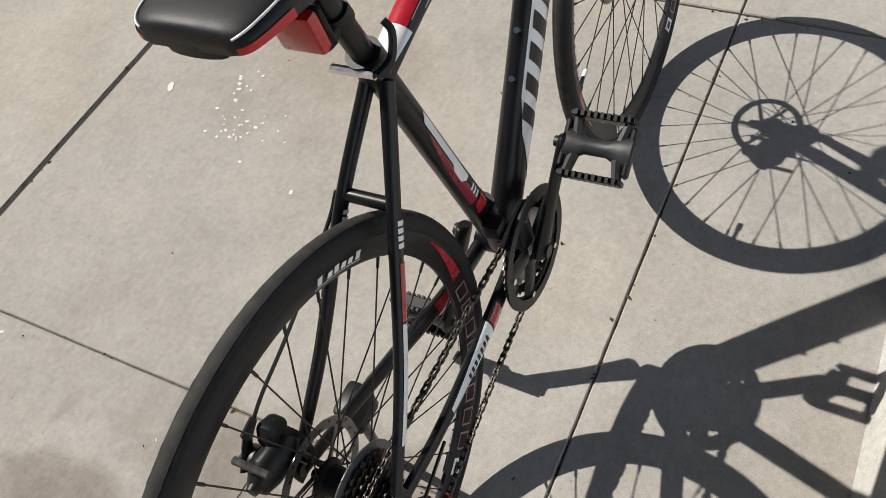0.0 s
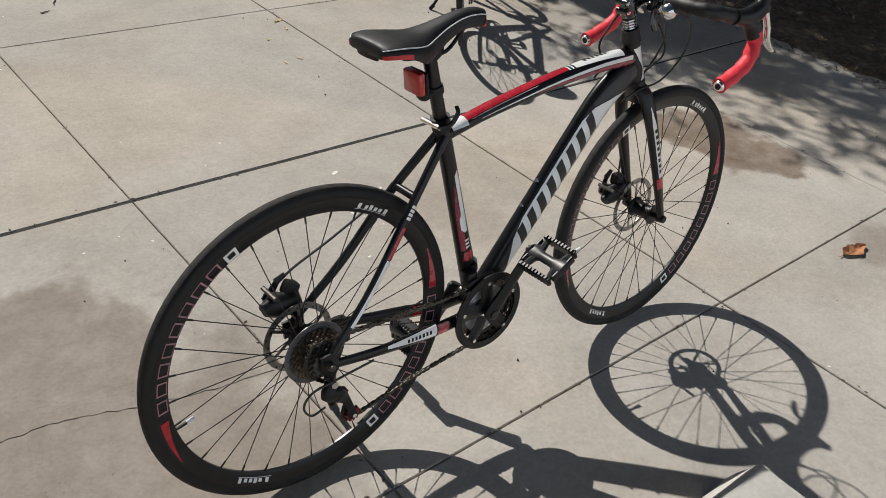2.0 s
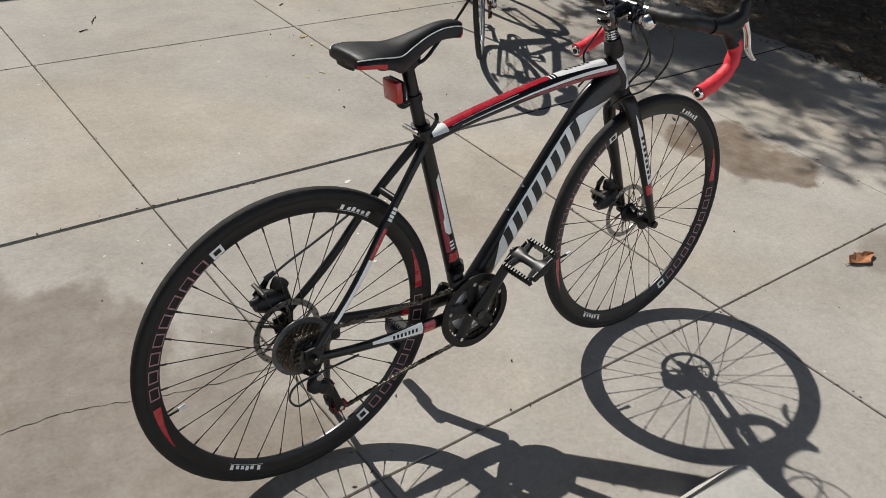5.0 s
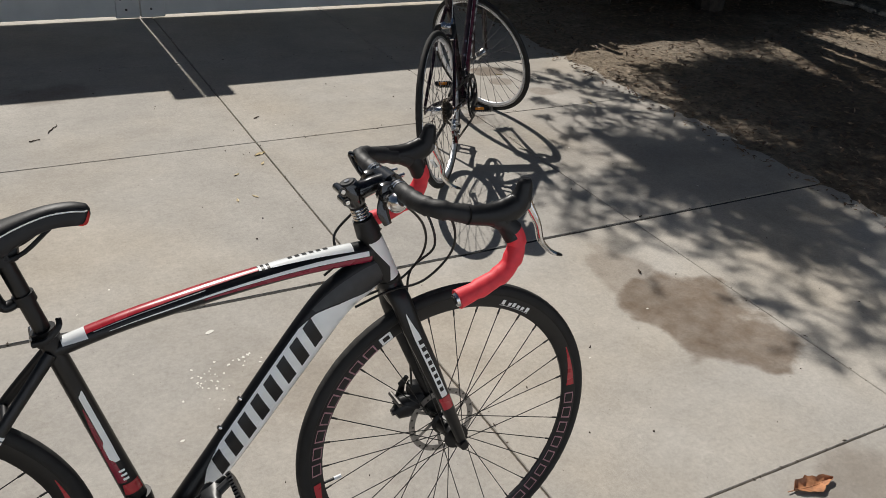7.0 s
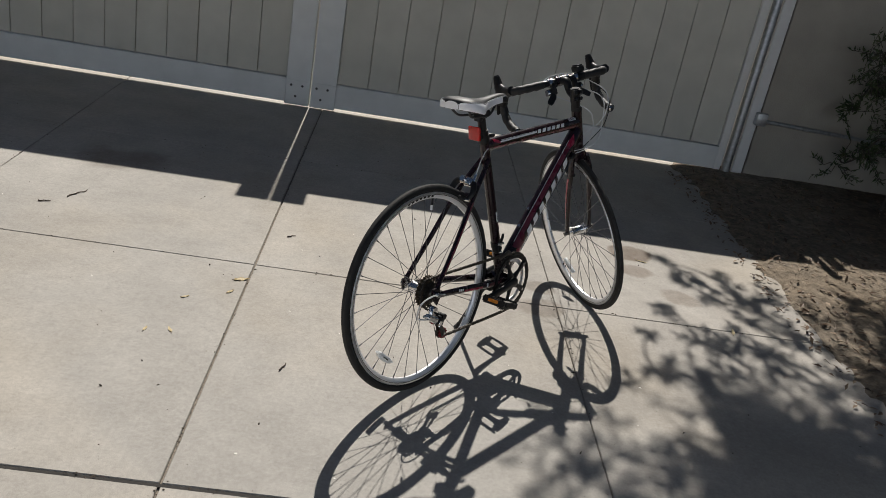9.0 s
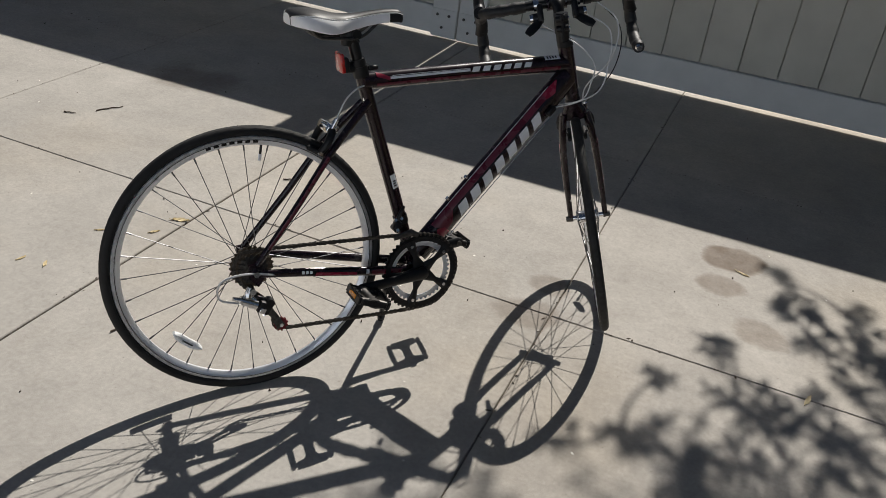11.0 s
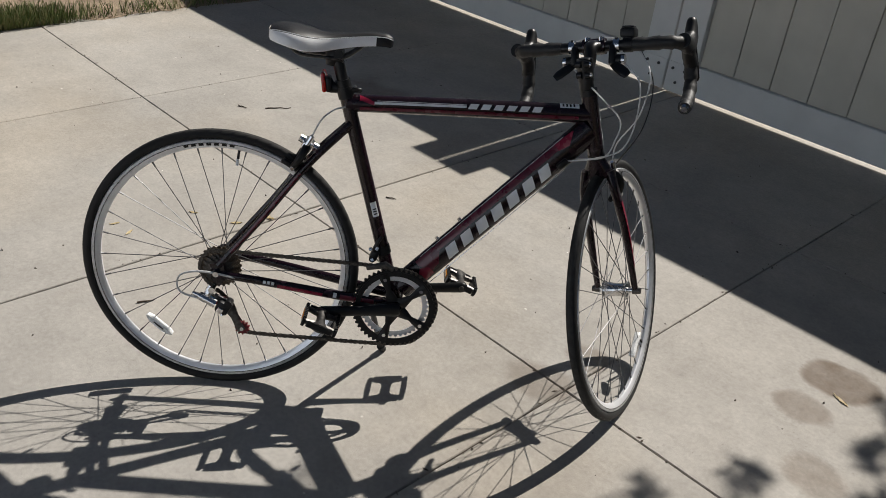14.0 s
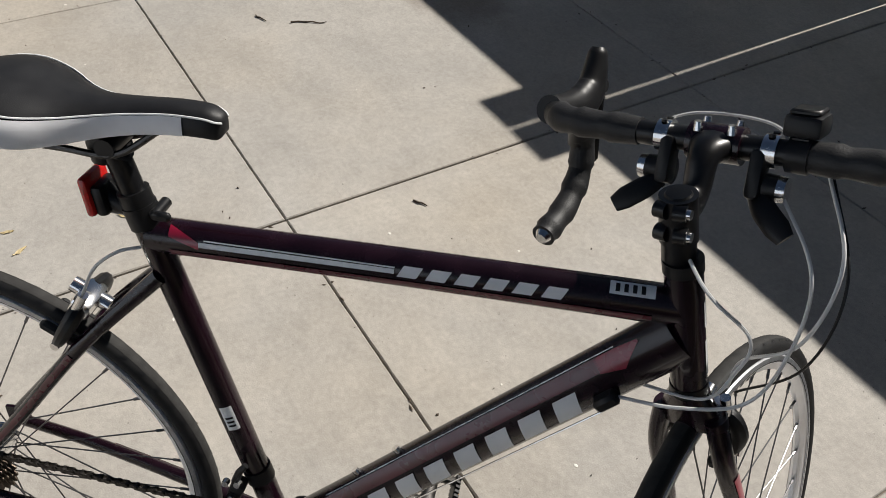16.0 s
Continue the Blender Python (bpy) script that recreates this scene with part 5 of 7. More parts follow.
    for r, y, mm in ((0.092, -0.050, M_STEEL), (0.075, -0.043, M_STEEL), (0.066, -0.036, M_RIMS)):
        b = bmesh.new()
        o = toothed(r, int(r * 2 * math.pi / 0.0127), 0.0028)
        ring_plate(b, o, circle(r - (0.036 if mm is M_RIMS else 0.014), len(o)), y - 0.001, y + 0.001)
        part("chainring", b, mm, e)
    for i in range(5):
        a = ang + 2 * math.pi * (i + 0.5) / 5
        b = bmesh.new()
        sweep(b, [(0.018 * math.cos(a), -0.050, 0.018 * math.sin(a)), (0.088 * math.cos(a), -0.052, 0.088 * math.sin(a))], [(0.005, 0.018), (0.004, 0.017)], 8)
        part("spider_arm", b, M_PLAST, e)
        b = bmesh.new()
        rod(b, (0.078 * math.cos(a), -0.060, 0.078 * math.sin(a)), (0.078 * math.cos(a), -0.048, 0.078 * math.sin(a)), 0.005, 8)
        part("ring_bolt", b, M_ALLOY, e)
    for s in (-1, 1):
        b = bmesh.new()
        k = 1 if s < 0 else -1
        tip = V(k * 0.172 * ca, s * 0.088, k * 0.172 * sa)
        sweep(b, curve([(-k * 0.012 * ca, s * 0.064, -k * 0.012 * sa), (0, s * 0.066, 0), (k * 0.08 * ca, s * 0.076, k * 0.08 * sa), tip * 1.0, tip + V(k * 0.012 * ca, 0, k * 0.012 * sa)], 5),
              [(0.009, 0.014), (0.011, 0.022), (0.008, 0.016), (0.0075, 0.0165), (0.005, 0.007)], 14)
        part("crank_arm", b, M_PLAST, e)
        b = bmesh.new()
        rod(b, (0, s * 0.066, 0), (0, s * 0.080, 0), 0.011, 12)
        part("crank_cap", b, M_GREYP, e)
        m = Matrix.Translation(BB + tip) @ pose(0, 0, 0, 0, 30 if s < 0 else 84, 0 if s > 0 else 180)
        pedal(bike, m, M_PLAST, M_GREYP)
    y0, y1 = -0.046, -0.050
    chain(bike, [(0.0, y1, R + 0.041), (0.24, -0.042, R + 0.018), (BB.x - 0.02, y0, BB.z + 0.074), (BB.x + 0.055, y0, BB.z + 0.052), (BB.x + 0.076, y0, BB.z), (BB.x + 0.045, y0, BB.z - 0.062), (BB.x - 0.01, y0, BB.z - 0.078),
                             (0.24, -0.050, 0.196), (0.066, -0.053, 0.168), (0.048, -0.053, 0.186), (0.052, -0.053, 0.215), (0.046, -0.053, 0.246), (0.024, -0.052, 0.275), (-0.022, y1, R - 0.036), (-0.041, y1, R), (-0.03, y1, R + 0.03)])
    derailleur(bike, (0.006, R - 0.046), (0.034, 0.252), (0.064, 0.187), -0.062, M_PLAST, M_PULLEY)
    b = bmesh.new()
    sweep(b, curve([(0.11, -0.072, 0.312), (0.02, -0.086, 0.318), (-0.046, -0.088, 0.312), (-0.066, -0.086, 0.282), (-0.046, -0.082, 0.250), (-0.012, -0.078, 0.252)], 6), 0.0026, 6)
    part("cable", b, M_CABLEB, bike)
    # front derailleur
    b = bmesh.new()
    p = BB.lerp(CL, 0.22)
    rod(b, p + V(0.006, 0, -0.012), p - V(-0.002, 0, -0.012), 0.0225, 16)
    box(b, (0.030, 0.030, 0.030), Matrix.Translation(p + V(-0.016, -0.028, -0.008)), 0.007, 2)
    sweep(b, [p + V(-0.035, -0.046, -0.022), p + V(0.03, -0.048, -0.010), p + V(0.05, -0.048, -0.03)], [(0.005, 0.010), (0.004, 0.013), (0.003, 0.010)], 8)
    part("front_derailleur", b, M_PLAST, bike)
    # seat post, clamp, saddle
    b = bmesh.new()
    top = CL - down * 0.155
    rod(b, CL + down * 0.02, top, 0.0137, 18)
    sp = part("seat_post", b, M_BLACK, bike)
    b = bmesh.new()
    box(b, (0.045, 0.038, 0.030), Matrix.Translation(top + V(0.004, 0, 0.006)), 0.009, 2)
    part("saddle_clamp", b, M_PLAST, sp)
    b = bmesh.new()
    rod(b, CL + down * 0.012, CL - down * 0.014, 0.0205, 20)
    part("seat_collar", b, M_PLAST, bike)
    b = bmesh.new()
    rod(b, top + V(-0.002, -0.026, 0.004), top + V(-0.002, 0.026, 0.004), [0.013, 0.015, 0.015, 0.013], 14)
    rod(b, top + V(-0.002, -0.030, 0.004), top + V(-0.002, -0.024, 0.004), 0.007, 10)
    part("clamp_ear", b, M_PLAST, sp)
    b = bmesh.new()
    rod(b, CL + V(-0.020, -0.020, 0), CL + V(-0.020, 0.034, 0), 0.0055, 8)
    qr = part("quick_release", b, M_ALLOY, bike)
    b = bmesh.new()
    sweep(b, curve([CL + V(-0.022, -0.024, 0), CL + V(0.0, -0.030, 0.006), CL + V(0.020, -0.026, 0.024), CL + V(0.022, -0.018, 0.036)], 4), [(0.005, 0.006), (0.0035, 0.0045)], 8)
    part("lever", b, M_PLAST, qr)
    saddle(bike, 0.131, 0.410, 0.975, 0.142, M_VINYLR, M_DECALW, "black saddle with white piping, red tail and red nose", 0.0)
    b = bmesh.new()
    box(b, (0.016, 0.052, 0.046), pose(0.244, 0, 0.862, 0, -6, 0), 0.005, 2)
    rf = part("reflector", b, M_LENSR, bike, "red rear reflector on the seat post")
    b = bmesh.new()
    box(b, (0.007, 0.054, 0.048), pose(0.2555, 0, 0.861, 0, -6, 0), 0.003, 1)
    sweep(b, curve([(0.257, 0, 0.850), (0.262, 0, 0.832), (0.272, 0, 0.828), (0.292, 0, 0.838)], 4), [(0.012, 0.007), (0.012, 0.009), (0.011, 0.009), (0.012, 0.008)], 12)
    q = CL - down * 0.076
    rod(b, q + down * 0.008, q - down * 0.008, 0.0172, 18)
    part("bracket", b, M_PLAST, rf)
    # stem and bars
    o = HT + up * 0.012
    for i in range(4):
        b = bmesh.new()
        q = o + up * (0.012 + 0.0065 * i)
        lathe(b, [(0.0155, -0.0024), (0.0168, 0), (0.0155, 0.0024)], 24, Matrix.Translation(q) @ up.to_track_quat("Y", "X").to_matrix().to_4x4())
        part("spacer", b, M_ALLOY, bike)
    b = bmesh.new()
    rod(b, o, o + up * 0.085, 0.0142, 18)
    part("steerer", b, M_PLAST, bike)
    cc = V(0.920, 0, 0.946)
    b = bmesh.new()
    sweep(b, [o + up * 0.040, o + up * 0.046, o + up * 0.078, o + up * 0.086], [0.0175, 0.0200, 0.0195, 0.0165], 20)
    sweep(b, curve([o + up * 0.063 + V(0.004, 0, 0), o + up * 0.066 + V(0.030, 0, 0.004), cc + V(-0.024, 0, -0.002), cc], 4), [(0.017, 0.020), (0.0155, 0.0165), (0.016, 0.016), (0.024, 0.0185)], 16)
    sm = part("stem", b, M_GLOSS, bike, "glossy black stem")
    for k in (0.052, 0.075):
        b = bmesh.new()
        rod(b, o + up * k + V(-0.0195, -0.015, 0), o + up * k + V(-0.0195, 0.015, 0), 0.0078, 12)
        part("clamp_lug", b, M_GLOSS, sm)
        b = bmesh.new()
        rod(b, o + up * k + V(-0.019, -0.019, 0), o + up * k + V(-0.019, -0.014, 0), [0.0042, 0.0052], 10)
        part("clamp_bolt", b, M_ALLOY, sm)
    b = bmesh.new()
    rod(b, o + up * 0.085, o + up * 0.0885, [0.0150, 0.0125], 18)
    part("top_cap", b, M_BLACK, sm)
    b = bmesh.new()
    rod(b, o + up * 0.088, o + up * 0.0905, 0.005, 10)
    part("top_bolt", b, M_ALLOY, sm)
    b = bmesh.new()
    rod(b, cc + V(0, -0.025, 0), cc + V(0, 0.025, 0), 0.0205, 20)
    part("face_plate", b, M_GLOSS, sm)
    for s in (-1, 1):
        for k in (-1, 1):
            b = bmesh.new()
            rod(b, cc + V(0.012, s * 0.016, k * 0.012), cc + V(0.026, s * 0.016, k * 0.014), 0.004, 8)
            part("clamp_bolt", b, M_ALLOY, sm)
    e = new("handlebar")
    e.parent = bike
    b = bmesh.new()
    rod(b, cc + V(0, -0.085, 0), cc + V(0, 0.085, 0), 0.0130, 16)
    part("bar", b, M_ALLOY, e)
    for s in (-1, 1):
        path = [(0.920, s * 0.052, 0.946), (0.919, s * 0.098, 0.947), (0.922, s * 0.140, 0.948), (0.943, s * 0.168, 0.945), (0.990, s * 0.180, 0.934), (1.042, s * 0.185, 0.920),
                (1.076, s * 0.190, 0.894), (1.082, s * 0.194, 0.860), (1.060, s * 0.198, 0.823), (1.014, s * 0.200, 0.801), (0.963, s * 0.201, 0.786)]
        line = curve(path, 6)
        part("black_tape", wrapped(bmesh.new(), line[:37], 0.0158, V(0.3, 0.2, 1)), M_TAPE, e, "black bar tape")
        part("red_tape", wrapped(bmesh.new(), line[36:], 0.0164, V(0, -1, 0)), M_TAPER, e, "red bar tape on the drop")
        b = bmesh.new()
        rod(b, line[-1], line[-1] + V(-0.005, 0, -0.0012), [0.0140, 0.0115], 14)
        ep = part("end_plug", b, M_ALLOY, e, "silver bar end plug")
        b = bmesh.new()
        rod(b, line[-1] + V(-0.004, 0, -0.001), line[-1] + V(-0.0065, 0, -0.0016), 0.0072, 12)
        part("cap", b, M_PLAST, ep)
        for k in (0.047, 0.055):
            b = bmesh.new()
            rod(b, (0.920, s * k, 0.946), (0.920, s * (k + 0.005), 0.946), 0.0175, 18)
            part("tape_end", b, M_ALLOY, e)
        hood(e, (1.047, s * 0.186, 0.919), (1.099, 0.986), (1.181, 0.829), s, Matrix(), M_ALLOY)
        b = bmesh.new()
        box(b, (0.046, 0.024, 0.038), Matrix.Translation(cc + V(-0.012, s * 0.038, -0.006)), 0.010, 2)
        rod(b, cc + V(-0.022, s * 0.024, -0.014), cc + V(-0.022, s * 0.052, -0.014), 0.013, 12)
        if s > 0:
            sweep(b, curve([cc + V(-0.028, 0.046, 0.0), cc + V(-0.040, 0.050, 0.016), cc + V(-0.050, 0.052, 0.040), cc + V(-0.050, 0.052, 0.046)], 4), [(0.006, 0.007), (0.005, 0.005), (0.008, 0.007), (0.006, 0.004)], 10)
        else:
            sweep(b, curve([cc + V(-0.026, -0.040, -0.014), cc + V(-0.030, -0.046, -0.040), cc + V(-0.022, -0.050, -0.064)], 4), [(0.006, 0.009), (0.006, 0.012), (0.005, 0.008)], 10)
        sh = part("shifter", b, M_GLOSS, e, "black thumb shifter beside the stem")
        b = bmesh.new()
        rod(b, cc + V(0.018, s * 0.044, -0.014), cc + V(0.040, s * 0.046, -0.020), [0.007, 0.005], 10)
        part("cable_barrel", b, M_ALLOY, sh)
        b = bmesh.new()
        rod(b, cc + V(-0.022, s * 0.050, -0.014), cc + V(-0.022, s * 0.055, -0.014), 0.009, 12)
        part("clamp_bolt", b, M_ALLOY, sh)
    b = bmesh.new()
    lathe(b, [(0.0, -0.016), (0.011, -0.015), (0.0175, -0.007), (0.019, 0.004), (0.0185, 0.008), (0.0, 0.009)], 22, Matrix.Translation(cc + V(-0.012, -0.070, -0.016)) @ pose(0, 0, 0, -28, 0, 14))
    part("bell", b, M_ALLOY, e, "small silver bell")
    # cables
    runs = [
        [cc + V(0.0, -0.05, -0.01), (1.012, -0.06, 0.89), (1.037, -0.045, 0.81), (0.985, -0.03, 0.745), (0.905, -0.030, 0.735), (0.84, -0.028, 0.715)],
        [cc + V(0.0, 0.05, -0.01), (1.0, 0.03, 0.88), (1.02, 0.0, 0.80), (0.975, 0.022, 0.735), (0.99, 0.05, 0.58), (1.0, 0.056, 0.44)],
        [cc + V(-0.01, 0.04, -0.01), (0.885, 0.06, 0.88), (0.832, 0.05, 0.835), (0.83, 0.030, 0.79), (0.80, 0.026, 0.765)],
        [cc + V(-0.01, -0.04, -0.01), (0.982, -0.02, 0.86), (1.0, 0.01, 0.785), (0.955, 0.026, 0.725), (0.865, 0.028, 0.70)],
    ]
    for pts in runs:
        part("cable", sweep(bmesh.new(), curve(pts, 8), 0.0026, 7, ref=(0.2, 1, 0.1)), M_CABLEB, bike)
    part("cable", sweep(bmesh.new(), curve([(0.234, 0.044, 0.636), (0.205, 0.052, 0.604), (0.10, 0.070, 0.535), (0.030, 0.086, 0.490), (-0.006, 0.092, 0.464)], 6), 0.0028, 6), M_CABLEB, bike)
    # stand
    b = bmesh.new()
    box(b, (0.056, 0.036, 0.060), pose(0.118, 0.078, 0.294), 0.009, 2)
    sweep(b, [(0.115, 0.082, 0.300), (0.128, 0.105, 0.20), (0.150, 0.148, 0.028), (0.156, 0.158, 0.020)], [0.009, 0.008, 0.0075, 0.009], 12)
    ks = part("kickstand", b, M_PLAST, bike, "black kickstand, folded out")
    b = bmesh.new()
    rod(b, (0.150, 0.150, 0.032), (0.157, 0.162, 0.0165), [0.011, 0.010], 12)
    part("rubber_foot", b, M_RUBBER, ks)
    return bike


red_bicycle()


# ---- the black and maroon bicycle ----
def maroon_bicycle():
    bike = thing("bicycle", "glossy black and maroon road bicycle, front wheel turned, on its stand", "bicycle",
                 Matrix.Translation((0.6579, 0.6175, 0)) @ pose(0, 0, 0, -8.63, 0, 48.32), "road bicycles on the driveway")
    R = 0.3388
    BB, CL, HT, HB = V(0.435, 0, 0.270), V(0.283, 0, 0.790), V(0.850, 0, 0.832), V(0.889, 0, 0.692)
    up = (HT - HB).normalized()
    down = (BB - CL).normalized()
    ax = V(1.0260, 0, 0.3325)

    def steered(deg):
        return Matrix.Translation(HB) @ Matrix.Rotation(radians(deg), 4, up) @ Matrix.Translation(-HB)

    T, TB = steered(60.31), steered(64.31) @ Matrix.Translation((0.915, 0, 0.946)) @ pose(0, 0, 0, 2.2) @ Matrix.Translation((-0.915, 0, -0.946))
    st = Tube([CL, BB], [(0.0165, 0.0165), (0.0165, 0.0165)])
    ob = part("seat_tube", st.body(), M_FRAME, bike)
    b = st.patch(bmesh.new(), 0.50, 0.57, -10, 42)
    part("sticker", b, M_DECALW, ob, "small white sticker")
    part("lettering_bar", st.bars(bmesh.new(), 0.53, 0.565, 0, 30, 3, 0.5), M_PLAST, ob)
    tt = Tube([(0.290, 0, 0.765), (0.57, 0, 0.777), (0.858, 0, 0.787)], [(0.019, 0.0205), (0.019, 0.0215), (0.019, 0.0225)])
    ob = part("top_tube", tt.body(), M_FRAME, bike)
    part("stripe", tt.patch(bmesh.new(), 0.05, 0.95, -34, -12, -30, -8), M_MAROON, ob, "maroon stripe")
    part("stripe", tt.patch(bmesh.new(), 0.05, 0.11, 30, 70, 0, 22), M_FLASH, ob, "red flash")
    part("stripe", tt.patch(bmesh.new(), 0.11, 0.485, 8, 24, 10, 24), M_DECALG, ob, "silver stripe")
    part("pinstripe", tt.patch(bmesh.new(), 0.12, 0.485, 28, 32, 26, 30), M_DECALW, ob)
    part("lettering_bar", tt.bars(bmesh.new(), 0.49, 0.805, 4, 36, 6, 0.32, 0.012), M_DECALG, ob, "silver bars in place of lettering")
    part("sticker", tt.patch(bmesh.new(), 0.87, 0.95, 40, 80), M_DECALG, ob, "small silver sticker")
    part("lettering_bar", tt.bars(bmesh.new(), 0.88, 0.94, 48, 72, 4, 0.5), M_PLAST, ob)
    dt = Tube([(0.866, 0, 0.752), BB + V(0.010, 0, 0.034)], [(0.0235, 0.034), (0.0235, 0.033)])
    ob = part("down_tube", dt.body(), M_FRAME, bike)
    part("stripe", dt.band(bmesh.new(), [(0.14, -60, -28), (0.76, -60, -26), (0.80, -60, 16), (0.84, -60, 24), (0.87, -60, -34)]), M_MAROON, ob, "maroon stripe above the bars")
    part("pinstripe", dt.band(bmesh.new(), [(0.10, -66, -63), (0.84, -66, -63)]), M_DECALG, ob)
    part("stripe", dt.band(bmesh.new(), [(0.055, -56, -50), (0.10, -60, -14), (0.145, -60, -26)]), M_FLASH, ob, "crimson flash")
    part("stripe", dt.band(bmesh.new(), [(0.84, 2, 44), (0.87, -22, 46), (0.91, 20, 50)]), M_FLASH, ob, "crimson flash")
    part("lettering_bar", dt.bars(bmesh.new(), 0.205, 0.765, -18, 36, 7, 0.36, 0.022), M_DECALG, ob, "silver bars in place of lettering")
    for t in (0.62, 0.74):
        b = bmesh.new()
        p = dt.at(t, -86)
        rod(b, p, p + V(-0.005, 0, 0.005), 0.005, 10)
        part("bottle_bolt", b, M_ALLOY, ob)
    b = bmesh.new()
    rod(b, HT, HB, 0.0195, 24)
    ob = part("head_tube", b, M_FRAME, bike)
    hd = Tube([HT, HB], [(0.0195, 0.0195), (0.0195, 0.0195)])
    part("badge", hd.patch(bmesh.new(), 0.24, 0.46, 62, 118), M_DECALW, ob, "round head badge drawn as a plain shape")
    part("sticker", hd.patch(bmesh.new(), 0.58, 0.90, 62, 96), M_DECALW, ob)
    for a, k in ((HT, 1), (HB, -1)):
        b = bmesh.new()
        rod(b, a, a + up * (k * 0.014), 0.0206, 24)
        part("headset_cup", b, M_PLAST, bike)
    b = bmesh.new()
    rod(b, BB + V(0, -0.034, 0), BB + V(0, 0.034, 0), 0.021, 24)
    part("bottom_bracket", b, M_FRAME, bike)
    for s in (-1, 1):
        ss = Tube([CL + down * 0.075 + V(-0.004, s * 0.014, 0), (0.203, s * 0.036, 0.614), (0.104, s * 0.052, 0.482), (0.004, s * 0.065, R + 0.018)], [(0.008, 0.010), (0.0075, 0.009), (0.0075, 0.0085), (0.007, 0.008)])
        ob = part("seat_stay", ss.body(12), M_FRAME, bike)
        lo = 0 if s < 0 else 180
        part("stripe", ss.patch(bmesh.new(), 0.35, 0.90, lo - 30, lo + 20), M_MAROON, ob, "maroon transfer")
        cs = Tube([BB + V(-0.012, s * 0.028, 0.002), (0.29, s * 0.046, 0.292), (0.12, s * 0.060, 0.320), (0.002, s * 0.065, R - 0.004)], [(0.010, 0.013), (0.0095, 0.012), (0.008, 0.011), (0.0075, 0.010)])
        ob = part("chain_stay", cs.body(12), M_FRAME, bike)
        part("stripe", cs.patch(bmesh.new(), 0.10, 0.30, lo - 30, lo + 40), M_MAROON, ob, "maroon transfer")
        part("stripe", cs.patch(bmesh.new(), 0.40, 0.66, lo - 10, lo + 34), M_FLASH, ob, "red transfer")
        part("lettering_bar", cs.bars(bmesh.new(), 0.68, 0.75, lo - 30, lo + 6, 3, 0.3), M_DECALW, ob)
        part("stripe", cs.patch(bmesh.new(), 0.32, 0.34, lo - 40, lo + 20), M_DECALG, ob)
        b = bmesh.new()
        plate(b, [(-0.016, R + 0.020), (0.016, R + 0.024), (0.024, R - 0.012), (0.006, R - 0.038 if s < 0 else R - 0.014), (-0.014, R - 0.016)], s * 0.062, s * 0.067)
        part("dropout", b, M_FRAME, bike)
        b = bmesh.new()
        rod(b, (0, s * 0.060, R), (0, s * 0.080, R), [0.010, 0.007], 12)
        part("axle_nut", b, M_ALLOY, bike)
    b = bmesh.new()
    rod(b, (0.203, -0.034, 0.616), (0.203, 0.034, 0.616), 0.007, 10)
    part("stay_bridge", b, M_FRAME, bike)
    # fork, turned with the wheel
    fork = new("fork")
    fork.parent = bike
    fork.matrix_basis = T
    crown = HB - up * 0.030
    b = bmesh.new()
    sweep(b, [HB - up * 0.012, crown, crown - up * 0.028], [(0.021, 0.021), (0.030, 0.020), (0.038, 0.015)], 18)
    part("crown", b, M_FRAME, fork)
    for s in (-1, 1):
        fl = Tube([crown + V(0.003, s * 0.030, -0.012), crown + V(0.016, s * 0.040, -0.07), (0.960, s * 0.046, 0.50), (1.003, s * 0.049, 0.392), (ax.x, s * 0.050, ax.z + 0.002)], [(0.0115, 0.017), (0.0105, 0.016), (0.0095, 0.013), (0.008, 0.010), (0.0075, 0.008)])
        ob = part("blade", fl.body(14), M_FRAME, fork)
        lo = 0 if s < 0 else 180
        part("stripe", fl.patch(bmesh.new(), 0.24, 0.80, lo - 20, lo + 30, lo - 5, lo + 15), M_FLASH, ob, "red transfer")
        b = bmesh.new()
        rod(b, ax + V(0, s * 0.044, 0), ax + V(0, s * 0.064, 0), [0.010, 0.008], 12)
        part("axle_nut", b, M_STEEL, fork)
    # wheels with silver rims
    for nm, x, val in (("rear_wheel", 0.0, 82.0), ("front_wheel", ax.x, 318.0)):
        w = wheel(bike, x, ax.z if x else R, R, 0.0130, (0.314, 0.294, 0.0112, 0.0065), M_SPOKES, M_ALLOY, 32, T if x else Matrix(), name=nm, valve=val, rim_m=M_RIMS, right=0.018 if x == 0 else 0.028)
        for s in (-1, 1):
            b = bmesh.new()
            rim_band(b, 0.3085, 0.3138, 0.0112, 0.0112, 0, 360, s, 0.0004, 72)
            part("brake_track", b, M_TRACK, w, "worn grey brake track")
            b = bmesh.new()
            rim_band(b, 0.3066, 0.3083, 0.0110, 0.0112, 0, 360, s, 0.0006, 72)
            part("wear_groove", b, M_GREYP, w, "dark wear line")
            b = bmesh.new()
            for i in range(7):
                rim_band(b, 0.3005, 0.3065, 0.0092, 0.0108, 84 + i * 3.4, 84 + i * 3.4 + 2.2, s, 0.0014, 2)
            part("lettering_bar", b, M_PLAST, w, "dark bars in place of lettering")
        b = bmesh.new()
        a0 = 220 if x == 0 else 300
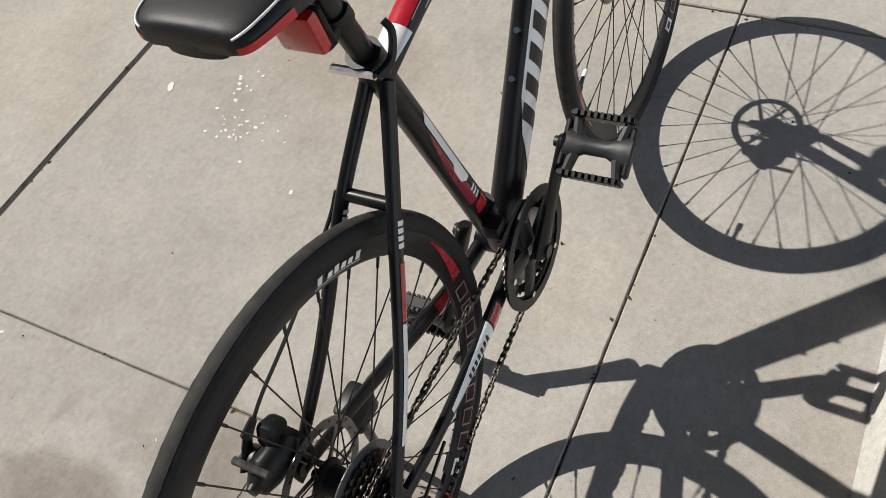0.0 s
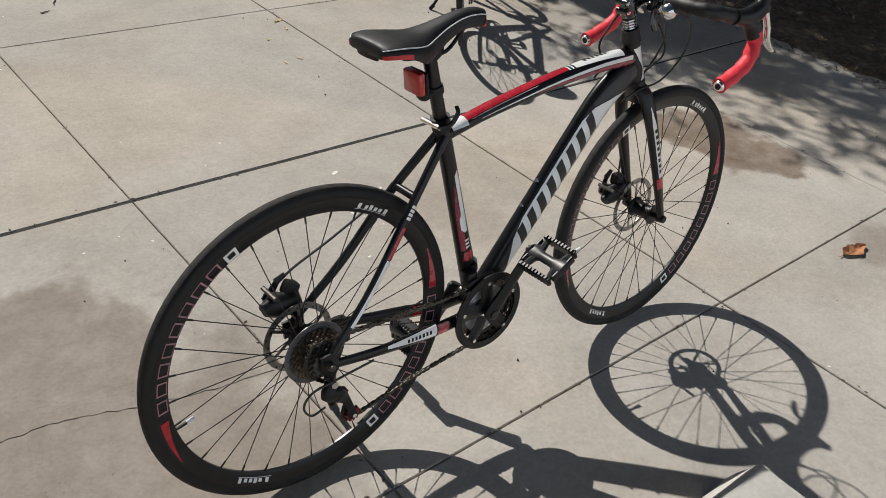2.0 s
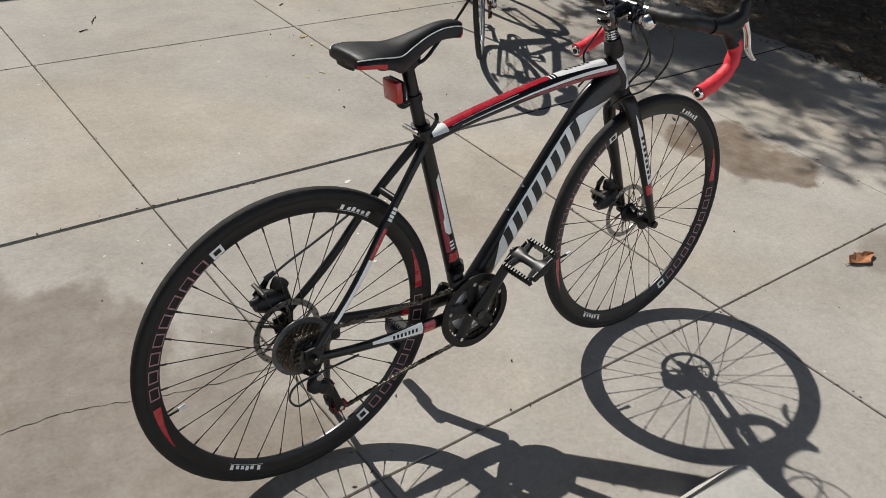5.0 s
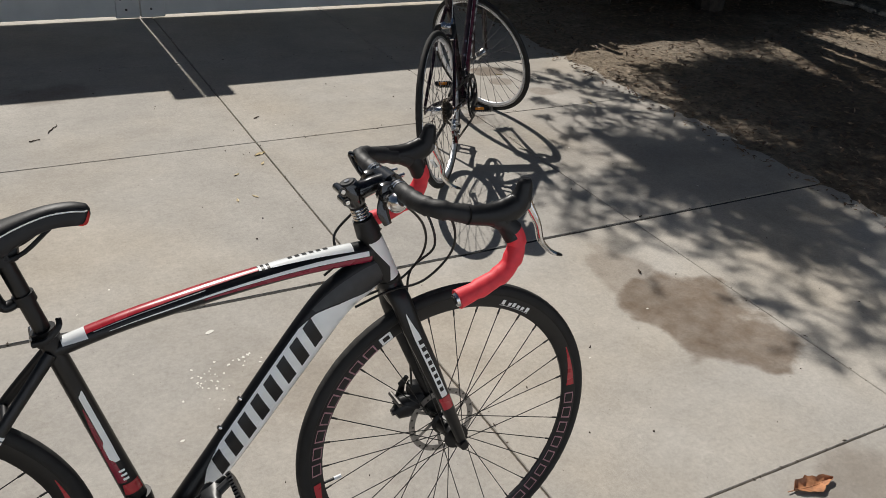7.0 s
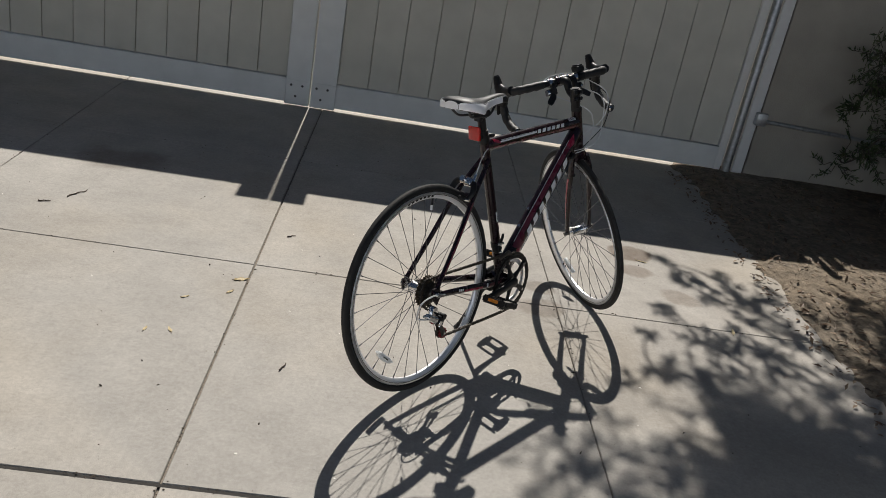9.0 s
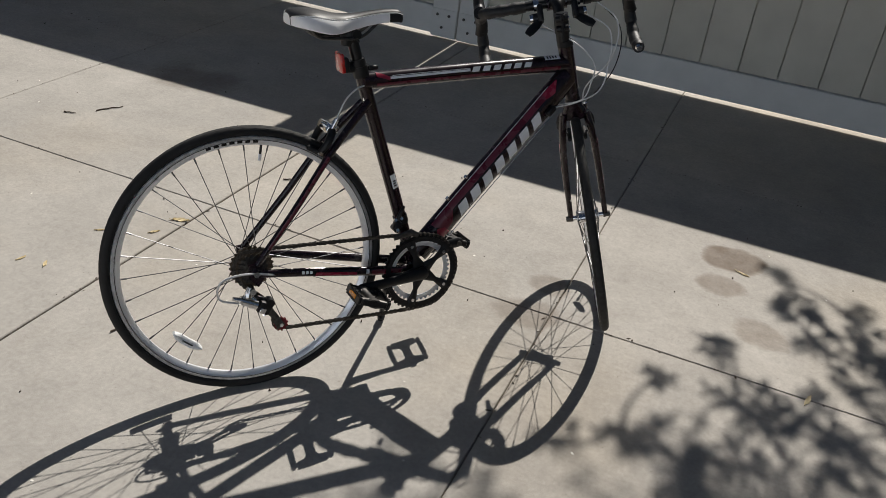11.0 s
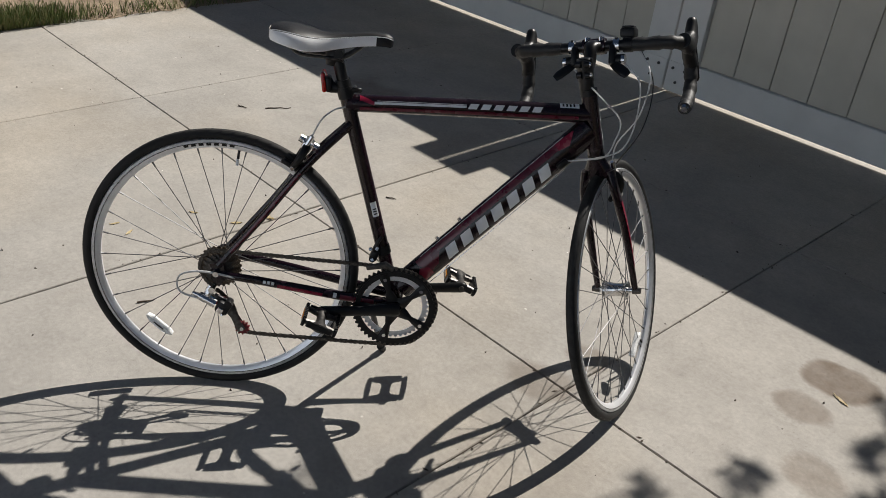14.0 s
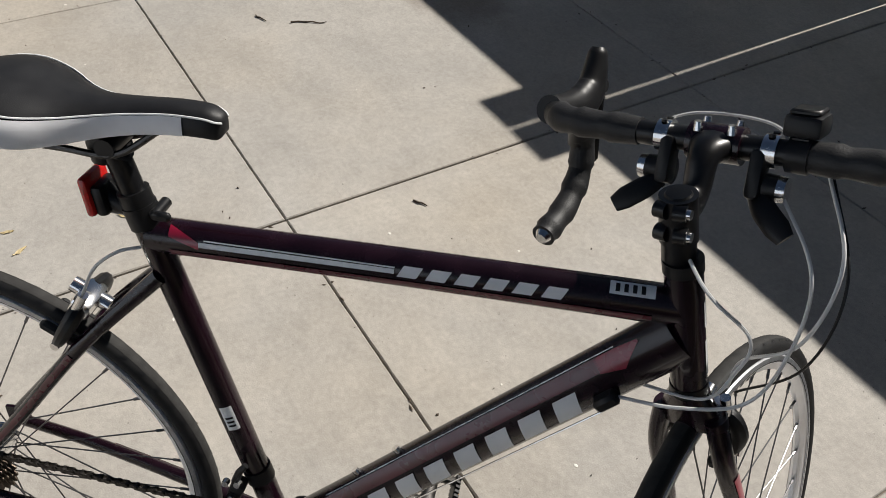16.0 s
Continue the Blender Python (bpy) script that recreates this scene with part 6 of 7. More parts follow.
        for k in range(10):
            f0, f1 = (math.sqrt(1 - (abs(q - 5) / 5.2) ** 4) for q in (k, k + 1))
            rows = []
            for f, q in ((f0, k), (f1, k + 1)):
                ca, sa = math.cos(radians(a0 + 1.9 * q)), math.sin(radians(a0 + 1.9 * q))
                rows.append([b.verts.new((r * ca, y, r * sa)) for r, y in ((0.245 - 0.010 * f, -0.004), (0.245 - 0.004 * f, -0.0085), (0.245 + 0.004 * f, -0.0085), (0.245 + 0.010 * f, -0.004), (0.245 + 0.010 * f, 0.004), (0.245 + 0.004 * f, 0.0085), (0.245 - 0.004 * f, 0.0085), (0.245 - 0.010 * f, 0.004))])
            for i in range(8):
                b.faces.new((rows[0][i], rows[1][i], rows[1][(i + 1) % 8], rows[0][(i + 1) % 8]))
            if k in (0, 9):
                b.faces.new(rows[0 if k == 0 else 1])
        bmesh.ops.remove_doubles(b, verts=b.verts[:], dist=0.00002)
        rf = part("wheel_reflector", b, M_LENSC, w, "clear plastic reflector between the spokes")
        for sd in (-1, 1):
            b = bmesh.new()
            rim_band(b, 0.2432, 0.2468, 0.0085, 0.0085, a0 + 6, a0 + 13, sd, 0.0008, 4)
            part("slot", b, M_GREYP, rf)
    cassette(bike, pose(0, 0, R), [0.052, 0.047, 0.043, 0.039, 0.035, 0.031, 0.027], -0.026, 0.0042)
    # chainset
    e = new("chainset")
    e.parent = bike
    e.matrix_basis = Matrix.Translation(BB)
    ang = radians(182.5)
    ca, sa = math.cos(ang), math.sin(ang)
    for r, y, w, mm in ((0.105, -0.048, 0.016, M_PLAST), (0.084, -0.041, 0.014, M_RIMS)):
        b = bmesh.new()
        o = toothed(r, int(r * 2 * math.pi / 0.0127), 0.0030)
        ring_plate(b, o, circle(r - w, len(o)), y - 0.0012, y + 0.0012)
        part("chainring", b, mm, e)
    b = bmesh.new()
    ring_plate(b, circle(0.098, 64), circle(0.086, 64), -0.0525, -0.0495)
    part("chain_guard", b, M_PLAST, e)
    for i in range(5):
        a = ang + 2 * math.pi * i / 5
        b = bmesh.new()
        sweep(b, [(0.016 * math.cos(a), -0.050, 0.016 * math.sin(a)), (0.050 * math.cos(a), -0.0505, 0.050 * math.sin(a)), (0.094 * math.cos(a), -0.050, 0.094 * math.sin(a))], [(0.006, 0.018), (0.005, 0.0068), (0.004, 0.015)], 8)
        part("spider_arm", b, M_PLAST, e)
        b = bmesh.new()
        rod(b, (0.080 * math.cos(a), -0.056, 0.080 * math.sin(a)), (0.080 * math.cos(a), -0.044, 0.080 * math.sin(a)), 0.0048, 8)
        part("ring_bolt", b, M_ALLOY, e)
    for s in (-1, 1):
        k = 1 if s < 0 else -1
        tip = V(k * 0.175 * ca, s * 0.084, k * 0.175 * sa)
        b = bmesh.new()
        sweep(b, curve([(-k * 0.014 * ca, s * 0.060, -k * 0.014 * sa), (0, s * 0.062, 0), (k * 0.08 * ca, s * 0.074, k * 0.08 * sa), tip, tip + V(k * 0.012 * ca, 0, k * 0.012 * sa)], 5), [(0.009, 0.012), (0.011, 0.018), (0.008, 0.013), (0.0075, 0.0145), (0.005, 0.006)], 14)
        part("crank_arm", b, M_PLAST, e)
        pd = pedal(bike, Matrix.Translation(BB + tip) @ pose(0, 0, 0, 0, -20 if s < 0 else 22, 0 if s > 0 else 180) @ Matrix.Scale(0.92, 4), M_PLAST, M_STEEL)
        for q in (-1, 1):
            b = bmesh.new()
            box(b, (0.005, 0.044, 0.012), pose(q * 0.0475, 0.05, 0), 0.0015, 1)
            part("pedal_reflector", b, M_AMBER, pd, "amber pedal reflector")
    part("cable", sweep(bmesh.new(), [(0.815, -0.022, 0.655), (0.64, -0.012, 0.460), (0.448, -0.006, 0.250)], 0.0012, 6), M_ALLOY, bike, "bare steel gear cable")
    y0, y1 = -0.045, -0.040
    chain(bike, [(0.0, y1, R + 0.046), (0.22, -0.042, R + 0.042), (BB.x - 0.01, y0, BB.z + 0.104), (BB.x + 0.07, y0, BB.z + 0.077), (BB.x + 0.105, y0, BB.z), (BB.x + 0.065, y0, BB.z - 0.082), (BB.x - 0.008, y0, BB.z - 0.105),
                             (0.22, -0.044, 0.166), (0.066, -0.042, 0.170), (0.044, -0.042, 0.186), (0.044, -0.042, 0.214), (0.032, -0.042, 0.246), (0.008, -0.042, 0.272), (-0.026, y1, R - 0.040), (-0.046, y1, R), (-0.034, y1, R + 0.033)])
    derailleur(bike, (-0.010, R - 0.044), (0.012, 0.250), (0.060, 0.187), -0.052, M_ALLOY, M_PULLEY)
    part("cable", sweep(bmesh.new(), curve([(0.06, -0.066, 0.325), (-0.03, -0.08, 0.345), (-0.085, -0.078, 0.33), (-0.088, -0.07, 0.285), (-0.04, -0.066, 0.265)], 6), 0.0026, 6), M_CABLEW, bike)
    b = bmesh.new()
    p = BB.lerp(CL, 0.26)
    rod(b, p + V(0.003, 0, -0.010), p + V(-0.003, 0, 0.010), 0.0188, 16)
    box(b, (0.020, 0.022, 0.026), Matrix.Translation(p + V(-0.020, -0.024, -0.008)) @ pose(0, 0, 0, 0, 20, 0), 0.005, 2)
    rod(b, p + V(-0.024, -0.036, -0.016), p + V(-0.024, -0.010, -0.016), 0.008, 10)
    sweep(b, [p + V(-0.02, -0.03, 0.008), p + V(-0.012, -0.034, 0.034), p + V(-0.004, -0.030, 0.044)], [0.006, 0.005, 0.004], 8)
    part("front_derailleur", b, M_PLAST, bike)
    b = bmesh.new()
    sweep(b, [p + V(-0.036, -0.047, -0.034), p + V(0.01, -0.048, -0.022), p + V(0.03, -0.048, -0.034)], [(0.004, 0.006), (0.004, 0.010), (0.003, 0.008)], 8)
    dc = part("derailleur_cage", b, M_STEEL, bike)
    for dx, dz in ((-0.030, 0.012), (-0.014, 0.014), (-0.024, -0.016)):
        b = bmesh.new()
        rod(b, p + V(dx, -0.034, dz), p + V(dx, -0.042, dz + 0.002), [0.0050, 0.0042], 10)
        part("set_screw", b, M_ALLOY, dc)

    def rim_brake(m, label):
        """A dual pivot brake: two arms, shoes, bolts."""
        q = new("rim_brake")
        q.parent = bike
        q.matrix_basis = m @ Matrix.Scale(1.22, 4)
        tagged(q, label)
        for s in (-1, 1):
            b = bmesh.new()
            sweep(b, curve([(0, s * 0.006, 0.012), (0.002, s * 0.028, 0.006), (0.002, s * 0.035, -0.016), (0, s * 0.028, -0.038)], 5), [(0.008, 0.010), (0.008, 0.009), (0.006, 0.007)], 10, ref=(1, 0, 0))
            part("arm", b, M_PLAST, q)
            b = bmesh.new()
            box(b, (0.050, 0.009, 0.011), pose(0, s * 0.0175, -0.040), 0.003, 1)
            part("brake_shoe", b, M_RUBBER, q)
            b = bmesh.new()
            rod(b, (0, s * 0.018, -0.039), (0, s * 0.036, -0.039), 0.0045, 8)
            part("shoe_bolt", b, M_ALLOY, q)
        b = bmesh.new()
        rod(b, (-0.018, 0, 0.012), (0.022, 0, 0.012), 0.008, 12)
        rod(b, (0, -0.026, 0.034), (0, -0.026, 0.006), 0.005, 10)
        part("pivot", b, M_ALLOY, q)
        b = bmesh.new()
        box(b, (0.022, 0.040, 0.022), pose(0.002, -0.006, 0.010), 0.006, 2)
        part("bridge", b, M_ALLOY, q)
        return q

    rim_brake(Matrix.Translation((0.194, 0, 0.650)) @ pose(0, 0, 0, 0, 29, 0), "silver and black rear rim brake")
    rim_brake(T @ Matrix.Translation(crown + V(0.034, 0, -0.030)) @ pose(0, 0, 0, 0, -23, 0), "silver and black front rim brake")
    part("cable", sweep(bmesh.new(), curve([(0.286, -0.019, 0.758), (0.262, -0.027, 0.752), (0.234, -0.032, 0.728), (0.213, -0.032, 0.686)], 6), 0.0020, 7), M_CABLEW, bike)
    # seat post, saddle, rear reflector
    top = CL - down * 0.078
    b = bmesh.new()
    rod(b, CL + down * 0.02, top, 0.0137, 18)
    sp = part("seat_post", b, M_BLACK, bike)
    b = bmesh.new()
    sweep(b, [top + V(-0.014, 0, -0.016), top + V(-0.012, 0, 0.002), top + V(0.004, 0, 0.012)], [(0.012, 0.012), (0.019, 0.018), (0.022, 0.026)], 16)
    rod(b, top + V(0.004, -0.026, 0.012), top + V(0.004, 0.026, 0.012), 0.011, 12)
    part("saddle_clamp", b, M_PLAST, sp)
    b = bmesh.new()
    rod(b, CL + down * 0.014, CL - down * 0.012, 0.0190, 20)
    part("seat_collar", b, M_PLAST, bike)
    b = bmesh.new()
    rod(b, CL + V(0.020, -0.012, 0.008), CL + V(0.020, 0.016, 0.008), 0.0065, 10)
    box(b, (0.022, 0.009, 0.011), Matrix.Translation(CL + V(0.028, -0.014, 0.009)), 0.003, 1)
    part("quick_release", b, M_PLAST, bike)
    saddle(bike, 0.110, 0.386, 0.928, 0.150, M_VINYLW, M_DECALW, "black saddle with white sides", 0.0)
    b = bmesh.new()
    box(b, (0.010, 0.046, 0.046), pose(0.233, 0, 0.811, 0, -8, 0), 0.004, 2)
    rf = part("reflector", b, M_LENSR, bike, "red rear reflector on the seat post")
    b = bmesh.new()
    box(b, (0.014, 0.038, 0.036), pose(0.244, 0, 0.806, 0, -8, 0), 0.005, 2)
    sweep(b, [(0.240, 0, 0.806), (0.252, 0, 0.798), (0.275, 0, 0.797)], [(0.012, 0.018), (0.011, 0.014), (0.013, 0.011)], 12)
    q = CL - down * 0.020
    rod(b, q + down * 0.009, q - down * 0.009, 0.0178, 18)
    part("bracket", b, M_PLAST, rf)
    # stem and bars, turned
    sm = new("stem")
    sm.parent = bike
    sm.matrix_basis = TB
    o = HT + up * 0.014
    cc = V(0.915, 0, 0.946)
    b = bmesh.new()
    rod(b, o - up * 0.004, o + up * 0.024, 0.0172, 20)
    part("collar", b, M_BLACK, sm)
    b = bmesh.new()
    rod(b, o + up * 0.021, o + up * 0.071, [0.0190, 0.0185], 22)
    part("steerer_clamp", b, M_BLACK, sm)
    b = bmesh.new()
    rod(b, o + up * 0.070, o + up * 0.073, [0.0145, 0.0120], 20)
    part("cap", b, M_PLAST, sm)
    for k in (0.032, 0.057):
        c0 = o + up * k + V(-0.0205, 0, 0)
        b = bmesh.new()
        rod(b, c0 + V(0.004, -0.015, 0), c0 + V(0.002, -0.003, 0), 0.0082, 14)
        rod(b, c0 + V(0.002, 0.003, 0), c0 + V(0.004, 0.015, 0), 0.0082, 14)
        part("clamp_lug", b, M_BLACK, sm)
        b = bmesh.new()
        rod(b, c0 + V(0.004, -0.0195, 0), c0 + V(0.004, -0.0145, 0), [0.0050, 0.0058], 10)
        part("clamp_bolt", b, M_ALLOY, sm)
    b = bmesh.new()
    sweep(b, curve([o + up * 0.046 + V(0.006, 0, 0), o + up * 0.060 + V(0.040, 0, 0.002), cc + V(-0.034, 0, -0.008), cc + V(-0.010, 0, -0.001)], 4), [(0.014, 0.021), (0.0135, 0.016), (0.0155, 0.0145), (0.026, 0.0165)], 16)
    part("extension", b, M_BLACK, sm)
    b = bmesh.new()
    rod(b, cc + V(0, -0.027, 0), cc + V(0, 0.027, 0), 0.0192, 20)
    part("face_plate", b, M_FRAME, sm)
    for s in (-1, 1):
        for q in (0.012, -0.012):
            b = bmesh.new()
            rod(b, cc + V(q, s * 0.017, 0.013), cc + V(q * 1.1, s * 0.017, 0.0222), [0.0050, 0.0036], 10)
            part("face_bolt", b, M_ALLOY, sm)
    e = new("handlebar")
    e.parent = bike
    e.matrix_basis = TB
    b = bmesh.new()
    rod(b, cc + V(0, -0.11, 0), cc + V(0, 0.11, 0), 0.0130, 16)
    part("bar", b, M_BLACK, e)
    cx, cz = cc.x, cc.z
    for s in (-1, 1):
        path = [(cx, s * 0.082, cz), (cx, s * 0.13, cz), (cx + 0.003, s * 0.172, cz), (cx + 0.024, s * 0.196, cz - 0.001), (cx + 0.062, s * 0.203, cz - 0.006), (cx + 0.094, s * 0.205, cz - 0.022),
                (cx + 0.109, s * 0.206, cz - 0.058), (cx + 0.102, s * 0.207, cz - 0.098), (cx + 0.072, s * 0.207, cz - 0.130), (cx + 0.024, s * 0.207, cz - 0.152)]
        part("bar_tape", wrapped(bmesh.new(), curve(path, 6), 0.0150, V(0.3, 0.2, 1)), M_TAPE, e, "black bar tape")
        b = bmesh.new()
        p, d = V(*path[-1]), (V(*path[-1]) - V(*path[-2])).normalized()
        rod(b, p - d * 0.002, p + d * 0.006, [0.0122, 0.0116, 0.0070], 14)
        part("end_plug", b, M_ALLOY, e)
        hood(e, (cx + 0.080, s * 0.204, cz - 0.012), (cx + 0.130, cz + 0.063), (cx + 0.152, cz - 0.086), s, Matrix(), M_PLAST)
        b = bmesh.new()
        rod(b, cc + V(0, s * 0.047, 0), cc + V(0, s * 0.061, 0), 0.0168, 18)
        part("shifter_clamp", b, M_ALLOY, e)
        b = bmesh.new()
        box(b, (0.026, 0.016, 0.050), Matrix.Translation(cc + V(-0.010, s * 0.046, -0.022)) @ pose(0, 0, 0, 0, 12, 0), 0.006, 2)
        rod(b, cc + V(-0.006, s * 0.040, -0.034), cc + V(-0.006, s * 0.068, -0.034), [0.015, 0.0165, 0.0165, 0.013], 16)
        sh = part("shifter", b, M_PLAST, e, "black thumb shifter beside the stem")
        b = bmesh.new()
        rod(b, cc + V(-0.006, s * 0.067, -0.034), cc + V(-0.006, s * 0.075, -0.034), [0.0135, 0.0125], 18)
        part("cap", b, M_ALLOY, sh, "round silver cap")
        for dx in (-0.007, 0.007):
            b = bmesh.new()
            rod(b, cc + V(dx, s * 0.054, 0.0150), cc + V(dx, s * 0.054, 0.0176), 0.0034, 10)
            part("clamp_slot", b, M_PLAST, sh)
        b = bmesh.new()
        rod(b, cc + V(0.012, s * 0.056, -0.038), cc + V(0.030, s * 0.058, -0.046), [0.0062, 0.0048], 10)
        part("cable_barrel", b, M_ALLOY, sh)
        b = bmesh.new()
        r0 = cc + V(-0.014, s * 0.050, -0.042)
        sweep(b, curve([r0, r0 + V(-0.012, s * 0.012, -0.010), r0 + V(-0.020, s * 0.028, -0.022), r0 + V(-0.024, s * 0.038, -0.030)], 3), [(0.006, 0.010), (0.005, 0.0125), (0.0045, 0.0125), (0.003, 0.009)], 12, ref=(-1, 0, 0.5))
        part("shifter_paddle", b, M_PLAST, sh)
    b = bmesh.new()
    box(b, (0.040, 0.036, 0.022), Matrix.Translation(cc + V(0.010, -0.080, 0.028)), 0.005, 2)
    box(b, (0.032, 0.028, 0.006), Matrix.Translation(cc + V(0.010, -0.080, 0.041)), 0.002, 1)
    lm = part("bar_lamp", b, M_PLAST, e, "small black lamp on the bar")
    b = bmesh.new()
    rod(b, cc + V(0, -0.090, 0), cc + V(0, -0.070, 0), 0.0178, 16)
    box(b, (0.024, 0.022, 0.014), Matrix.Translation(cc + V(0.004, -0.080, 0.014)), 0.004, 1)
    part("strap", b, M_PLAST, lm)
    # cables: white loops from the bar to the frame and brakes
    w = TB
    bc = T @ (crown + V(0.034, -0.026, 0.012))
    runs = [
        (M_CABLEW, [w @ (cc + V(0.010, -0.105, -0.012)), HB + V(0.082, -0.050, 0.205), HB + V(0.072, -0.056, 0.115), bc + V(0.004, -0.006, 0.045), bc]),
        (M_CABLEW, [w @ (cc + V(0.0, -0.066, -0.036)), HB + V(0.062, -0.046, 0.185), HB + V(0.066, -0.054, 0.095), HB + V(0.044, -0.056, 0.030), HB + V(-0.015, -0.046, 0.0), HB + V(-0.076, -0.028, -0.016)]),
        (M_CABLEW, [w @ (cc + V(0.0, 0.066, -0.036)), HT + V(0.012, -0.032, 0.010), HB + V(0.034, -0.034, 0.095), HB + V(0.032, -0.032, 0.045), HB + V(0.012, -0.026, 0.0), HB + V(-0.055, 0.0, -0.016)]),
        (M_PLAST, [w @ (cc + V(0.012, -0.108, -0.012)), HB + V(0.090, -0.054, 0.190), HB + V(0.086, -0.052, 0.085), T @ (crown + V(0.050, -0.030, 0.0))]),
    ]
    for m, pts in runs:
        part("cable", sweep(bmesh.new(), curve(pts, 9), 0.0020 if m is M_CABLEW else 0.0015, 7, ref=(0.2, 1, 0.1)), m, bike)
    part("cable", sweep(bmesh.new(), curve([w @ (cc + V(0.012, -0.080, 0.004)), w @ (cc + V(0.034, -0.036, 0.020)), w @ (cc + V(0.034, 0.036, 0.020)), w @ (cc + V(0.012, 0.080, 0.004))], 8), 0.0017, 7, ref=(0, 0, 1)), M_CABLEW, bike)
    b = bmesh.new()
    box(b, (0.030, 0.020, 0.016), Matrix.Translation(HB + V(-0.083, -0.027, -0.024)) @ pose(0, 0, 0, 0, -47, 0), 0.004, 1)
    part("cable_stop", b, M_PLAST, bike)
    # stand
    b = bmesh.new()
    box(b, (0.05, 0.05, 0.022), pose(0.374, 0, 0.256), 0.006, 2)
    sweep(b, [(0.374, 0.018, 0.249), (0.380, 0.050, 0.203), (0.410, 0.155, 0.045), (0.413, 0.164, 0.036)], [0.009, 0.008, 0.0075, 0.009], 12)
    ks = part("kickstand", b, M_PLAST, bike, "black kickstand, folded out")
    b = bmesh.new()
    rod(b, (0.408, 0.150, 0.050), (0.415, 0.170, 0.030), [0.011, 0.010], 12)
    part("rubber_foot", b, M_RUBBER, ks)
    return bike


maroon_bicycle()


# ---- small things on the concrete ----
def fallen_leaf(x, y, long, wide, turn, material, label, curl=0.35, seed=1):
    """A curled leaf with a rib, a wavy rim and thickness."""
    b = bmesh.new()
    n, k = 12, 6
    lay = []
    for off in (0.0, 0.0012):
        g = []
        for i in range(n + 1):
            t = i / n
            w = wide / 2 * (math.sin(math.pi * t ** 0.8) ** 0.7 if 0 < t < 1 else 0.02)
            rag = [1 + 0.55 * noise.noise(V(t * 6.5, seed * 3.7 + side * 9, 0.3)) for side in (0, 1)]
            row = []
            for j in range(k + 1):
                s = j / k * 2 - 1
                z = curl * wide * (s * s) * 0.6 * (0.6 + 0.9 * abs(noise.noise(V(t * 4, s * 2, seed)))) + 0.14 * wide * noise.noise(V(t * 5, s * 2.5, seed * 1.9)) + curl * long * 0.2 * (t - 0.5) ** 2
                row.append(b.verts.new(((t - 0.5) * long, s * w * rag[s > 0] * (1 - 0.25 * curl) + 0.18 * wide * noise.noise(V(t * 2.2, seed * 5.1, 0)), max(0.0, z) + off + 0.0006)))
            g.append(row)
        lay.append(g)
        for i in range(n):
            for j in range(k):
                q = (g[i][j], g[i + 1][j], g[i + 1][j + 1], g[i][j + 1])
                b.faces.new(q if off else q[::-1])
    rib = [lay[1][i][k // 2].co.copy() for i in range(n + 1)]
    sweep(b, [rib[0] + V(-0.14 * long, 0, 0.002)] + rib, [0.0016, 0.0006], 5)
    ob = part("fallen_leaf", b, material, sharp=70)
    ob.matrix_world = pose(x, y, 0.0, 0, 0, turn)
    return tagged(ob, label, "leaf", "leaves fallen on the driveway")


def twig(x, y, long, turn, seed, material=None, r=0.0028, bend=0.15):
    rng = random.Random(seed)
    pts = [V((i / 5 - 0.5) * long, rng.uniform(-1, 1) * bend * long * 0.3, r + 0.0015 * rng.random()) for i in range(6)]
    b = sweep(bmesh.new(), curve(pts, 3), [r, r * 0.9, r * 0.5], 6)
    ob = part("twig", b, material or M_TWIG)
    ob.matrix_world = pose(x, y, 0, 0, 0, turn)
    return tagged(ob, "short dark twig lying on the concrete", "twig", "twigs on the driveway")


fallen_leaf(0.682, -1.458, 0.138, 0.058, -4, M_LEAFRED, "curled red-brown leaf on the concrete", 0.5, 3)
fallen_leaf(-0.011, -2.246, 0.085, 0.032, -20, M_LEAFRED, "red-brown leaf on the concrete", 0.25, 2)
fallen_leaf(-0.345, -2.09, 0.055, 0.020, -50, M_LEAFRED, "small red-brown leaf with a long stalk", 0.3, 3)
fallen_leaf(0.37, -2.118, 0.075, 0.034, -60, M_LEAFPALE, "pale dry leaf on the concrete", 0.2, 4)
fallen_leaf(-0.024, 1.191, 0.060, 0.022, 25, M_LEAFPALE, "straw-coloured dry leaf on the concrete", 0.25, 5)
fallen_leaf(-0.045, 1.085, 0.035, 0.012, 60, M_LEAFPALE, "straw-coloured sliver of leaf", 0.2, 6)
fallen_leaf(-0.19, 1.0, 0.030, 0.010, 40, M_LEAFPALE, "straw-coloured sliver of leaf", 0.2, 7)
fallen_leaf(-0.258, 0.746, 0.030, 0.010, 80, M_LEAFPALE, "straw-coloured sliver of leaf", 0.2, 8)
fallen_leaf(-0.18, 0.76, 0.034, 0.011, 120, M_LEAFPALE, "straw-coloured sliver of leaf", 0.2, 9)
fallen_leaf(1.750, 1.957, 0.050, 0.012, -20, M_LEAFPALE, "pale narrow leaf on the concrete", 0.2, 10)
fallen_leaf(1.996, 1.335, 0.055, 0.013, 75, M_LEAFPALE, "pale narrow leaf on the concrete", 0.2, 11)
twig(-0.86, 1.79, 0.115, 62, 1)
twig(-0.95, 1.66, 0.05, 20, 2)
twig(0.22, 0.62, 0.05, 70, 3)
twig(0.10, 1.66, 0.04, 30, 4)
twig(-1.62, -1.02, 0.035, 15, 5)
twig(1.30, 0.02, 0.022, 30, 6, r=0.004)
twig(0.98, -0.36, 0.02, 80, 7, r=0.005)


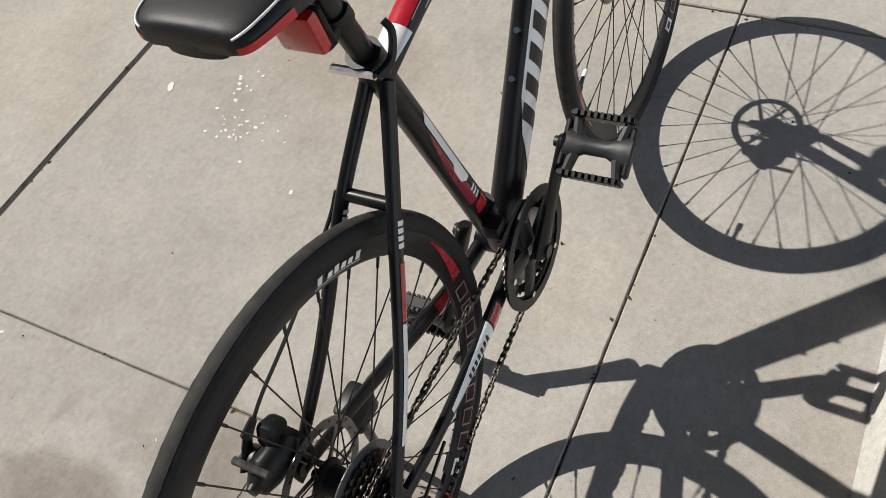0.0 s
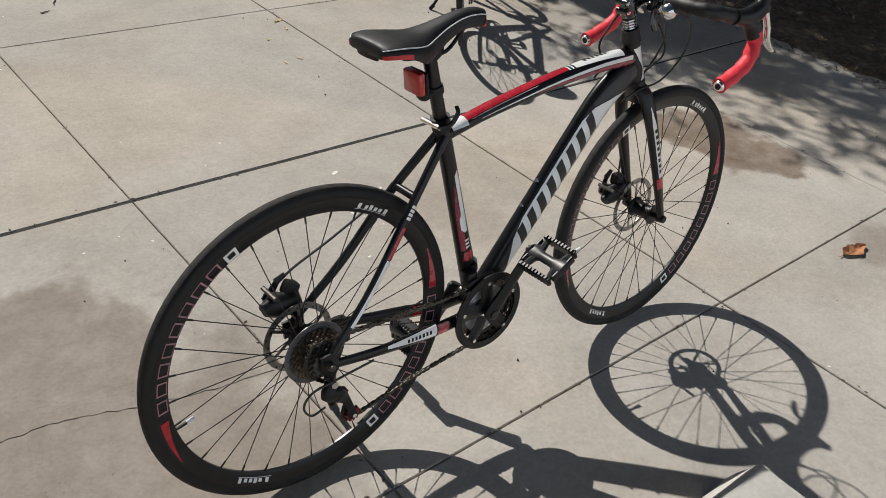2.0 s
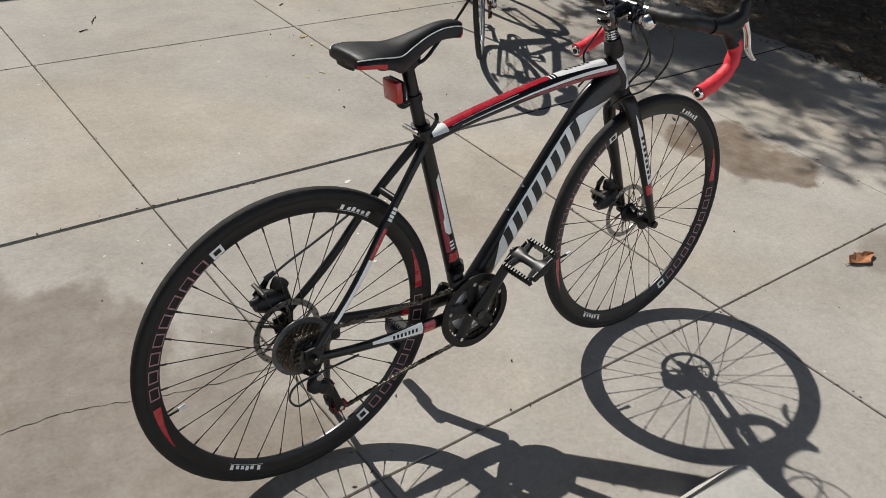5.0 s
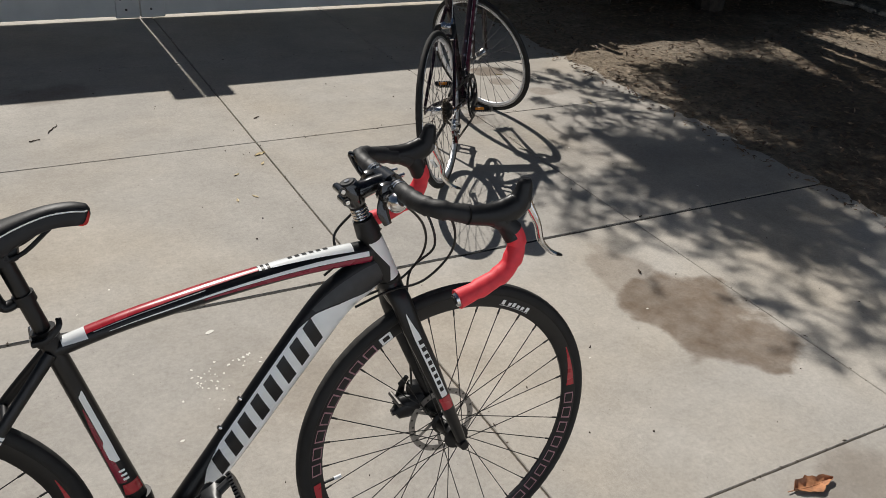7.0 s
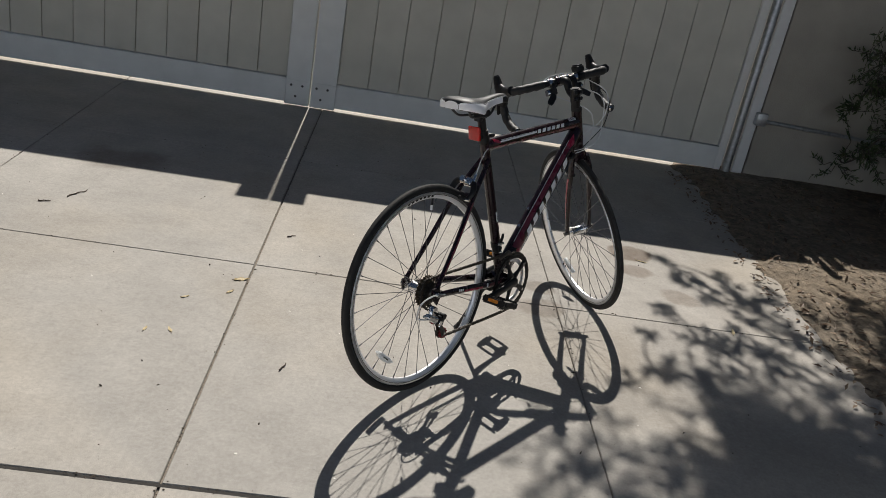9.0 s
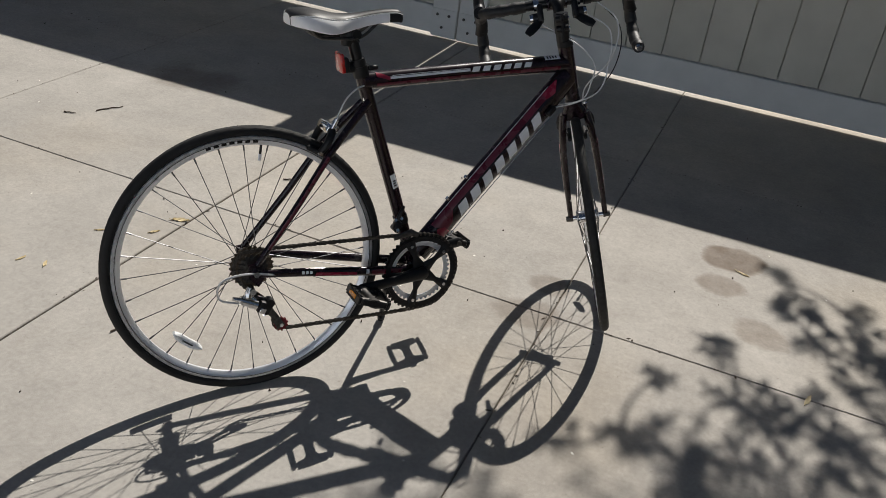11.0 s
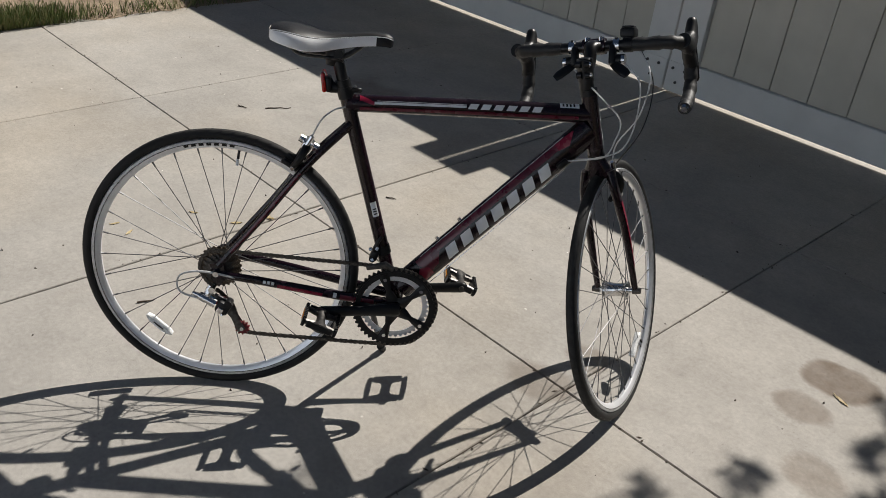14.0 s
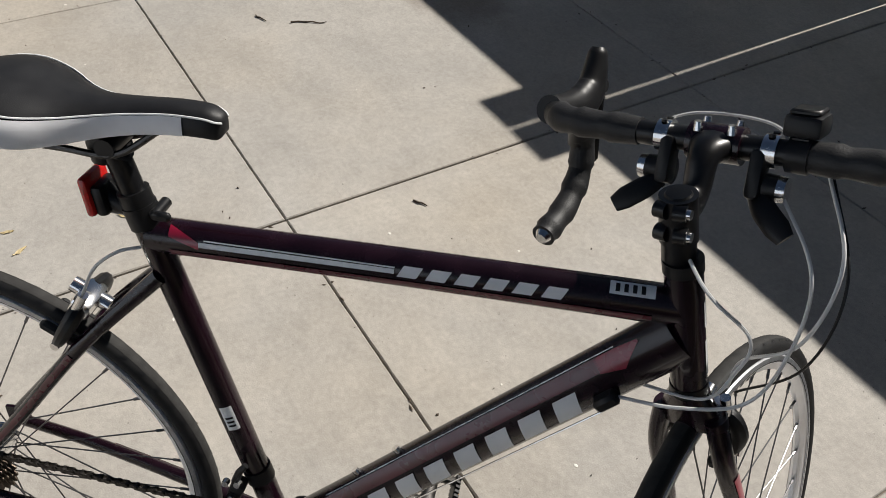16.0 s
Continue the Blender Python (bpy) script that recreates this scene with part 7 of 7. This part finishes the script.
def scatter():
    """Crumbs, seed husks and paint spots, too small to pick apart."""
    rng = random.Random(9)
    b = bmesh.new()
    for _ in range(230):
        x, y = rng.uniform(-2.1, 2.2), rng.uniform(-2.7, 3.3)
        s = rng.choice((0.0014, 0.0018, 0.0025, 0.0025, 0.0036))
        m = Matrix.Translation((x, y, s * 0.4)) @ Euler((rng.random() * 3, rng.random() * 3, rng.random() * 3)).to_matrix().to_4x4() @ Matrix.Diagonal((s * rng.uniform(1, 2.4), s, s * 0.6, 1))
        r = [b.verts.new(m @ v) for v in (V(1, 0, 0), V(-1, 0, 0), V(0, 1, 0), V(0, -1, 0), V(0, 0, 1), V(0, 0, -1))]
        for f in ((0, 2, 4), (2, 1, 4), (1, 3, 4), (3, 0, 4), (2, 0, 5), (1, 2, 5), (3, 1, 5), (0, 3, 5)):
            b.faces.new([r[i] for i in f])
    # crumbs caught along the joints
    for _ in range(420):
        if rng.random() < 0.5:
            x, y = rng.choice(XS[1:4]) + rng.gauss(0, 0.007), rng.uniform(-2.7, 3.3)
        else:
            x, y = rng.uniform(-2.2, 2.2), rng.choice((0.0, 0.0, 1.338, -1.371, 2.68)) + rng.gauss(0, 0.007)
        s = rng.choice((0.0014, 0.0018, 0.0024, 0.0034))
        m = Matrix.Translation((x, y, s * 0.4)) @ Euler((0, 0, rng.random() * 3)).to_matrix().to_4x4() @ Matrix.Diagonal((s * rng.uniform(1, 3), s, s * 0.6, 1))
        r = [b.verts.new(m @ v) for v in (V(1, 0, 0), V(-1, 0, 0), V(0, 1, 0), V(0, -1, 0), V(0, 0, 1), V(0, 0, -1))]
        for f in ((0, 2, 4), (2, 1, 4), (1, 3, 4), (3, 0, 4), (2, 0, 5), (1, 2, 5), (3, 1, 5), (0, 3, 5)):
            b.faces.new([r[i] for i in f])
    tagged(part("grit", b, M_TWIG, sharp=10), "dark crumbs and husks strewn over the concrete", "grit", kind="stuff")
    b = bmesh.new()

    def blot(x, y, s, el=1.0, tn=0.0):
        n = 9
        c = b.verts.new((x, y, 0.0016))
        ring = []
        for i in range(n):
            a = 2 * math.pi * i / n
            r = s * rng.uniform(0.6, 1.15)
            p, q = r * el * math.cos(a), r * math.sin(a)
            ring.append(b.verts.new((x + p * math.cos(tn) - q * math.sin(tn), y + p * math.sin(tn) + q * math.cos(tn), 0.0008)))
        for i in range(n):
            b.faces.new((c, ring[i], ring[(i + 1) % n]))

    blot(-0.607, -0.155, 0.011, 1.7, 0.4)
    for _ in range(34):
        blot(-0.66 + rng.gauss(0, 0.035), -0.40 + rng.gauss(0, 0.055), rng.uniform(0.0012, 0.0042), rng.uniform(1, 2), rng.random() * 3)
    for _ in range(14):
        blot(-0.56 + rng.gauss(0, 0.03), -0.32 + rng.gauss(0, 0.03), rng.uniform(0.002, 0.005), 1.4, rng.random() * 3)
    for _ in range(70):
        blot(rng.uniform(-2.1, 2.2), rng.uniform(-2.7, 2.2), rng.uniform(0.0015, 0.0045), rng.uniform(1, 2), rng.random() * 3)
    tagged(part("paint_spots", b, M_CHALK), "white specks and a splash dried on the concrete", "stain", kind="stuff")


scatter()


def crack():
    """A hairline crack that wanders over one slab, its lips a little proud."""
    rng = random.Random(14)
    line = curve([V(x, y, 0.0) for x, y in [(-2.006, -0.782), (-1.899, -0.786), (-1.794, -0.792), (-1.696, -0.819), (-1.596, -0.853), (-1.451, -0.883), (-1.294, -0.904)]], 9)
    b = bmesh.new()
    prev = None
    for i, p in enumerate(line):
        d = (line[min(i + 1, len(line) - 1)] - line[max(i - 1, 0)]).normalized()
        n = V(-d.y, d.x, 0)
        q = p + n * (0.006 * noise.noise(V(i * 0.45, 2.0, 0)) + rng.uniform(-0.0012, 0.0012))
        w = 0.0010 * rng.uniform(0.5, 1.3)
        row = [b.verts.new(q + n * (k * w) + V(0, 0, 0.0009)) for k in (-1, 1)]
        if prev:
            b.faces.new((prev[0], row[0], row[1], prev[1]))
        prev = row
    tagged(part("pavement_crack", b, M_JOINTDARK), "hairline crack in the concrete slab", "crack", kind="structure")


crack()


# ---- concrete slabs ----
def pavement():
    e = thing("pavement", "driveway of pale worn concrete slabs with sunk joints", "driveway", kind="structure")
    b = bmesh.new()
    box(b, (XS[-1] - XS[0] - 0.02, YS[-1] - YS[0] - 0.02, 0.05), pose((XS[0] + XS[-1]) / 2, (YS[0] + YS[-1]) / 2, -0.0345))
    part("joint_filling", b, M_JOINT, e)
    b = bmesh.new()
    box(b, (XS[-1] - XS[0] - 0.03, 0.013, 0.02), pose((XS[0] + XS[-1]) / 2, 0.0, -0.0130))
    part("tar_joint", b, M_JOINTDARK, e)
    rng = random.Random(2)
    for i in range(len(XS) - 1):
        for j in range(len(YS) - 1):
            gx0, gx1 = (0.0032 if XS[k] == 0.0 else 0.0013 for k in (i, i + 1))
            gy0, gy1 = (0.0068 if YS[k] == 0.0 else 0.0015 for k in (j, j + 1))
            x0, x1, y0, y1 = XS[i] + gx0, XS[i + 1] - gx1, YS[j] + gy0, YS[j + 1] - gy1
            s = bmesh.new()
            c = 0.0032
            top, n = [], 44
            edge = [(x0 + (x1 - x0) * k / n, y0) for k in range(n)] + [(x1, y0 + (y1 - y0) * k / n) for k in range(n)] + [(x1 - (x1 - x0) * k / n, y1) for k in range(n)] + [(x0, y1 - (y1 - y0) * k / n) for k in range(n)]
            cx, cy = (x0 + x1) / 2, (y0 + y1) / 2
            lo, mid, hi = [], [], []
            for x, y in edge:
                wob = 0.0010 * noise.noise(V(x * 7, y * 7, i + 3 * j)) + 0.0016 * noise.noise(V(x * 34, y * 34, i + 3 * j))
                x, y = x + math.copysign(wob, cx - x), y + math.copysign(wob, cy - y)
                lo.append(s.verts.new((x, y, -0.10)))
                mid.append(s.verts.new((x, y, -c)))
                hi.append(s.verts.new((x + math.copysign(min(c * 0.7, abs(cx - x)), cx - x), y + math.copysign(min(c * 0.7, abs(cy - y)), cy - y), 0.0)))
            m = len(edge)
            for k in range(m):
                q = (k + 1) % m
                s.faces.new((lo[k], lo[q], mid[q], mid[k]))
                s.faces.new((mid[k], mid[q], hi[q], hi[k]))
            s.faces.new(hi)
            part("slab", s, M_CONC, e, sharp=30)


pavement()
